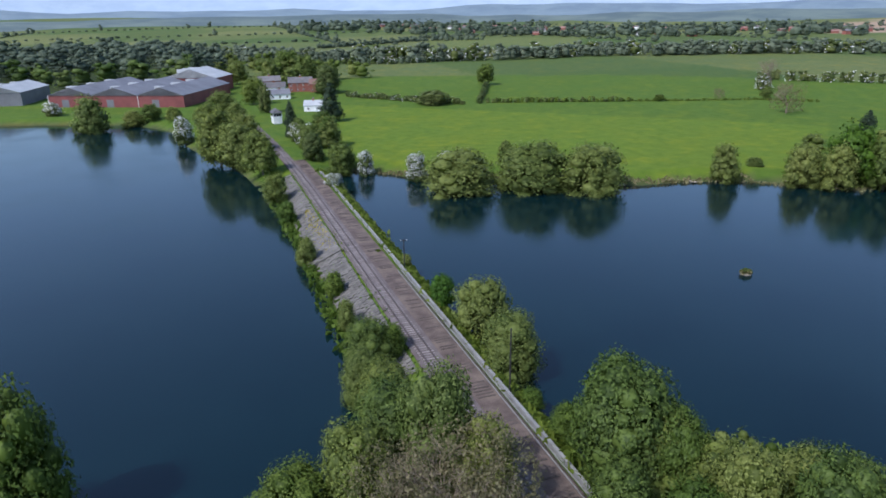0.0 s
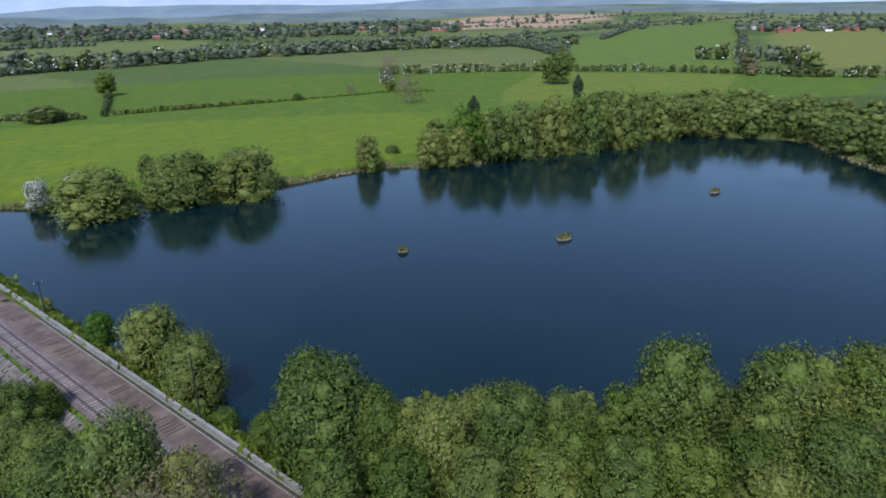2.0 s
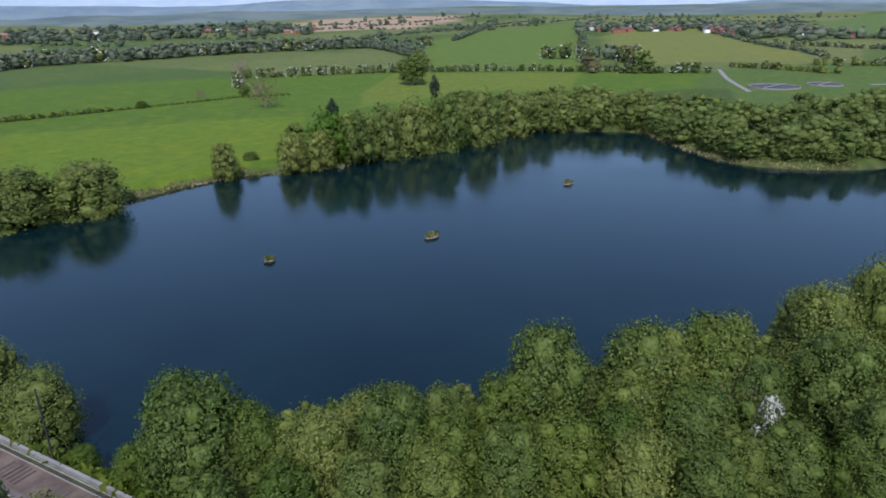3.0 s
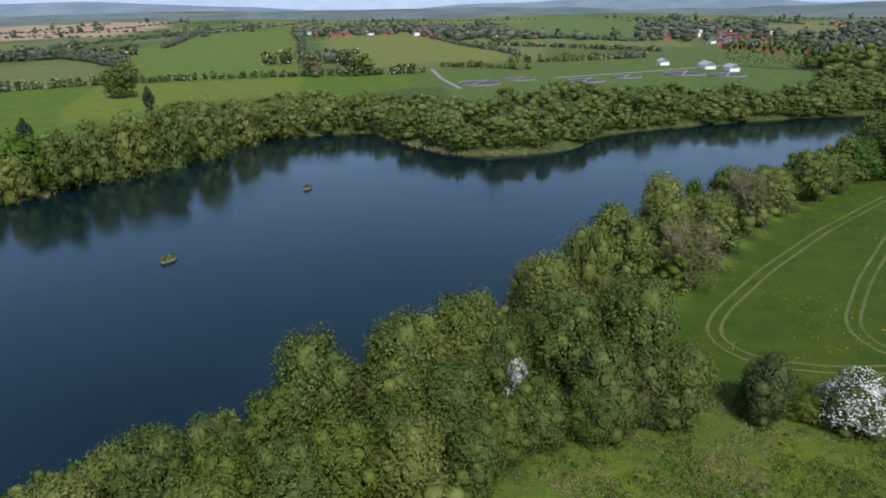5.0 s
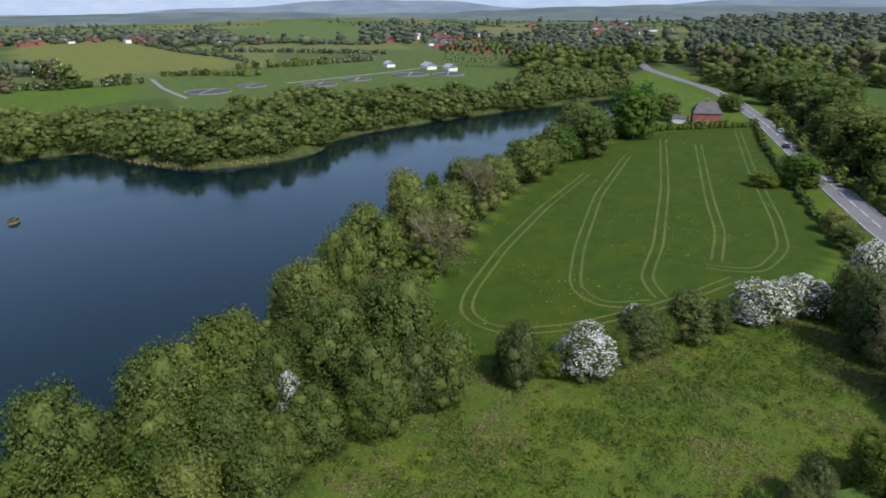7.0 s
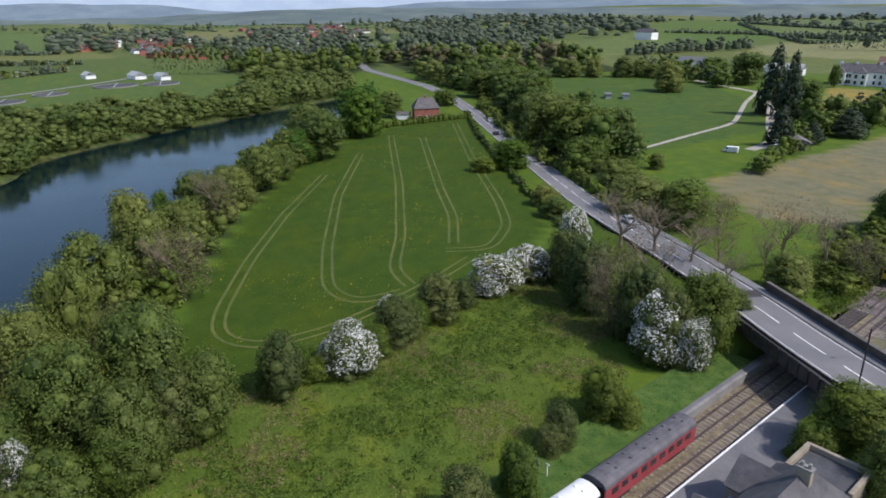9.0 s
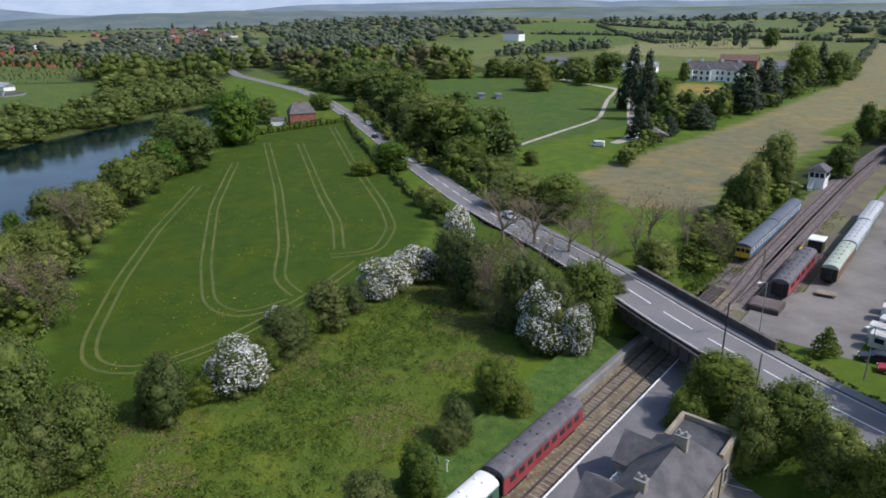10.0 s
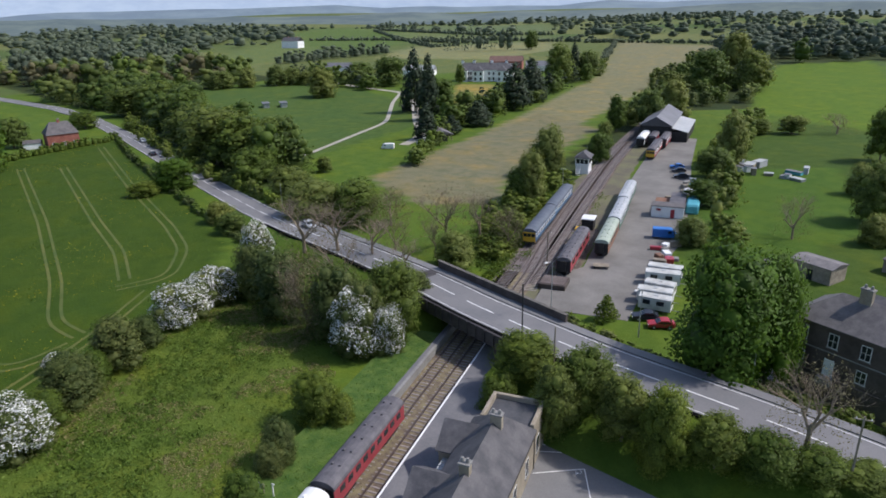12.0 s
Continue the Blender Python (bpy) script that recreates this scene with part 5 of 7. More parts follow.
def fill(poly, n, h, r, back=False):
    p = np.array(poly, float)
    lo, hi = p.min(0), p.max(0)
    c = RNG.uniform(lo, hi, (n * 9, 2))
    ok = inside(c[:, 0], c[:, 1], poly)
    for lake in LAKES:
        ok &= ~inside(c[:, 0], c[:, 1], lake)
    for field, _ in OPEN_FIELDS:
        ok &= ~inside(c[:, 0], c[:, 1], field)
    if back:
        az = np.degrees(np.arctan2(c[:, 0], c[:, 1]))
        ok &= np.hypot(c[:, 0], c[:, 1]) < np.interp(az, [q[0] for q in WOOD_BACK], [q[1] for q in WOOD_BACK])
    return [(x, y, h * RNG.uniform(.65, 1.3), r * RNG.uniform(.75, 1.3)) for x, y in c[ok][:n]]


HEDGES = [
    ([(-57, 401), (-20, 375), (10, 361)], 2.6, 2.6, ["hawthorn", "white", "hawthorn"]),
    ([(19, 363), (28, 445)], 2.6, 2.2, ["hawthorn"]),
    ([(24, 365), (99, 363)], 2.2, 1.8, ["hawthorn", "scrub"]),
    ([(99, 363), (170, 362), (195, 350)], 1.2, 1.2, ["scrub"]),
    ([(190, 405), (215, 460), (270, 430), (321, 408)], 5, 3.5, ["hawthorn", "white", "white"]),
    ([(321, 408), (375, 354), (402, 310), (440, 270)], 4, 2.8, ["hawthorn", "white", "hawthorn"]),
    ([(124, -73.5), (138, -76), (190, -88), (235, -100), (277, -113)], 1.6, 1.5, ["hawthorn", "scrub"]),
    ([(134, -93), (147, -95.5), (198, -103), (240, -112), (322, -139)], 3.0, 2.0, ["scrub", "alder"]),
    ([(49, -77.0), (32, -77.2), (18, -77.4), (4, -73.8), (-25, -70.8)], 2.2, 1.25, ["scrub", "hawthorn"]),
    ([(277, -113), (268, -72), (252, -52)], 2.5, 1.8, ["scrub"]),
    ([(145, -150), (180, -205), (215, -290), (245, -420)], 4.5, 3.0, ["scrub", "alder", "oak"]),
    ([(440, 270), (520, 345), (480, 400)], 10, 7, ["brown", "alder", "white"]),
    ([(640, 690), (900, 900), (1300, 1250)], 6, 6, ["hawthorn", "alder"]),
    ([(430, -800), (540, -790), (700, -760), (900, -700)], 5, 5, ["hawthorn"]),
    ([(234, -430), (300, -560), (418, -806)], 3, 3, ["hawthorn", "scrub"]),
    ([(106, 676), (167, 752), (230, 787), (312, 790), (399, 751), (515, 781)], 7, 6, ["alder", "oak", "hawthorn", "white"]),
    ([(515, 781), (677, 896), (815, 944), (1063, 1063), (1403, 1177)], 4, 5, ["hawthorn", "alder"]),
    ([(497, 742), (487, 678), (447, 573), (414, 496), (349, 415)], 8, 6, ["brown", "oak", "hawthorn", "alder"]),
    ([(1290, 978), (761, 568), (526, 392), (405, 291)], 7, 6, ["brown", "alder", "white", "hawthorn"]),
    ([(1115, 795), (1236, 664), (1018, 518), (778, 341), (694, 260), (629, 213)], 4, 4.5, ["hawthorn", "white", "alder"]),
    ([(418, 276), (454, 232)], 5, 4, ["white", "hawthorn"]),
    ([(505, 236), (508, 167)], 4, 4, ["hawthorn", "alder"]),
    ([(1069, 402), (978, 299), (898, 152)], 5, 5, ["hawthorn", "alder"]),
    ([(789, 326), (766, 222), (746, 164), (728, 99)], 4, 4, ["hawthorn", "white"]),
    ([(563, 199), (581, 158), (611, 124), (643, 98)], 5, 4, ["white", "hawthorn", "alder"]),
    ([(1070, -999), (750, -755), (573, -630), (573, -679)], 4, 4, ["hawthorn", "oak"]),
    ([(1110, -1051), (877, -972), (728, -925), (602, -944)], 5, 5, ["hawthorn", "oak"]),
    ([(547, -387), (550, -457), (540, -522)], 9, 7, ["oak", "alder"]),
    ([(280, -814), (368, -797), (446, -784)], 4, 4, ["hawthorn", "oak"]),
    ([(684, -722), (560, -721)], 5, 5, ["hawthorn", "oak"]),
    ([(563, -219), (633, -302), (740, -407)], 9, 8, ["oak", "alder", "willow"]),
    ([(-114, 652), (-42, 639), (36, 692)], 5, 5, ["hawthorn", "white"]),
    ([(-39, 1183), (69, 1251), (183, 1379)], 6, 7, ["hawthorn", "alder"]),
    ([(-167, 914), (-36, 1088), (60, 1104)], 6, 7, ["hawthorn", "alder"]),
]
for pts, h, r, kinds in HEDGES:
    length = sum(math.dist(a, b) for a, b in zip(pts, pts[1:]))
    near = min(math.hypot(*q) for q in pts)
    wood("hedge", along(pts, max(r * 1.1, length / 110), h, r, 0.3 if h < 3 else 1.2), kinds, "uneven field hedge of hawthorn and scrub" if "white" not in kinds else "field hedge with white hawthorn blossom", "hedge")

# hedgerows of the far farmland, along its field edges
far_spots = []
for fam in range(2):
    for k in range(-12, 13):
        for q in np.arange(-2300, 2300, 19.0):
            u, v = (k * 210, q) if fam == 0 else (q, k * 170)
            y = (v + 0.3 * u) / (1 + 0.3 * 0.35)
            x = u - 0.35 * y
            r_, az = math.hypot(x, y), math.degrees(math.atan2(x, y))
            if 1000 < r_ < 2050 and -38 < az < 178 and math.sin(k * 2.1 + fam) > 0.0 and not any(inside(np.array([x]), np.array([y]), f)[0] for f, _ in OPEN_FIELDS):
                big = RNG.uniform() < 0.13
                far_spots.append((x + RNG.normal(0, 3), y + RNG.normal(0, 3), RNG.uniform(9, 13) if big else RNG.uniform(2, 4), RNG.uniform(7, 10) if big else RNG.uniform(5, 9)))
wood("far_hedgerow", far_spots, ["hawthorn", "alder", "oak", "hawthorn"], "far hedgerows and trees dividing the fields", "hedge")

# shore woods
wood("shore_wood", fill([(243, 150), (214, 185), (190, 203), (215, 240), (290, 230), (370, 195), (420, 150), (400, 110), (330, 120)], 130, 8.0, 5.6, True), ["willow", "alder", "willow"], "dense willow scrub along the lake")
wood("shore_wood", fill([(230, 126), (216, 96), (224, 76), (244, 58), (272, 54), (312, 20), (368, -46), (400, -90), (470, -90), (470, 0), (400, 110), (330, 120), (245, 148)], 300, 8.5, 6.0, True), ["willow", "alder", "willow", "willow"], "dense willow and alder wood on the far shore")
wood("shore_wood", fill([(470, -90), (470, 0), (560, -10), (760, -60), (800, -180), (560, -150)], 120, 12, 8), ["alder", "willow", "oak"], "wooded valley floor beyond the lake")
wood("shore_wood", fill([(100, 200), (130, 200), (190, 204), (212, 192), (215, 215), (150, 225), (110, 212)], 26, 8, 5), ["willow", "alder"], "willow thicket along the shore")
SHORE_EDGE = [(128, 195), (160, 201), (190, 204), (212, 196), (224, 182), (248, 150), (234, 126), (221, 100), (226, 82), (245, 64), (272, 60), (315, 24), (370, -42), (398, -82)]
wood("shore_wood", along(SHORE_EDGE, 3.2, 6.5, 4.2, 1.0), ["willow", "alder", "willow"], "low willows leaning over the water's edge")
wood("understorey", fill([(24, 66), (48, 56), (74, 45), (104, 32), (158, 18), (183, -2), (222, -12), (262, -38), (252, -50), (212, -26), (167, -6), (132, 4), (104, 11), (84, 8), (66, 16), (52, 20), (36, 26), (14, 44)], 330, 5.5, 3.2), ["alder", "scrub", "willow"], "dense undergrowth beneath the lakeside trees")
wood("railside_wood", fill([(110, -186), (118, -190), (128, -240), (150, -330), (190, -420), (230, -600), (160, -560), (120, -400), (100, -330), (130, -300), (118, -240)], 140, 7, 4.5), ["alder", "oak", "willow", "hawthorn"], "trees and scrub lining the railway")
wood("railside_wood", fill([tuple(on_line(s, o)[:2]) for s, o in ((-84, -31), (-120, -31), (-160, -29), (-205, -34), (-250, -30), (-250, -42), (-160, -37), (-110, -38), (-84, -36))], 75, 5.0, 2.7), ["willow", "scrub", "oak"], "scrubby trees along the yard fence")
wood("railside_scrub", fill([(78, -98), (92, -118), (104, -160), (98, -168), (90, -140), (80, -118), (74, -100)], 70, 3, 2.6), ["scrub", "oak", "scrub"], "bramble and scrub on the railway bank")
wood("roadside_wood", fill([(150, -108), (210, -119), (280, -134), (345, -149), (400, -150), (420, -200), (330, -175), (280, -150), (215, -140), (165, -122)], 110, 13, 7.5), ["oak", "alder", "alder"], "tall roadside trees")
wood("park_wood", fill([(400, -145), (600, -160), (900, -300), (800, -420), (560, -330), (430, -300), (410, -220)], 190, 13, 9), ["alder", "oak", "willow", "brown"], "mature trees behind the park")
wood("park_wood", fill([(300, -300), (330, -330), (420, -330), (420, -300), (350, -285), (310, -280)], 30, 9, 6), ["oak", "alder", "dark"], "garden trees by the drive")
wood("mansion_wood", fill([(176, -198), (190, -215), (212, -280), (226, -330), (238, -405), (224, -405), (200, -320), (183, -250)], 42, 11, 5.5), ["oak", "alder", "dark", "alder"], "mixed garden trees below the white mansion")
wood("dark_tree_row", [(455 + 7 * k, -628 + 5 * k, 19, 6.5) for k in range(9)], ["dark", "oak"], "dark row of tall trees behind the farm", "tree row")
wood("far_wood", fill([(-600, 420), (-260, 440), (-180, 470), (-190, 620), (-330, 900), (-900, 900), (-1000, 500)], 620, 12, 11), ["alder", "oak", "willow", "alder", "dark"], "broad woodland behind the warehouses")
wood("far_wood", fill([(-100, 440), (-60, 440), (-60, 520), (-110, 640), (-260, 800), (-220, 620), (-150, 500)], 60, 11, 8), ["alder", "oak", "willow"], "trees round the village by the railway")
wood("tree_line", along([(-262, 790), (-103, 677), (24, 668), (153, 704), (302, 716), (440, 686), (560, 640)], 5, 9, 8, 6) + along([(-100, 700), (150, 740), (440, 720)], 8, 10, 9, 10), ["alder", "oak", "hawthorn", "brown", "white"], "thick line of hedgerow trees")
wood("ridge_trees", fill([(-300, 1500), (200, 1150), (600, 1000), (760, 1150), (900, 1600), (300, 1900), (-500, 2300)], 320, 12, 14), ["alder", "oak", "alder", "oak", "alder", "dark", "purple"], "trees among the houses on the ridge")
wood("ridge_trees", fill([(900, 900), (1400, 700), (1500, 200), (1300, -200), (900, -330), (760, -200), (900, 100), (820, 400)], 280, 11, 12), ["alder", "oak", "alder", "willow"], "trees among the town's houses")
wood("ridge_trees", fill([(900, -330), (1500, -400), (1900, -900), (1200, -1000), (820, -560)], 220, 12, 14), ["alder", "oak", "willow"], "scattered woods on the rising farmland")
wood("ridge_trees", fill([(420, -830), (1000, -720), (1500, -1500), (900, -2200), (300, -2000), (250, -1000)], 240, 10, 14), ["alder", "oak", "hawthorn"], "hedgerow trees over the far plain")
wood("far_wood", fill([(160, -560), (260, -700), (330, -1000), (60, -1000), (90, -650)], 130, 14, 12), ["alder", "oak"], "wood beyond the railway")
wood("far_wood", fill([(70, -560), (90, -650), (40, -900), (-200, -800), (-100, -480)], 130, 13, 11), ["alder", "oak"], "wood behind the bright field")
wood("poplar_row", [(548 + (581 - 548) * k / 11, -31 + 57 * k / 11, 17, 4.2) for k in range(12)], ["poplar"], "row of tall dark poplars", "tree row")

# lakeside reeds
def reeds(name, pts, n, label, tall=1.2, mat=REED):
    p = dense(pts, 1.0)
    k = RNG.integers(0, len(p), n)
    c = p[k, :2] + RNG.normal(0, 0.9, (n, 2))
    z = np.maximum(height(c[:, 0], c[:, 1]), WATER_Z)
    cc = np.c_[c, z + tall * 0.3]
    v, f = leaf_cards(cc, RNG.normal(0, 1, (n, 3)) * (1, 1, .1), tall * 0.5, 0.2)
    tagged(new(name, raw(name, v, f, mat)), label, "reeds", kind="stuff")


reeds("reeds", [(93, 197), (119, 186), (137, 195), (160, 195), (188, 198), (210, 192)], 900, "straw-coloured reeds along the shore", 0.9)
reeds("reeds", [(243, 147), (228, 124), (216, 98), (222, 80), (236, 66)], 700, "pale reed edge below the willows", 0.9)
reeds("reeds", [(-36, 221), (-6, 209), (35, 201), (56, 197), (93, 200)], 900, "low reeds along the bank", 1.2)
reeds("bank_plants", [tuple(on_line(s, -11.3)[:2]) for s in range(92, 268, 8)], 1300, "rough growth at the foot of the stone slope", 1.5, LEAF["scrub"])
reeds("bank_plants", [tuple(on_line(s, 6.6)[:2]) for s in range(88, 266, 8)], 2200, "scrubby plants outside the causeway coping", 1.4, LEAF["scrub"])
reeds("bank_plants", [tuple(on_line(s, -4.6)[:2]) for s in range(110, 268, 8)], 350, "weeds along the track edge", 0.7, LEAF["scrub"])
reeds("yellow_flowers", [tuple(on_line(s, -6.0)[:2]) for s in range(190, 226, 4)], 260, "yellow flowers on the stone bank", 0.7, FLOWER)

reeds("slope_weeds", [tuple(on_line(s, -8.4)[:2]) for s in range(134, 262, 8)], 330, "weeds rooted between the stones of the slope", 0.6, LEAF["scrub"])
reeds("slope_weeds", [tuple(on_line(s, -6.2)[:2]) for s in range(134, 262, 8)], 160, "weeds rooted between the stones of the slope", 0.5, LEAF["scrub"])
reeds("track_weeds", [tuple(on_line(s, 2.3)[:2]) for s in range(-30, 36, 4)], 420, "straw weeds between the platform lines", 0.4)
reeds("green_weeds", [tuple(on_line(s, 3.0)[:2]) for s in range(-30, 36, 4)], 260, "green weeds between the platform lines", 0.4, LEAF["scrub"])
reeds("track_weeds", [tuple(on_line(s, 5.0)[:2]) for s in range(-30, 36, 4)], 300, "straw weeds along the old platform", 0.45)
reeds("yard_weeds", [tuple(on_line(s, -3.6)[:2]) for s in range(-120, -50, 5)], 420, "weeds between the yard lines", 0.6, LEAF["scrub"])
reeds("yard_weeds", [tuple(on_line(s, 7.0)[:2]) for s in range(-130, -44, 5)], 900, "rough grass beside the railcar siding", 0.9, LEAF["scrub"])

# ---- rolling stock ----


def coach_profile(w, h0, h1, arch):
    """Half-round roof over upright sides: x, z outline of the roof shell."""
    pts = [(-w / 2, h0)]
    for k in range(9):
        a = math.pi * k / 8
        pts.append((-math.cos(a) * w / 2, h1 - arch + math.sin(a) * arch))
    pts.append((w / 2, h0))
    return pts


def coach(name, s, o, length, side, roof, label, group, windows=8, panel=None, nose=None, turn=0.0, vents=True, face="pane"):
    """A railway vehicle standing on its line; s: the middle."""
    top = thing(name, label, "railway coach", group, at=on_line(s, o, 0.0), turn=LINE_TURN + turn)
    L, w = length / 2, 2.75
    part("body", cube(-w / 2, w / 2, -L, L, 1.0, 3.05, bevel=0.06), side, top)
    bm = extrude_profile(bmesh.new(), coach_profile(w + 0.06, 3.03, 3.86, 0.72), -L + 0.02, L - 0.02)
    part("roof", bm, roof, top, smooth=False)
    part("underframe", cube(-1.15, 1.15, -L + .2, L - .2, 0.72, 1.0), BLACK, top)
    for y in (-L + 3.0, L - 3.0):
        bg = part("bogie", cube(-1.15, 1.15, y - 1.7, y + 1.7, 0.35, 0.75, bevel=0.08), BLACK, top)
        for dy in (-1.2, 1.2):
            for x in (-0.75, 0.75):
                part("wheel", wheel(bmesh.new(), x, y + dy, 0.46, 0.46, 0.13), BLACK, bg)
    if panel:
        for x in (-1, 1):
            part("window_band", cube(x * w / 2 - .012, x * w / 2 + .012, -L + .7, L - .7, 1.85, 2.85), panel, top, "pale grey window band")
    gap = (length - 1.6) / windows
    for x in (-1, 1):
        for k in range(windows):
            y = -L + 0.8 + (k + .5) * gap
            part("window", cube(x * w / 2 - .03, x * w / 2 + .022, y - gap * .3, y + gap * .3, 2.0, 2.72, bevel=0.02), GLASS, top)
    for y in (-L, L):
        e = 1 if y > 0 else -1
        part("end", cube(-w / 2 + .05, w / 2 - .05, min(y, y + e * .06), max(y, y + e * .06), 1.0, 3.1), nose or BLACK, top)
        if nose:
            for x in (-.85, 0, .85):
                part("cab_window", cube(x - .36, x + .36, min(y + e * .05, y + e * .09), max(y + e * .05, y + e * .09), 2.1, 2.85), GLASS, top)
        else:
            part("gangway", cube(-.5, .5, min(y, y + e * .35), max(y, y + e * .35), 1.05, 3.2, bevel=.05), BLACK, top)
        for x in (-.86, .86):
            part("buffer", tube(bmesh.new(), (x, y, 1.05), (x, y + e * .5, 1.05), .1, .2, 8), BLACK, top)
    if vents:
        for k in range(int(length / 2.4)):
            y = -L + 1.5 + k * 2.4
            for x in (-.45, .45):
                part("roof_vent", cube(x - .12, x + .12, y - .16, y + .16, 3.7, 3.98, bevel=.03), roof, top)
    return top


coach("coach", 0.95, 3.6, 16.4, MAROON, COACH_ROOF, "maroon railway coach with a dark grey roof at the old platform", "coaches at the station", 9)
coach("coach", 18.2, 3.6, 16.4, BODY_GREEN, WHITE, "green coach with a bright white roof", "coaches at the station", 8)
coach("railcar", -83.6, 4.35, 19.2, BLUE, BLUE_ROOF, "blue and grey diesel railcar with a yellow front", "railcar set", 10, GREY_PANEL, YELLOW, vents=False)
coach("railcar", -103.4, 4.5, 19.2, BLUE, BLUE_ROOF, "blue and grey diesel railcar trailing vehicle", "railcar set", 10, GREY_PANEL, vents=False)
coach("van", -69.5, -5.9, 19.5, MAROON, COACH_ROOF, "old maroon van body with a patchy dark roof", "stored vehicles", 5)
coach("coach", -79.5, -10.9, 15.5, RUST, GREEN_ROOF, "rust-red stored coach with a faded green roof", "stored vehicles", 6)
coach("coach", -96.3, -10.9, 16.5, BODY_GREEN, PALE_ROOF, "green stored coach with a silver roof", "stored vehicles", 7, GREY_PANEL)
coach("coach", -113.6, -10.6, 16.5, BODY_GREEN, PALE_ROOF, "green stored coach with a pale roof", "stored vehicles", 7, GREY_PANEL)
coach("coach", -193, -5.2, 19, GREY_PANEL, WHITE, "stored coach with a white roof beside the shed", "stored vehicles", 7, turn=-0.05)
coach("railcar", -173, -11.4, 18, MAROON, COACH_ROOF, "red railcar with a cream band outside the shed", "stored vehicles", 8, WHITE, YELLOW, turn=-0.05)
coach("coach", -191, -12.6, 17, MAROON, COACH_ROOF, "red coach outside the shed", "stored vehicles", 8, WHITE, turn=-0.05)
coach("coach", -194, -8.6, 16, MAROON, COACH_ROOF, "red coach with a white stripe outside the shed", "stored vehicles", 8, turn=-0.05)

# flat wagon, loco and scrap in the yard
shunter = thing("shunter", "small yellow rail tractor in the yard", "rail tractor", at=on_line(-81.5, -4.9, 0.2), turn=LINE_TURN)
part("frame", cube(-1.1, 1.1, -2.4, 2.4, 0.3, 0.9, bevel=.05), BLACK, shunter)
part("cab", cube(-1.0, 1.0, -0.4, 1.2, 0.9, 2.6, bevel=.08), YELLOW, shunter)
part("bonnet", cube(-.7, .7, -2.2, -0.4, 0.9, 1.7, bevel=.1), YELLOW, shunter)
part("window", cube(-.7, .7, 1.18, 1.24, 1.7, 2.4), GLASS, shunter)
cabin = thing("cabin", "small dark cabin with a white roof", "cabin", at=on_line(-90, -5.2, 0.0), turn=LINE_TURN)
part("wall", cube(-1.3, 1.3, -1.6, 1.6, 0, 2.3, bevel=.03), BLACK, cabin)
part("roof", cube(-1.5, 1.5, -1.8, 1.8, 2.3, 2.6, bevel=.1), WHITE, cabin)
dock = thing("loading_dock", "old brick loading dock with rubble on top", "dock", at=on_line(-55.5, -5.2, 0.0), turn=LINE_TURN)
part("wall", cube(-2.4, 2.4, -2.2, 2.2, 0, 0.9, bevel=.04), DARK_BRICK, dock)
part("fill", cube(-2.1, 2.1, -1.9, 1.9, 0.9, 1.0), BALLAST, dock)
trolley = thing("flat_trolley", "empty dark flat trolley on the gravel", "trolley", at=on_line(-66.5, -11.8, 0.05), turn=LINE_TURN + 0.2)
part("bed", cube(-1.5, 1.5, -.9, .9, .45, .6, bevel=.02), TIMBER, trolley)
for x in (-1.2, 1.2):
    for y in (-.7, .7):
        part("wheel", wheel(bmesh.new(), x, y, .22, .22, .12), RUBBER, trolley)

# ---- buildings ----


def gable_roof(bm, x0, x1, y0, y1, z, rise, over=0.25, hip=0.0, thick=0.14):
    """A ridged roof along x over a plan; hip: how far its ends lean in."""
    ym = (y0 + y1) / 2
    e = [(x0 - over, y0 - over, z), (x1 + over, y0 - over, z), (x1 + over, y1 + over, z), (x0 - over, y1 + over, z), (x0 - over + hip, ym, z + rise), (x1 + over - hip, ym, z + rise)]
    hi = [bm.verts.new((x, y, q + thick)) for x, y, q in e]
    lo = [bm.verts.new((x, y, q)) for x, y, q in e]
    for f in ((0, 1, 5, 4), (2, 3, 4, 5), (1, 2, 5), (3, 0, 4)):
        bm.faces.new([hi[i] for i in f])
        bm.faces.new([lo[i] for i in f[::-1]])
    for i in range(4):
        j = (i + 1) % 4
        bm.faces.new((lo[i], lo[j], hi[j], hi[i]))
    bmesh.ops.recalc_face_normals(bm, faces=bm.faces)
    return bm


def chimney(parent, x, y, z, h, pots=2, mat=BRICK, w=0.45, d=0.9):
    c = part("chimney", cube(x - w, x + w, y - d / 2, y + d / 2, z, z + h, bevel=.03), mat, parent)
    part("chimney_cap", cube(x - w - .08, x + w + .08, y - d / 2 - .08, y + d / 2 + .08, z + h, z + h + .15), CONCRETE, c)
    for k in range(pots):
        px = x - w * .55 + k * w * 1.1 if pots > 1 else x
        part("chimney_pot", tube(bmesh.new(), (px, y, z + h + .15), (px, y, z + h + .6), .2, .15, 8), CONCRETE, c)


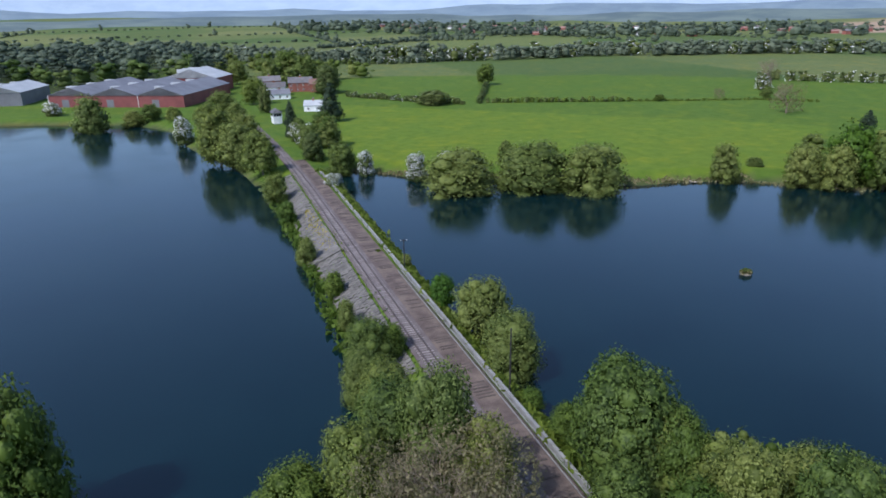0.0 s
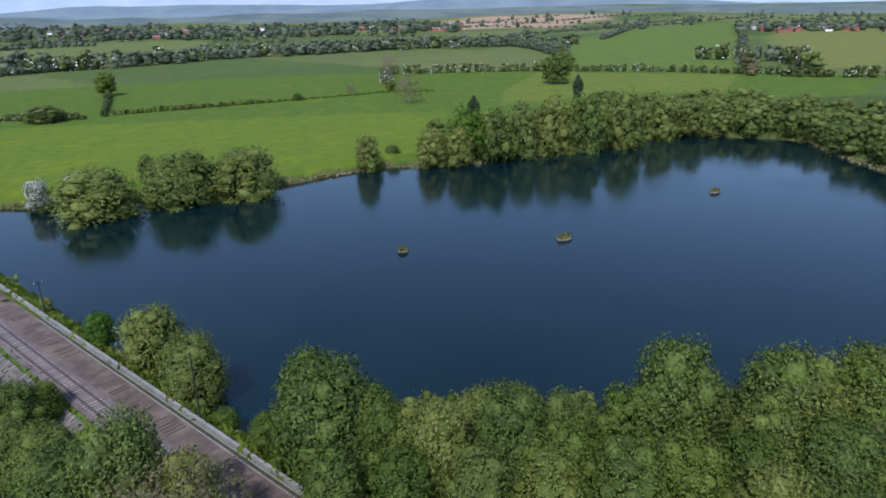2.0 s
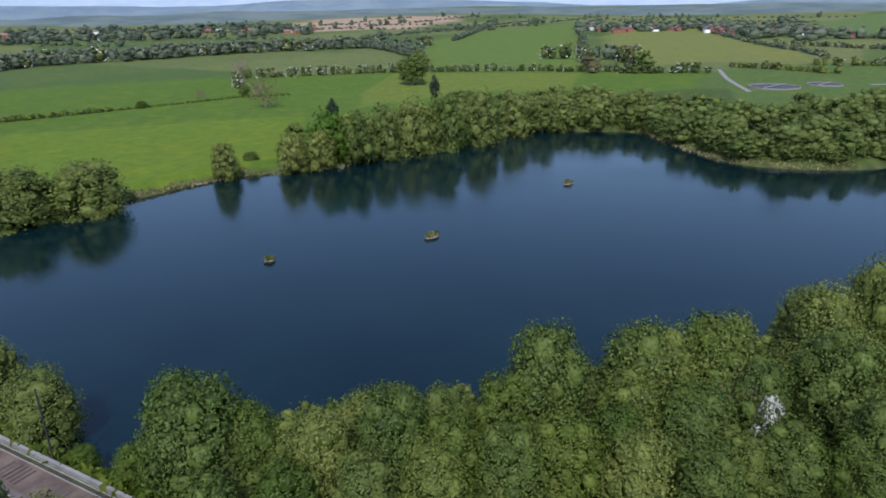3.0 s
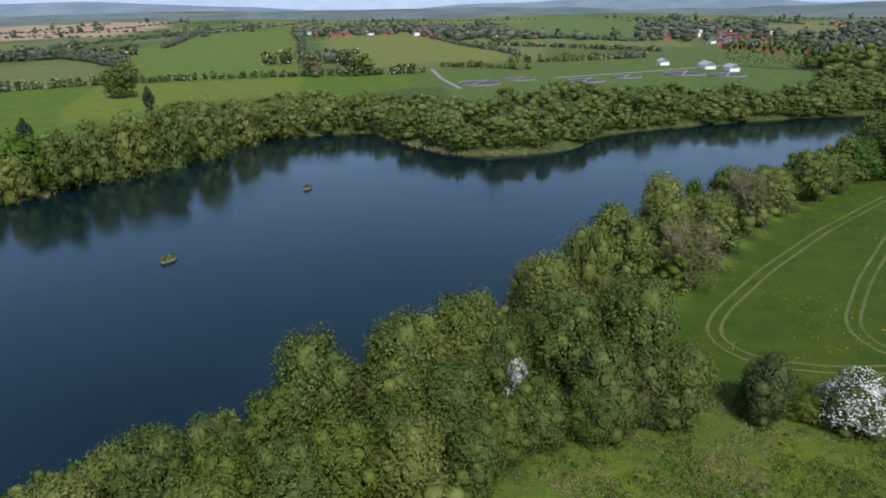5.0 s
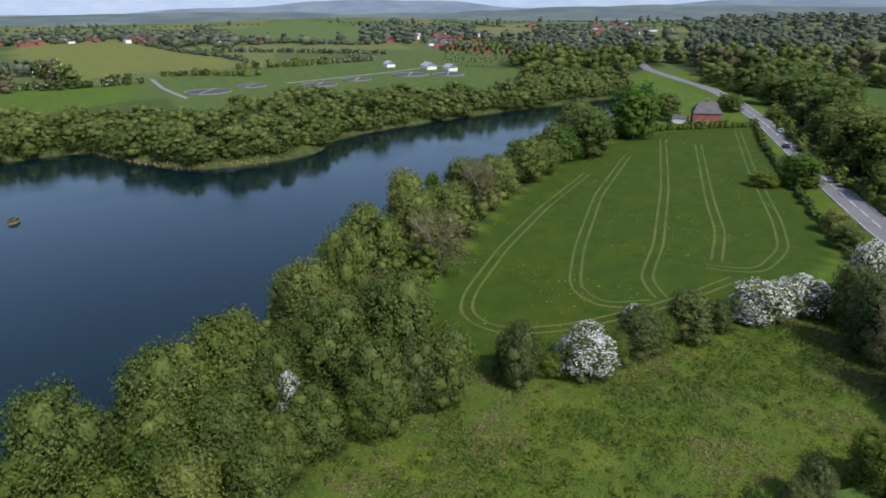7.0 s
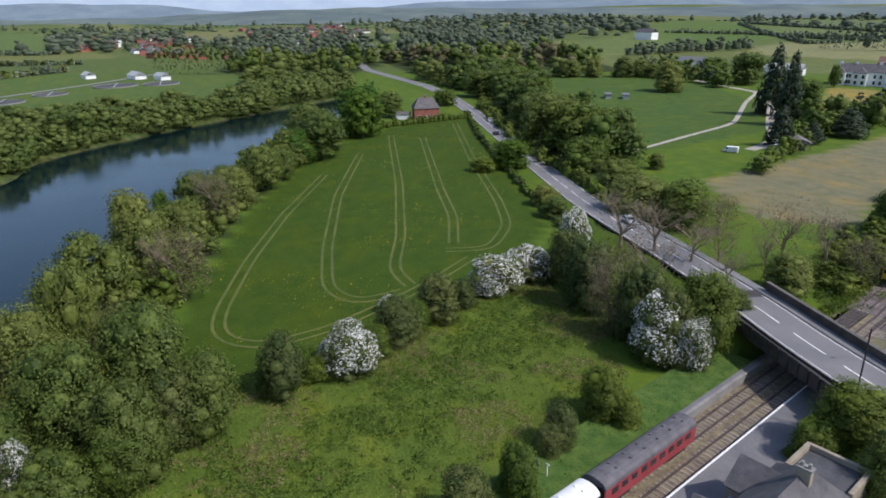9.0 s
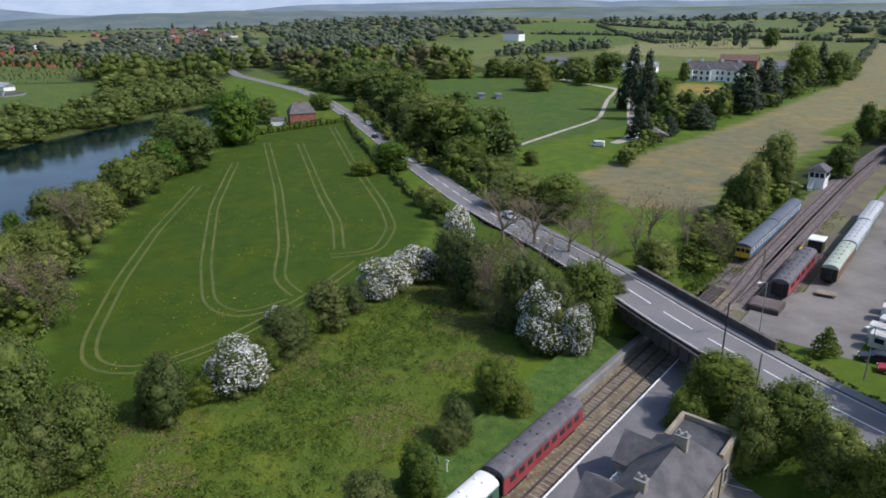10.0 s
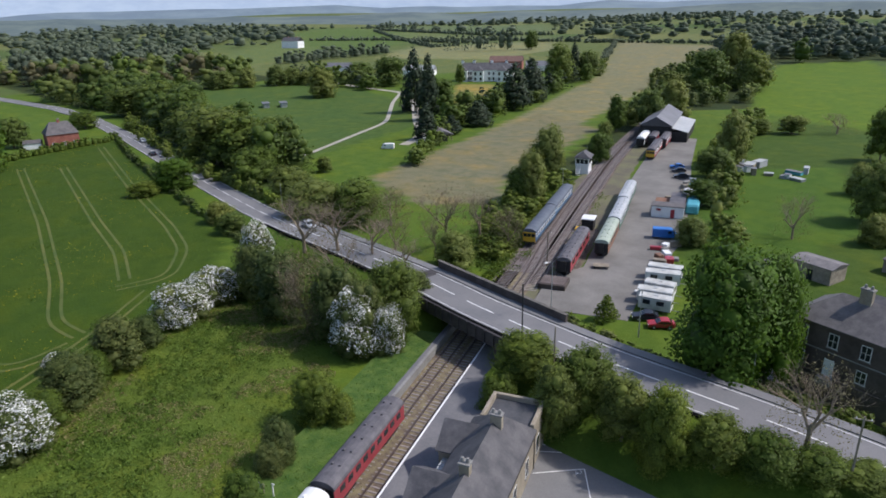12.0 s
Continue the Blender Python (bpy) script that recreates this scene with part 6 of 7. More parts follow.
def sash(parent, x, y, z, w, h, nx, ny, sill=True, frame_mat=WHITE):
    """A window in a wall at (x, y) that faces (nx, ny), one of the four sides."""
    def slab(a0, a1, z0, z1, d0, d1):
        if nx:
            return cube(min(x + nx * d0, x + nx * d1), max(x + nx * d0, x + nx * d1), y + a0, y + a1, z0, z1)
        return cube(x + a0, x + a1, min(y + ny * d0, y + ny * d1), max(y + ny * d0, y + ny * d1), z0, z1)
    f = part("window", slab(-w / 2, w / 2, z, z + h, -.05, .03), frame_mat, parent)
    for a0, a1 in ((-w / 2 + .07, -.03), (.03, w / 2 - .07)):
        for z0, z1 in ((z + .07, z + h / 2 - .03), (z + h / 2 + .03, z + h - .07)):
            part("pane", slab(a0, a1, z0, z1, .02, .04), GLASS, f)
    if sill:
        part("sill", slab(-w / 2 - .12, w / 2 + .12, z - .14, z, -.02, .12), CONCRETE, f)


def house(x, y, turn, w, d, h, wall, roof, label, group="", rise=None, hip=0.0, detail=1, chim=1, z=None):
    top = thing("house", label, "house", group, at=(x, y, (hz(x, y) if z is None else z) - 0.1), turn=turn)
    part("wall", cube(-w / 2, w / 2, -d / 2, d / 2, 0, h), wall, top)
    rise = rise or d * 0.32
    if hip == 0:
        bm = bmesh.new()
        for sx in (-w / 2, w / 2 - .25):
            extr = [bm.verts.new(v) for v in ((sx, -d / 2, h), (sx, d / 2, h), (sx, 0, h + rise), (sx + .25, -d / 2, h), (sx + .25, d / 2, h), (sx + .25, 0, h + rise))]
            for f in ((0, 1, 2), (3, 5, 4), (0, 3, 4, 1), (1, 4, 5, 2), (0, 2, 5, 3)):
                bm.faces.new([extr[i] for i in f])
        part("gable", bm, wall, top)
    part("roof", gable_roof(bmesh.new(), -w / 2, w / 2, -d / 2, d / 2, h, rise + .05, 0.3, hip), roof, top)
    for k in range(chim):
        chimney(top, -w / 2 + w * (k + .5) / chim, 0, h + rise - .6, 1.6, 2, BRICK)
    if detail:
        floors = max(1, int(h / 2.6))
        n = max(2, int(w / 3.2))
        for fl in range(floors):
            for k in range(n):
                xx = -w / 2 + (k + .5) * w / n
                for s_ in (-1, 1):
                    sash(top, xx, s_ * d / 2, 0.9 + fl * 2.7, 1.1, 1.3, 0, s_, detail > 1)
    return top


def station():
    """The old station house, its roofs seen from above."""
    base = on_line(0, -11.0, 0.0)
    top = thing("station_house", "sandstone station house with hipped slate roofs and a flat-roofed end", "station building", at=base, turn=LINE_TURN)
    part("main_wall", cube(-3.4, 3.2, -4.6, 17.5, 0, 4.9), ASHLAR, top)
    bm = bmesh.new()
    gable_roof(bm, -4.6, 17.5, -3.2, 3.4, 4.9, 2.9, 0.3, 2.6)
    bmesh.ops.rotate(bm, cent=(0, 0, 0), matrix=Matrix.Rotation(math.pi / 2, 3, "Z"), verts=bm.verts)
    part("main_roof", bm, SLATE, top, "grey slate hipped roof")
    # flat end with a parapet
    part("end_wall", cube(-3.4, 2.6, -9.6, -4.6, 0, 5.1), ASHLAR, top)
    part("flat_roof", cube(-3.0, 2.2, -9.2, -4.75, 5.1, 5.16), LEAD_FLAT, top, "dark felt flat roof")
    for nm, a in (("parapet", (-3.45, -3.0, -9.65, -4.6)), ("parapet", (2.2, 2.65, -9.65, -4.6)), ("parapet", (-3.0, 2.2, -9.65, -9.2))):
        part(nm, cube(*a, 5.05, 5.75, bevel=.04), ASHLAR, top)
    # wings towards the platform
    for y0, y1, x1, ht in ((-4.2, 0.9, 5.4, 4.2), (4.2, 9.4, 5.4, 4.2)):
        part("wing_wall", cube(2.9, x1, y0, y1, 0, ht), ASHLAR, top)
        bm = gable_roof(bmesh.new(), 0.6, x1, y0, y1, ht, 2.2, 0.25, 0.0)
        part("wing_roof", bm, SLATE, top)
        for yy in (y0, y1):
            part("verge_coping", cube(x1 + .1, x1 + .35, min(yy, (y0 + y1) / 2), max(yy, (y0 + y1) / 2), ht + .1, ht + .3), ASHLAR, top)
    part("canopy", cube(3.2, 4.9, 0.9, 4.2, 3.3, 3.4), PALE_SHEET, top, "pale glazed canopy between the wings")
    for k in range(6):
        part("glazing_bar", cube(3.2, 4.9, 1.1 + k * .58, 1.16 + k * .58, 3.4, 3.46), GALV, top)
    part("valley", cube(-0.06, 0.06, -3.9, -0.4, 7.4, 7.5), BLACK, top)
    chimney(top, -0.4, -0.9, 6.4, 2.4, 2, ASHLAR, 0.62, 0.7)
    chimney(top, 0.0, 7.4, 6.4, 2.4, 2, ASHLAR, 0.5, 0.8)
    chimney(top, -1.0, 13.5, 6.4, 2.2, 2, ASHLAR, 0.5, 0.8)
    for y in (-6.5, -2.0, 2.6, 7.0, 11.5):
        sash(top, -3.4, y, 1.2, 1.2, 2.0, -1, 0)
    for y in (-6.5, 2.6):
        sash(top, 2.9 if y > 0 else 2.6, y, 1.2, 1.1, 1.8, 1, 0)
    part("downpipe", tube(bmesh.new(), (-3.5, -4.7, 0), (-3.5, -4.7, 4.8), .06, .06, 6), BLACK, top)
    part("gutter", cube(-3.75, -3.6, -4.6, 17.5, 4.8, 4.92), BLACK, top)


station()


def stone_house():
    top = thing("stone_house", "dark brick house with a hipped tiled roof and white sashes", "house", at=(9.6, -89.0, 3.0), turn=-0.26)
    part("plinth", cube(-7.7, 7.7, -4.4, 4.4, -3.4, 0.4), DARK_BRICK, top)
    part("wall", cube(-7.5, 7.5, -4.2, 4.2, 0.4, 6.9), DARK_BRICK, top)
    part("roof", gable_roof(bmesh.new(), -7.5, 7.5, -4.2, 4.2, 6.9, 3.0, 0.35, 4.2), TILE_GREY, top)
    chimney(top, 0.8, 0.3, 8.9, 2.6, 2, ASHLAR, 0.7, 0.7)
    for x in (-5.6, -1.9, 1.9, 5.6):
        sash(top, x, 4.2, 4.3, 1.2, 1.9, 0, 1)
    for x in (-5.6, -1.9, 5.6):
        sash(top, x, 4.2, 1.1, 1.2, 1.7, 0, 1)
    part("door", cube(1.3, 2.5, 4.15, 4.28, 0.4, 2.7), WHITE, top, "white panelled front door")
    for k in (-2.0, 2.0):
        sash(top, 7.5, k, 4.3, 1.1, 1.8, 1, 0)
    part("porch_step", cube(1.0, 2.8, 4.2, 5.2, -0.5, 0.35), CONCRETE, top)
    part("lintel_band", cube(-7.55, 7.55, -4.25, 4.25, 3.55, 3.7), CONCRETE, top)


stone_house()
annex = thing("outbuilding", "long low shed with a grey slate roof", "shed", at=(3.0, -103.5, 0.0), turn=-0.26)
part("wall", cube(-9, 9, -4, 4, 0, 5.4), DARK_BRICK, annex)
part("roof", gable_roof(bmesh.new(), -9, 9, -4, 4, 5.4, 2.2, .3), SLATE, annex)
for k in range(2):
    part("skylight", cube(-5 + 6 * k, -2.5 + 6 * k, 1.2, 3.2, 6.15, 6.5), PALE_SHEET, annex)
for px, py, w, d, h, mat, lab in ((23.5, -128.5, 7.5, 5.0, 2.9, TIMBER, "weathered garden garage with a flat roof"), (30.5, -123.5, 2.6, 3.6, 2.2, WHITE, "small white garden shed"), (12.0, -139.0, 5.0, 3.5, 2.4, TIMBER, "dark timber allotment shed")):
    t = thing("garden_shed", lab, "shed", "garden sheds", at=(px, py, hz(px, py)), turn=-0.3)
    part("wall", cube(-w / 2, w / 2, -d / 2, d / 2, 0, h), mat, t)
    part("roof", gable_roof(bmesh.new(), -w / 2, w / 2, -d / 2, d / 2, h, .5, .2), TILE_GREY, t)
    part("door", cube(-.5, .5, d / 2 - .02, d / 2 + .06, 0, 2.0), GLASS if mat is TIMBER else TIMBER, t)


def signal_box(x, y, turn, z=None):
    top = thing("signal_box", "white and dark timber signal box with a slate roof", "signal box", "signal boxes", at=(x, y, hz(x, y) if z is None else z), turn=turn)
    part("base", cube(-1.9, 1.9, -2.6, 2.6, 0, 2.6), WHITE, top)
    part("cabin", cube(-2.0, 2.0, -2.7, 2.7, 2.6, 4.9), WHITE, top)
    for k in range(4):
        y0 = -2.4 + k * 1.2
        for x0 in (-1, 1):
            part("window", cube(x0 * 2.0 - .03, x0 * 2.0 + .03, y0, y0 + 1.05, 3.3, 4.6), GLASS, top)
    for yy in (-1, 1):
        for k in range(3):
            part("window", cube(-1.7 + k * 1.2, -.7 + k * 1.2, yy * 2.7 - .03, yy * 2.7 + .03, 3.3, 4.6), GLASS, top)
    bm = gable_roof(bmesh.new(), -2.7, 2.7, -2.0, 2.0, 4.9, 1.6, .4, 1.2)
    bmesh.ops.rotate(bm, cent=(0, 0, 0), matrix=Matrix.Rotation(math.pi / 2, 3, "Z"), verts=bm.verts)
    part("roof", bm, SLATE, top)
    for k in range(8):
        part("stair_tread", cube(-1.2, -.3, -3.0 - k * .35, -2.7 - k * .35, 2.4 - k * .3, 2.46 - k * .3), WHITE, top)
    for xx in (-1.25, -.3):
        b = bmesh.new()
        tube(b, (xx, -2.7, 3.3), (xx, -5.6, .9), .05, .05, 4)
        part("handrail", b, WHITE, top)
    return top


signal_box(98.6, -174.8, LINE_TURN + math.pi)
signal_box(-77.0, 306.5, LINE_TURN + 0.1)


def goods_shed():
    top = thing("engine_shed", "dark engine shed with a grey sheeted roof and a lean-to", "shed", at=on_line(-214, -8.0, 0), turn=LINE_TURN - 0.05)
    part("wall", cube(-5.4, 5.4, -17, 17, 0, 5.4), BLACK, top)
    bm = bmesh.new()
    gable_roof(bm, -17, 17, -5.4, 5.4, 5.4, 3.2, .4)
    bmesh.ops.rotate(bm, cent=(0, 0, 0), matrix=Matrix.Rotation(math.pi / 2, 3, "Z"), verts=bm.verts)
    part("roof", bm, SHEETING, top)
    b = bmesh.new()
    for yy in (-17, 16.8):
        v = [b.verts.new(q) for q in ((-5.4, yy, 5.4), (5.4, yy, 5.4), (0, yy, 8.5), (-5.4, yy + .2, 5.4), (5.4, yy + .2, 5.4), (0, yy + .2, 8.5))]
        for f in ((0, 1, 2), (3, 5, 4), (0, 2, 5, 3), (1, 4, 5, 2)):
            b.faces.new([v[i] for i in f])
    part("gable", b, BLACK, top)
    part("lean_to", cube(-11, -5.4, -12, 17, 0, 3.6), BLACK, top)
    b = bmesh.new()
    extrude_profile(b, [(-11.3, 3.5), (-5.2, 4.9), (-5.2, 5.05), (-11.3, 3.65)], -12.2, 17.3)
    part("lean_to_roof", b, PALE_SHEET, top, "pale sheeted lean-to roof")
    # solid black slabs stand in for the darkness inside the two track openings
    for x in (-2.9, 2.9):
        part("dark_opening_slab", cube(x - 1.9, x + 1.9, 16.95, 17.06, 0, 4.6), BLACK, top)


goods_shed()


def hut():
    top = thing("yard_hut", "white walled yard hut with a dark red door", "hut", at=on_line(-103.5, -21.2, 0), turn=LINE_TURN)
    part("wall", cube(-3.6, 3.6, -3.0, 0.6, 0, 2.7), WHITE, top)
    part("roof", cube(-3.8, 3.8, -3.2, 0.8, 2.7, 2.86), TILE_GREY, top)
    part("door", cube(-1.6, -.7, 0.57, 0.66, 0, 2.05), CAR_RED, top, "dark red door")
    bm = bmesh.new()
    bmesh.ops.create_circle(bm, cap_ends=True, segments=20, radius=0.5)
    for v in bm.verts:
        v.co = Vector((2.0 + v.co.x * 1.2, 0.665, 1.9 + v.co.y * .55))
    part("sign", bm, CAR_RED, top, "oval red sign without lettering")
    part("rear_shed", cube(-3.4, -.2, -14, -3.2, 0, 2.3), TIMBER, top)
    part("rear_roof", cube(-3.6, 0, -14.2, -3.2, 2.3, 2.4), COACH_ROOF, top)
    part("open_bay", cube(.2, 3.6, -13.5, -3.2, 0, 1.0), RUST, top, "open bay piled with scrap timber")


hut()


def vehicle(name, x, y, turn, length, w, h, paint, label, category, z=None, boxy=False, group=""):
    top = thing(name, label, category, group, at=(x, y, hz(x, y) if z is None else z), turn=turn)
    L = length / 2
    if boxy:
        prof = [(-L, .35), (L, .35), (L, 1.1), (L - .25, 1.25), (L - .95, h - .1), (L - 1.3, h), (-L + .08, h), (-L, h - .15)]
    else:
        prof = [(-L, .3), (L, .3), (L, .72), (L - .25, .82), (L - 1.15, .92), (L - 1.9, h - .06), (L - 2.3, h), (-L + 1.0, h), (-L + .35, .98), (-L, .9)]
    b = bmesh.new()
    extrude_profile(b, prof, -w / 2, w / 2)
    bmesh.ops.bevel(b, geom=[e for e in b.edges if abs(e.verts[0].co.y - e.verts[1].co.y) < .01], offset=.09, segments=2, affect="EDGES")
    part("body", b, paint, top)
    if not boxy:
        for s_ in (-1, 1):
            g = bmesh.new()
            q = [(L - 1.25, .95), (L - 1.95, h - .1), (-L + 1.05, h - .1), (-L + .5, 1.0)]
            v = [g.verts.new((a, s_ * (w / 2 + .004), c)) for a, c in q]
            g.faces.new(v if s_ < 0 else v[::-1])
            part("side_glass", g, GLASS, top)
        for a0, z0, a1, z1 in ((L - 1.2, .96, L - 1.88, h - .1), (-L + .4, 1.02, -L + .97, h - .06)):
            g = bmesh.new()
            off = .012 if a0 > 0 else -.012
            v = [g.verts.new(q) for q in ((a0 + off, -w / 2 + .15, z0 + .02), (a0 + off, w / 2 - .15, z0 + .02), (a1 + off, w / 2 - .2, z1 + .02), (a1 + off, -w / 2 + .2, z1 + .02))]
            g.faces.new(v)
            part("windscreen", g, GLASS, top)
    else:
        part("windscreen", cube(L - .85, L - .3, -w / 2 + .15, w / 2 - .15, 1.3, h - .25, bevel=.05), GLASS, top)
        for s_ in (-1, 1):
            part("side_window", cube(L - 1.7, L - 1.0, min(s_ * w / 2, s_ * (w / 2 + .02)), max(s_ * w / 2, s_ * (w / 2 + .02)), 1.3, h - .35), GLASS, top)
    for a in (-L + .8, L - .85):
        for s_ in (-1, 1):
            b = bmesh.new()
            tube(b, (a, s_ * w / 2 - .12, .33), (a, s_ * w / 2 + .12 * s_, .33), .33, .33, 12)
            wl = part("wheel", b, RUBBER, top)
            b = bmesh.new()
            tube(b, (a, s_ * (w / 2 + .1), .33), (a, s_ * (w / 2 + .135), .33), .18, .16, 8)
            part("hub", b, GALV, wl)
    for s_ in (-1, 1):
        part("headlight", cube(L - .04, L + .02, s_ * w * .36 - .16, s_ * w * .36 + .16, .62, .76), WHITE, top)
        part("tail_light", cube(-L - .02, -L + .03, s_ * w * .4 - .1, s_ * w * .4 + .1, .75, .9), CAR_RED, top)
    return top


p = on_line(-88.0, -21.7, 0.05)
vehicle("van", p.x, p.y, LINE_TURN + math.pi + .1, 4.9, 2.0, 2.2, VAN_BLUE, "bright blue panel van parked in the yard", "van", p.z, True)
for t_, off, paint, lab in ((9.9, 1.9, CAR_SILVER, "silver car on the road"), (14.2, -1.9, CAR_DARK, "dark car on the road"), (12.6, 1.8, CAR_SILVER, "pale car farther along the road")):
    i = int(np.argmin(np.abs(road_line[:, 0] - {9.9: 114.5, 14.2: 233.8, 12.6: 262.0}[t_])))
    a, b = road_line[i], road_line[i + 1]
    d = (b - a) / np.linalg.norm(b - a)
    vehicle("car", a[0] + d[1] * off, a[1] - d[0] * off, math.atan2(d[1], d[0]) + (math.pi if off > 0 else 0), 4.2, 1.75, 1.45, paint, lab, "car", a[2] + .01, group="cars on the road")
for s_, o_, paint, lab in ((-46.5, -22.0, CAR_DARK, "dark car parked in the yard"), (-44.4, -24.6, CAR_RED, "red car parked by the hedge"), (-150, -21, CAR_DARK, "dark car parked by the yard fence"), (-155, -20.2, VAN_BLUE, "blue car parked by the yard fence"), (-143, -22, CAR_DARK, "dark car by the huts")):
    p = on_line(s_, o_, 0.04)
    vehicle("car", p.x, p.y, LINE_TURN + .25, 4.1, 1.75, 1.45, paint, lab, "car", p.z, group="parked cars")
for x_, y_, paint, boxy in ((172, -164, WHITE, True), (168, -178, CAR_SILVER, False), (171, -182, WHITE, False), (175, -184, CAR_DARK, False)):
    vehicle("van" if boxy else "car", x_, y_, 0.6, 4.6, 1.9, 2.1 if boxy else 1.45, paint, "white van on the gravel lot" if boxy else "car parked on the gravel lot", "van" if boxy else "car", -0.22, boxy, group="cars on the gravel lot")


def caravan(s, o, turn, length, label):
    p = on_line(s, o, 0.04)
    top = thing("caravan", label, "caravan", "stored caravans", at=p, turn=LINE_TURN + turn)
    L = length / 2
    b = bmesh.new()
    extrude_profile(b, [(-1.1, .5), (1.1, .5), (1.15, 1.4), (1.05, 2.5), (.7, 2.65), (-.7, 2.65), (-1.05, 2.5), (-1.15, 1.4)], -L, L)
    part("body", b, GRUBBY, top)
    for x in (-1, 1):
        for y in (-L * .5, L * .35):
            part("window", cube(x * 1.1 - .06, x * 1.1 + .06, y - .6, y + .6, 1.35, 2.1), GLASS, top)
        part("wheel", wheel(bmesh.new(), x * .95, 0, .33, .33, .2), RUBBER, top)
    part("end_window", cube(-.7, .7, L - .02, L + .03, 1.4, 2.1), GLASS, top)
    part("roof_hatch", cube(-.35, .35, -.35, .35, 2.65, 2.75, bevel=.03), PALE_SHEET, top)
    part("drawbar", tube(bmesh.new(), (0, L, .5), (0, L + 1.2, .45), .06, .05, 6), GALV, top)


for s_, o_, tn, ln in ((-50.5, -23.2, 1.45, 5.2), (-53.6, -22.8, 1.5, 5.6), (-56.8, -23.4, 1.4, 5.0), (-62.0, -23.4, 1.6, 6.0), (-65.0, -23.6, 1.5, 6.0)):
    caravan(s_, o_, tn, ln, "white touring caravan parked close to its neighbours")
rng = random.Random(8)
for k in range(26):
    s_ = rng.uniform(-84, -66) if k < 12 else rng.uniform(-140, -112)
    o_ = rng.uniform(-25.5, -20.5)
    p = on_line(s_, o_, 0.03)
    t = thing("crate", "crate or scrap stacked in the yard", "scrap", "yard clutter", at=p, turn=rng.uniform(0, 3))
    a, b, c = rng.uniform(.5, 1.4), rng.uniform(.4, 1.0), rng.uniform(.5, 1.6)
    m = rng.choice((TIMBER, RUST, GALV, WHITE, CAR_RED, TARP, CONCRETE))
    part("body", cube(-a, a, -b, b, .08, c, bevel=.05), m, t)
    part("pallet", cube(-a - .05, a + .05, -b - .05, b + .05, 0, .08), TIMBER, t)
tarp = thing("covered_stack", "stack under a blue-green tarpaulin", "stack", at=on_line(-112, -26.5, 0), turn=LINE_TURN)
part("cover", cube(-1.5, 1.5, -5, 5, 0, 2.4, bevel=.4), TARP, tarp)
for k in range(14):
    p = Vector((rng.uniform(44, 66), rng.uniform(-212, -198), 0))
    t = thing("allotment_stack", "frame, sheet or trailer on the allotments", "clutter", "allotment clutter", at=(p.x, p.y, hz(p.x, p.y)), turn=rng.uniform(0, 3))
    a, b, c = rng.uniform(.8, 2.6), rng.uniform(.6, 1.3), rng.uniform(.5, 2.0)
    part("body", cube(-a, a, -b, b, 0, c, bevel=.06), rng.choice((PALE_SHEET, TIMBER, WHITE, GALV, TARP)), t)
    part("cover", cube(-a - .1, a + .1, -b - .1, b + .1, c, c + .08), rng.choice((PALE_SHEET, SHEETING)), t)

# white mansion and farm
def mansion():
    top = thing("mansion", "large white rendered house with bays and a slate roof", "house", at=(287, -366, -0.9), turn=0.51)
    part("wall", cube(-21, 17, -7, 5, 0, 7.6), RENDERED, top)
    part("roof", gable_roof(bmesh.new(), -21, 17, -7, 5, 7.6, 4.2, .4, 4), SLATE, top)
    for x in (-14, 2, 13):
        part("bay", cube(x - 3.5, x + 3.5, 4.5, 8.5, 0, 7.2), RENDERED, top)
        bm = gable_roof(bmesh.new(), 0, 8.5, -3.5, 3.5, 7.2, 2.8, .3, 3)
        bmesh.ops.rotate(bm, cent=(0, 0, 0), matrix=Matrix.Rotation(math.pi / 2, 3, "Z"), verts=bm.verts)
        bmesh.ops.translate(bm, vec=(x, 0, 0), verts=bm.verts)
        part("bay_roof", bm, SLATE, top)
        for z in (1.0, 4.4):
            for dx in (-1.8, 1.8):
                sash(top, x + dx, 8.5, z, 1.4, 2.0, 0, 1, False, DARK_BRICK)
    for x in (-8, -5, 7.5, 9):
        for z in (1.0, 4.4):
            sash(top, x, 5, z, 1.2, 1.9, 0, 1, False, DARK_BRICK)
    for x in (-16, -6, 6, 14):
        chimney(top, x, -1, 10.5, 2.6, 2, RENDERED, .8, 1.0)


mansion()
for x_, y_, w, d, h, wl, rf, lab in ((310, -398, 26, 9, 4, RENDERED, PALE_SHEET, "long white farm building with a pale roof"), (352, -372, 24, 10, 4, RENDERED, PALE_SHEET, "long pale roofed farm barn"), (420, -352, 20, 10, 5, RENDERED, SHEETING, "white bungalow beyond the park"),
                                     (325, -445, 26, 12, 6, BRICK, TILE_RED, "red brick farmhouse with a steep roof"), (290, -448, 30, 10, 4, RENDERED, SHEETING, "grey roofed farm shed")):
    house(x_, y_, 0.5, w, d, h, wl, rf, lab, "farm buildings", chim=0)
barn = thing("barn", "dark timber open barn on the gravel lot", "barn", at=(170, -190, -0.7), turn=-0.6)
part("wall", cube(-7, 7, -1.2, 3, 0, 3), BLACK, barn)
part("roof", gable_roof(bmesh.new(), -7, 7, -3, 3, 3, 1.4, .5), TILE_GREY, barn)
for k in range(5):
    part("post", cube(-7 + k * 3.4, -6.75 + k * 3.4, -3, -2.75, 0, 3), TIMBER, barn)
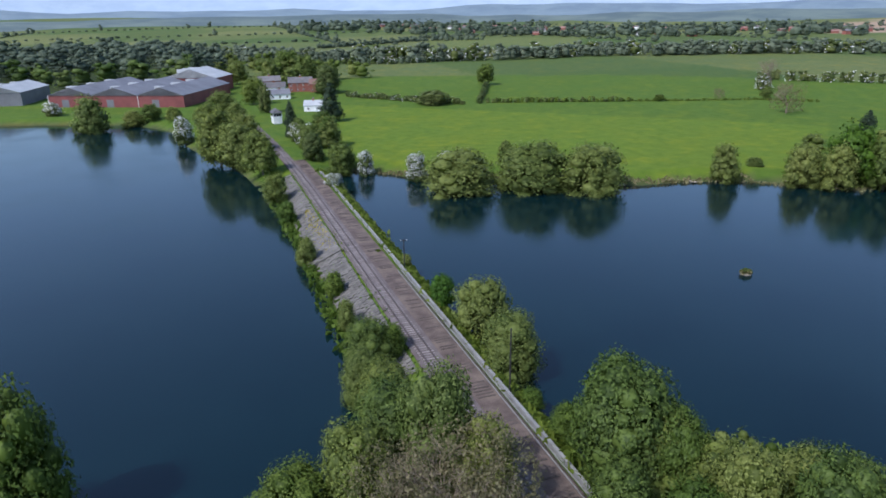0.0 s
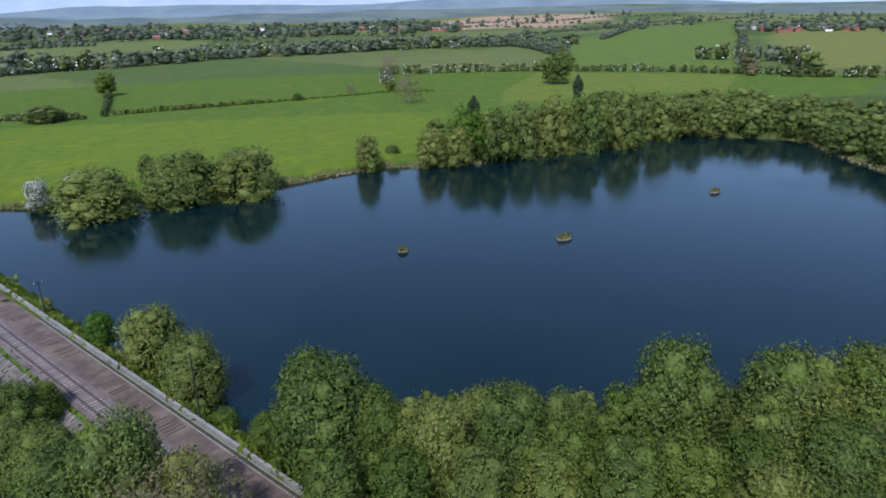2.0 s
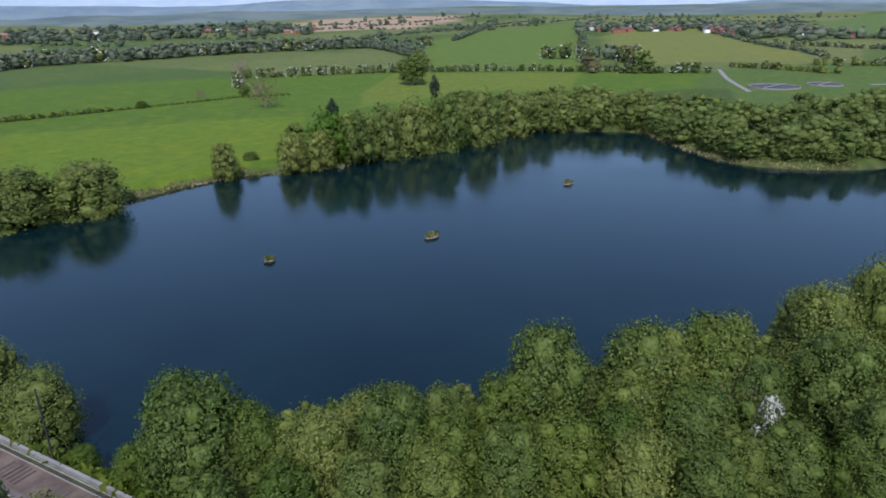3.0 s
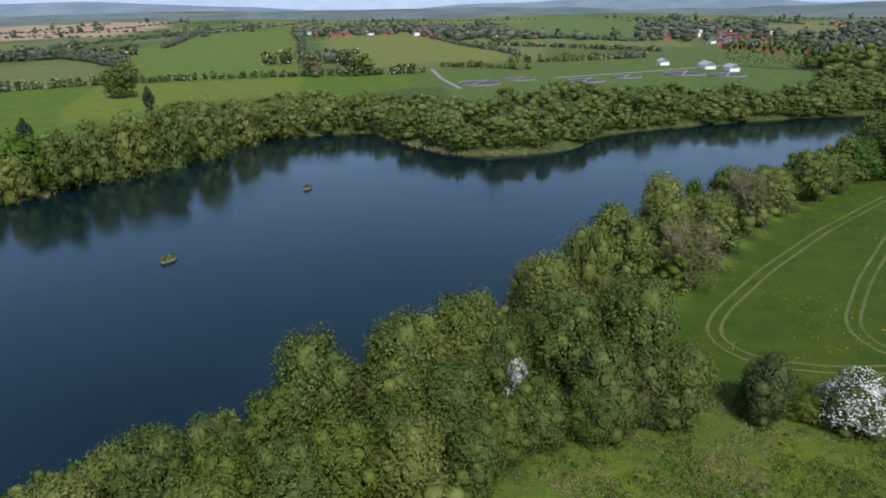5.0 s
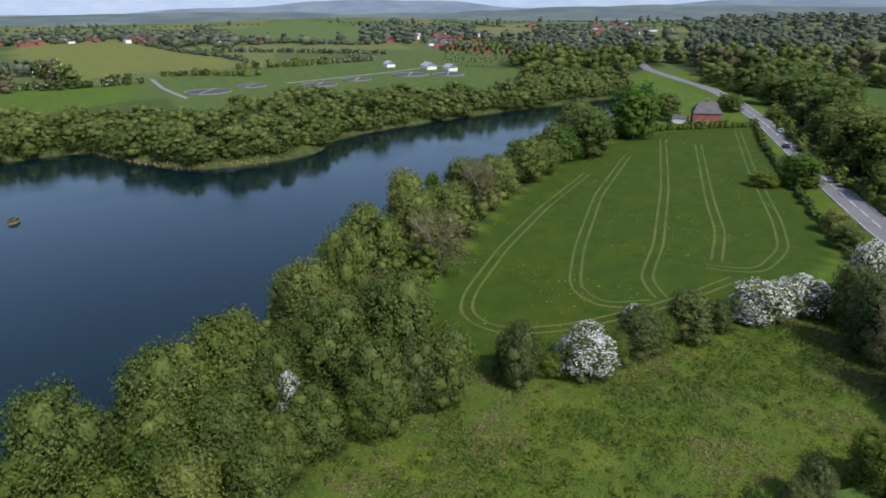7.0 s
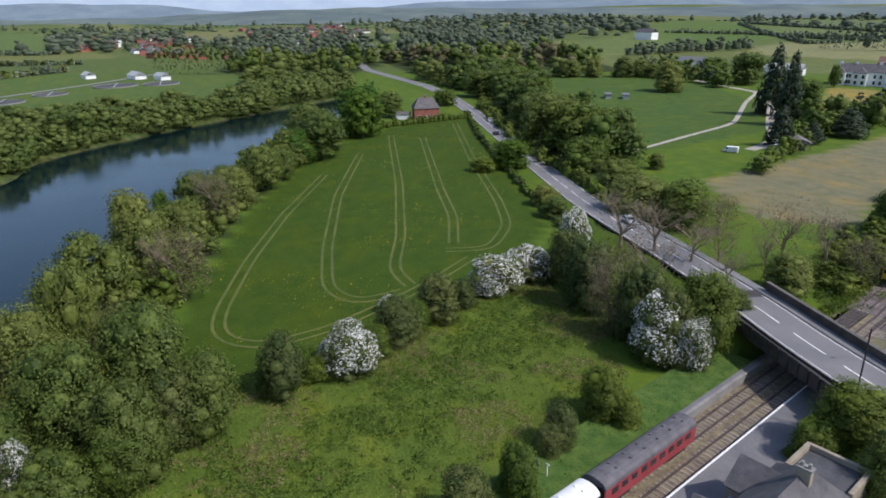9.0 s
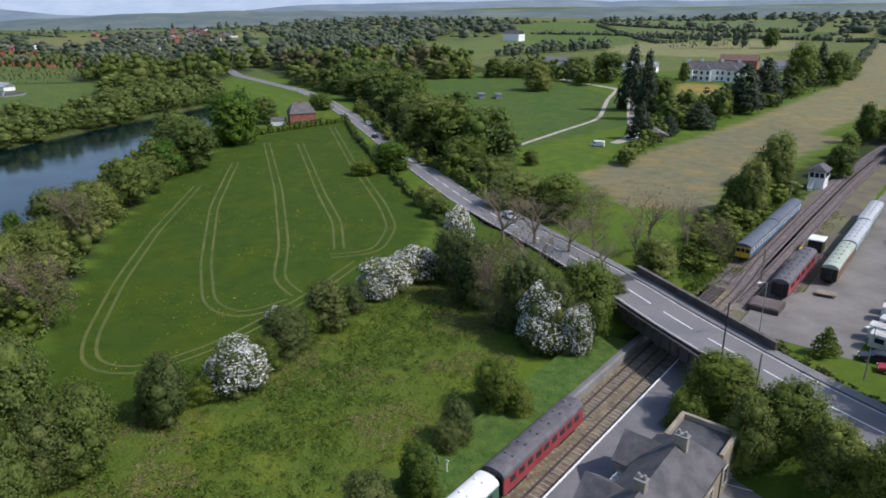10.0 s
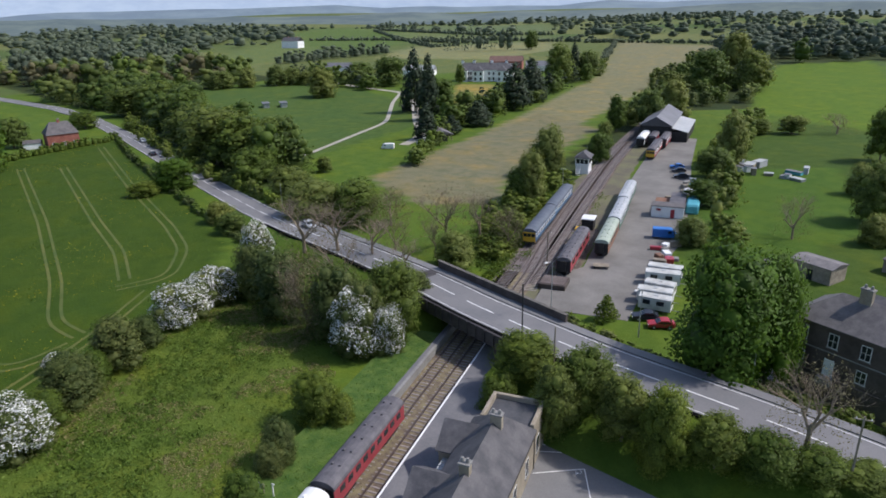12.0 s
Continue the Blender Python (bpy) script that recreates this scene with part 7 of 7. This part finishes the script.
for x_, y_ in ((307, -205), (301, -212)):
    t = thing("shelter", "low grey field shelter in the park", "shelter", "field shelters", at=(x_, y_, hz(x_, y_)), turn=-0.5)
    part("wall", cube(-4, 4, -1.5, 1.5, 0, 2.2), GALV, t)
    part("roof", cube(-4.3, 4.3, -1.9, 1.9, 2.2, 2.4), SHEETING, t)
t = thing("shelter", "small dark shed beside the park path", "shelter", "field shelters", at=(233, -236, -0.8), turn=-0.5)
part("wall", cube(-2.5, 2.5, -1.8, 1.8, 0, 2.6), BLACK, t)
part("roof", gable_roof(bmesh.new(), -2.5, 2.5, -1.8, 1.8, 2.6, .8, .3), TILE_GREY, t)

# brick house by the far end of the field
brick_house = house(284, -95, 1.39, 11, 9, 5.0, BRICK, TILE_GREY, "red brick house with a steep slate roof and white extension", rise=4.2, hip=2.5, detail=2)
ext = thing("extension", "white painted garage beside the brick house", "garage", at=(287, -85.5, -0.8), turn=1.15)
part("wall", cube(-3, 3, -2.5, 2.5, 0, 2.6), WHITE, ext)
part("roof", gable_roof(bmesh.new(), -3, 3, -2.5, 2.5, 2.6, 1.0, .2), TILE_GREY, ext)


def warehouse(x, y, turn, w, d, h, spans, wall, roof, label):
    top = thing("warehouse", label, "warehouse", "warehouses", at=(x, y, -0.9), turn=turn)
    sw = w / spans
    part("wall", cube(-w / 2, w / 2, -d / 2, d / 2, 0, h), wall, top)
    for k in range(spans):
        x0 = -w / 2 + k * sw
        bm = gable_roof(bmesh.new(), -d / 2, d / 2, -sw / 2, sw / 2, h, sw * .16, .3)
        bmesh.ops.rotate(bm, cent=(0, 0, 0), matrix=Matrix.Rotation(math.pi / 2, 3, "Z"), verts=bm.verts)
        bmesh.ops.translate(bm, vec=(x0 + sw / 2, 0, 0), verts=bm.verts)
        part("roof", bm, roof[k % len(roof)], top)
        b = bmesh.new()
        for yy in (-d / 2, d / 2 - .3):
            v = [b.verts.new(q) for q in ((x0, yy, h), (x0 + sw, yy, h), (x0 + sw / 2, yy, h + sw * .16), (x0, yy + .3, h), (x0 + sw, yy + .3, h), (x0 + sw / 2, yy + .3, h + sw * .16))]
            for f in ((0, 1, 2), (3, 5, 4), (0, 2, 5, 3), (1, 4, 5, 2)):
                b.faces.new([v[i] for i in f])
        part("gable", b, wall, top)
        for q in range(3):
            part("rooflight", cube(x0 + sw * .2, x0 + sw * .4, -d * .35 + q * d * .3, -d * .3 + q * d * .3, h + sw * .07, h + sw * .15), PALE_SHEET, top)
        part("door", cube(x0 + sw * .3, x0 + sw * .3 + 4, -d / 2 - .08, -d / 2 + .02, 0, 4.2), SHEETING, top)
        part("downpipe", cube(x0 - .12, x0 + .12, -d / 2 - .2, -d / 2, 0, h), WHITE, top)


warehouse(-176, 398, -0.1, 78, 62, 6.4, 3, RED_SHEET, (SHEETING,), "long red clad warehouse with grey pitched roofs")
warehouse(-160, 446, -0.1, 34, 26, 9, 1, RED_SHEET, (PALE_SHEET,), "pale roofed warehouse behind")
warehouse(-262, 395, 0.15, 44, 40, 7.5, 2, SHEETING, (PALE_SHEET,), "grey warehouse with pale sheeted roofs")
for x_, y_, w, d, h, wl, rf, lab in ((-104, 415, 14, 9, 5, RENDERED, TILE_GREY, "white house by the railway"), (-92, 436, 15, 10, 5.5, BRICK, TILE_GREY, "brick house with gables"), (-78, 432, 14, 9, 5, BRICK, TILE_RED, "red brick house with clay tiles"),
                                     (-97, 398, 12, 8, 3, RENDERED, SHEETING, "bungalow with a pale grey roof"), (-67, 345, 9, 7, 3, RENDERED, PALE_SHEET, "small white garden building"), (-116, 452, 14, 9, 5, BRICK, TILE_GREY, "brick house beside the line")):
    house(x_, y_, rng.uniform(0, .4), w, d, h, wl, rf, lab, "village houses")


def estate(poly, n, seed, label_by, wmin=9, wmax=14, turn0=0.0):
    g = random.Random(seed)
    p = np.array(poly, float)
    lo, hi = p.min(0), p.max(0)
    made = 0
    while made < n:
        x, y = g.uniform(lo[0], hi[0]), g.uniform(lo[1], hi[1])
        at = np.array([x]), np.array([y])
        if not inside(*at, poly)[0] or any(inside(*at, f)[0] for f, _ in OPEN_FIELDS):
            continue
        wl, rf, lab = g.choice(label_by)
        house(x, y, turn0 + g.uniform(-.5, .5), g.uniform(wmin, wmax), g.uniform(8, 10), g.choice((3.2, 5.2, 5.4)), wl, rf, lab, "distant houses", detail=0, chim=1)
        made += 1


KINDS = ((BRICK, TILE_RED, "red brick house with clay tiles"), (BRICK, TILE_GREY, "brick house with a grey roof"), (RENDERED, TILE_GREY, "white rendered house with grey tiles"), (BRICK, TILE_RED, "red brick house on the ridge"))
estate([(50, 1300), (420, 1100), (700, 1100), (860, 1400), (300, 1700), (-250, 1950)], 80, 1, KINDS)
estate([(1000, 820), (1300, 650), (1350, 250), (1000, 250), (880, 500)], 100, 2, KINDS, turn0=.7)
estate([(700, 60), (900, 120), (1300, 200), (1400, -100), (1000, -150), (720, -40)], 90, 3, KINDS, turn0=.3)
estate([(600, -60), (680, -30), (700, -110), (620, -110)], 12, 4, KINDS)
estate([(900, -130), (1500, -100), (1600, -330), (1000, -300)], 80, 5, ((RENDERED, TILE_GREY, "pale terraced house in the valley"), KINDS[0], KINDS[1]), turn0=.2)
house(760, -560, .3, 26, 14, 9, RENDERED, SLATE, "big white house on the far slope", "distant houses", detail=0, chim=2)
house(341, 1310, .2, 18, 8, 4, RENDERED, PALE_SHEET, "white bungalow on the ridge", "distant houses", detail=0, chim=0)

# settling tanks
FILTER_BED = rough_mat("filter_bed", (0.045, 0.045, 0.048), (0.085, 0.082, 0.080), 0.3, 3, 0.9)
def tank(x, y, r, label):
    top = thing("settling_tank", label, "tank", "settling tanks", at=(x, y, hz(x, y) - .1))
    b = bmesh.new()
    n = 28
    ring = [[b.verts.new((math.cos(math.tau * k / n) * q, math.sin(math.tau * k / n) * q, z)) for k in range(n)] for q, z in ((r, 0), (r, .9), (r - .5, .9), (r - .5, .2))]
    for a, c in zip(ring, ring[1:]):
        for k in range(n):
            b.faces.new((a[k], a[(k + 1) % n], c[(k + 1) % n], c[k]))
    part("wall", b, CONCRETE, top)
    b = bmesh.new()
    b.faces.new([b.verts.new((math.cos(math.tau * k / n) * (r - .45), math.sin(math.tau * k / n) * (r - .45), .5)) for k in range(n)])
    part("bed", b, FILTER_BED, top, "dark wet filter bed")
    part("bridge", cube(-r, r, -.4, .4, .95, 1.15), GALV, top)


for x_, y_, r_ in ((404, 164, 14), (436, 148, 10), (382, 106, 9), (441, 104, 12), (500, 50, 14), (500, 22, 12), (470, 84, 10)):
    tank(x_, y_, r_, "round concrete settling tank with dark water")
for x_, y_, w, d in ((552, 40, 17, 8), (535, 22, 14, 7), (575, 75, 12, 7)):
    house(x_, y_, .4, w, d, 2.8, RENDERED, PALE_SHEET, "low white works building", "works buildings", detail=0, chim=0)
strip("works_road", dense([(481, 236), (430, 205), (375, 165)], 6), 1.5, CONCRETE, "pale concrete works road", "road", drape=True, lift=0.15)
strip("works_road", dense([(455, 130), (520, 70), (600, 20)], 6), 2.5, CONCRETE, "broad pale apron between the tanks", "road", drape=True, lift=0.15)

# ---- posts, lamps, signs ----


def lamp_post(x, y, z, turn, h=7.8):
    top = thing("street_lamp", "grey steel street lamp with a curved arm", "street lamp", "street lamps", at=(x, y, z), turn=turn)
    b = bmesh.new()
    tube(b, (0, 0, -0.3), (0, 0, 1.3), .1, .09, 8)
    tube(b, (0, 0, 1.3), (0, 0, h - .4), .07, .05, 8)
    part("pole", b, GALV, top)
    b = bmesh.new()
    tube(b, (0, 0, h - .4), (.3, 0, h - .05), .045, .04, 6)
    tube(b, (.3, 0, h - .05), (1.2, 0, h + .1), .04, .04, 6)
    part("arm", b, GALV, top)
    part("lantern", cube(1.1, 1.75, -.14, .14, h + .04, h + .18, bevel=.04), WHITE, top)


def pole(x, y, z, h, label, bars=0, mat=TIMBER, r=.12):
    top = thing("pole", label, "pole", "poles", at=(x, y, z), turn=LINE_TURN)
    part("shaft", tube(bmesh.new(), (0, 0, -.4), (0, 0, h), r, r * .75, 8), mat, top)
    for k in range(bars):
        part("crossarm", cube(-.8, .8, -.05, .05, h - .4 - k * .4, h - .3 - k * .4), mat, top)
        for x0 in (-.6, .6):
            part("insulator", tube(bmesh.new(), (x0, 0, h - .3 - k * .4), (x0, 0, h - .15 - k * .4), .05, .04, 6), WHITE, top)


lamp_post(19.0, -77.6, 5.1, 1.35)
lamp_post(47.5, -76.8, 5.1, 1.45, 8.0)
lamp_post(34.2, -78.0, 5.0, 1.4, 7.0)
pole(44.2, -64.6, 4.9, 9.6, "tall dark pole beside the road", 0, BLACK, .11)
pole(38.6, -63.6, 4.6, 6.0, "dark wooden pole behind the hedge", 0, TIMBER)
pole(5.6, -62.6, 3.5, 9.0, "dark wooden telegraph pole in the hedge", 1, TIMBER)
pole(64.9, -102.9, 0, 7.0, "old timber signal post in the yard", 1, TIMBER, .16)
q = on_line(123.8, 5.2, -.4)
pole(q.x, q.y, q.z, 9.5, "dark telegraph pole on the causeway", 0, BLACK, .13)
q = on_line(172, 5.2, -.4)
pole(q.x, q.y, q.z, 6.2, "short dark pole pair on the causeway", 1, BLACK, .12)
q = on_line(-125, 8.2, 0)
pole(q.x, q.y, q.z, 5.0, "slim railway signal post", 1, GALV, .08)
pole(135.5, -92.0, 1.4, 6.5, "thin road sign post", 0, GALV, .06)


def marker(s, o, h, label, panel=False):
    p = on_line(s, o, 0.55)
    top = thing("sign_post", label, "sign", "railway signs", at=p, turn=LINE_TURN)
    part("post", cube(-.06, .06, -.06, .06, -.3, h), WHITE, top)
    part("arm", cube(-.28, .12, -.05, .05, h - .12, h), WHITE, top)
    if panel:
        part("second_post", cube(1.1, 1.2, -.05, .05, -.3, h * .8), TIMBER, top)
        part("panel", cube(1.15, 2.6, -.04, .04, .5, h * .8), GALV, top, "plain grey notice board")


marker(-4.8, 9.0, 1.6, "small white lineside marker post in the grass")
marker(9.4, 9.5, 1.6, "white marker post beside a grey notice board", True)

# floating islands
def island(x, y, r, label, seed):
    top = thing("floating_island", label, "island", "floating islands", at=(x, y, WATER_Z))
    g = np.random.default_rng(seed)
    b = bmesh.new()
    n = 14
    lo = [b.verts.new((math.cos(math.tau * k / n) * r * g.uniform(.8, 1.1), math.sin(math.tau * k / n) * r * .55 * g.uniform(.8, 1.1), -.2)) for k in range(n)]
    hi = [b.verts.new((v.co.x * .92, v.co.y * .92, .28 + g.uniform(-.05, .08))) for v in lo]
    b.faces.new(hi)
    for k in range(n):
        b.faces.new((lo[k], lo[(k + 1) % n], hi[(k + 1) % n], hi[k]))
    part("raft", b, TIMBER, top)
    m = 260
    a, q = g.uniform(0, math.tau, m), np.sqrt(g.uniform(0, 1, m))
    c = np.stack([np.cos(a) * q * r * .9, np.sin(a) * q * r * .5, .3 + g.uniform(0, .9, m) * (1 - q * .5)], 1)
    v, f = leaf_cards(c, g.normal(0, 1, (m, 3)) * (1, 1, .4), .34, .3)
    link_mesh("plants", raw("plants", v, f, REED), top, "straw and green water plants")
    v, f = leaf_cards(c[:120] + (0, 0, .15), g.normal(0, 1, (120, 3)), .32, .3)
    link_mesh("shoots", raw("shoots", v, f, LEAF["scrub"]), top)


island(60.5, 124.2, 1.3, "small floating reed island with a leaning shrub", 1)
island(95.8, 111.6, 2.1, "long floating reed island", 2)
island(157, 119.4, 1.9, "low floating reed island far out on the lake", 3)

# fishing stages and fallen trunk on the north shore
for x_, y_ in ((19.5, 202.0), (53.5, 196.0), (76, 198.5)):
    t = thing("fishing_stage", "small timber fishing stage at the water's edge", "jetty", "fishing stages", at=(x_, y_, WATER_Z))
    part("deck", cube(-.9, .9, -1.4, 1.4, .3, .42), TIMBER, t)
    for a in (-.8, .8):
        for b_ in (-1.2, 1.2):
            part("post", cube(a - .08, a + .08, b_ - .08, b_ + .08, -1, .5), TIMBER, t)
log = thing("fallen_trunk", "pale fallen tree trunk with bare limbs on the shore", "log", at=(106, 193, -3.0))
b = bmesh.new()
tube(b, (-4, 1, .5), (3, -1, .3), .35, .2, 8)
tube(b, (1, -.4, .4), (4, 1.5, 1.6), .15, .05, 6)
tube(b, (-1, .2, .5), (0.5, 2.5, 2.2), .15, .05, 6)
tube(b, (2, -.7, .35), (5, -2.5, .6), .12, .04, 6)
part("trunk", b, TIMBER, log)

# meadow growth
def tufts(name, poly, n, size, mat, label, drape=0.1, clump=0.0, level=None):
    p = np.array(poly, float)
    c = RNG.uniform(p.min(0), p.max(0), (n * 3, 2))
    ok = inside(c[:, 0], c[:, 1], poly)
    if clump:
        w = np.sin(c[:, 0] / clump + 1.3) * np.sin(c[:, 1] / clump * 1.3 + .4) + 0.6 * np.sin(c[:, 0] / clump * 2.3 - c[:, 1] / clump * 1.9)
        ok &= w + RNG.normal(0, .25, len(c)) > 0.35
    c = c[ok][:n]
    z = lie(c[:, 0], c[:, 1]) if level is None else np.full(len(c), level)
    v, f = leaf_cards(np.c_[c, z + drape], np.tile((0.3, 0.2, 1.0), (len(c), 1)), size, 0.5)
    tagged(new(name, raw(name, v, f, mat)), label, "meadow plants", kind="stuff")


MEADOW = [(84, 5), (92, -12), (100, -40), (110, -62), (80, -56), (66, -50), (58, -30), (52, -12), (48, 20), (60, 24), (73, 14)]
DRY = leaf_mat("dry_grass", (0.22, 0.195, 0.085), (0.30, 0.265, 0.13), 0.3, 0.16, 0.9, 1.1)


def patches(c, seed):
    """Uneven patches, about a third of the ground, at two sizes."""
    g = np.random.default_rng(seed)
    w = np.zeros(len(c))
    for size, k in ((13, 1.0), (6, 0.8), (2.6, 0.5)):
        for _ in range(3):
            a, p = g.uniform(0, math.tau), g.uniform(0, math.tau)
            w += k * np.sin((c[:, 0] * math.cos(a) + c[:, 1] * math.sin(a)) * math.tau / (size * 2) + p)
    return w


def mounds(name, poly, n, leaves, mat, label, r, h, seed, least=0.6, size=0.12):
    """Low tangled growth: many small uneven mounds of leaves."""
    p = np.array(poly, float)
    c = RNG.uniform(p.min(0), p.max(0), (n * 6, 2))
    c = c[inside(c[:, 0], c[:, 1], poly)]
    c = c[patches(c, seed) > least][:n]
    k = np.repeat(np.arange(len(c)), leaves)
    d = RNG.normal(0, 1, (len(k), 3))
    d[:, 2] = np.abs(d[:, 2])
    d /= np.linalg.norm(d, axis=1)[:, None]
    rr, hh = (r * RNG.uniform(.5, 1.5, len(c)))[k], (h * RNG.uniform(.4, 1.6, len(c)))[k]
    z = lie(c[:, 0], c[:, 1])[k]
    q = RNG.uniform(.75, 1.1, len(k))
    cc = np.stack([c[k, 0] + d[:, 0] * rr * q, c[k, 1] + d[:, 1] * rr * q, z + d[:, 2] * hh * q], 1)
    v, f, nn = leaf_cards(cc, d, size, 0.6, 3, d + np.array((0, 0, 0.6)))
    tagged(new(name, soften(raw(name, v, f, mat), nn)), label, "meadow plants", kind="stuff")


BROWN_GRASS = leaf_mat("dead_bracken", (0.19, 0.135, 0.075), (0.28, 0.21, 0.13), 0.2, 0.16, 0.9, 1.1)
tufts("meadow_tussocks", MEADOW, 22000, 0.15, MEADOW_LEAF, "rough green tussocks in the meadow", 0.05)
mounds("meadow_brambles", MEADOW, 1700, 34, MEADOW_LEAF, "bright bramble and nettle patches in the meadow", 0.75, 0.5, 3, 0.2)
mounds("meadow_nettles", MEADOW, 350, 30, LEAF["oak"], "darker nettle clumps in the meadow", 0.6, 0.6, 8, 1.0)
mounds("dry_grass", MEADOW, 1700, 26, DRY, "patches of dead straw-coloured grass", 0.6, 0.28, 21, 0.9, 0.10)
mounds("dead_bracken", MEADOW, 420, 26, BROWN_GRASS, "brown patches of last year's bracken", 0.7, 0.3, 33, 2.0, 0.10)
BANK = [(69, -102), (69, -93), (80, -91), (89, -108), (91, -128), (106, -176), (94, -160)]
mounds("bank_brambles", BANK, 420, 40, LEAF["scrub"], "bramble and nettle mounds on the railway bank", 1.2, 1.0, 5, -0.6, 0.17)
GRASS_BANK = [tuple(on_line(s, o)[:2]) for s, o in ((-28, 7.0), (-28, 12.6), (38, 12.6), (38, 7.0))]
tufts("bank_grass", GRASS_BANK, 5000, 0.12, LEAF["bright"], "bright rough grass on the bank", 0.02, level=0.6)
TRACK_FIELD = [(267, -73), (275, -110), (149, -78), (127, -72), (101, -42), (92, -14), (84, 4), (104, 9), (132, 2), (167, -8), (212, -28), (250, -54)]
tufts("buttercups", TRACK_FIELD, 5000, 0.13, FLOWER, "yellow buttercups scattered through the field", 0.08, 11.0)
tufts("field_grass", TRACK_FIELD, 9000, 0.16, LEAF["bright"], "longer grass in the field", 0.04, 7.0)

small_pine = thing("small_conifer", "small yellow-green conifer behind the roadside hedge", "conifer", at=(44.5, -88.5, 0))
v, f, _ = crown_arrays("conifer", 1200, 0.5, 20)[0]
link_mesh("crown", raw("crown", v * (0.45, 0.45, 0.42), f, LEAF["scrub"]), small_pine)
part("trunk", tube(bmesh.new(), (0, 0, -.2), (0, 0, 3.2), .12, .04, 6), BARK, small_pine)
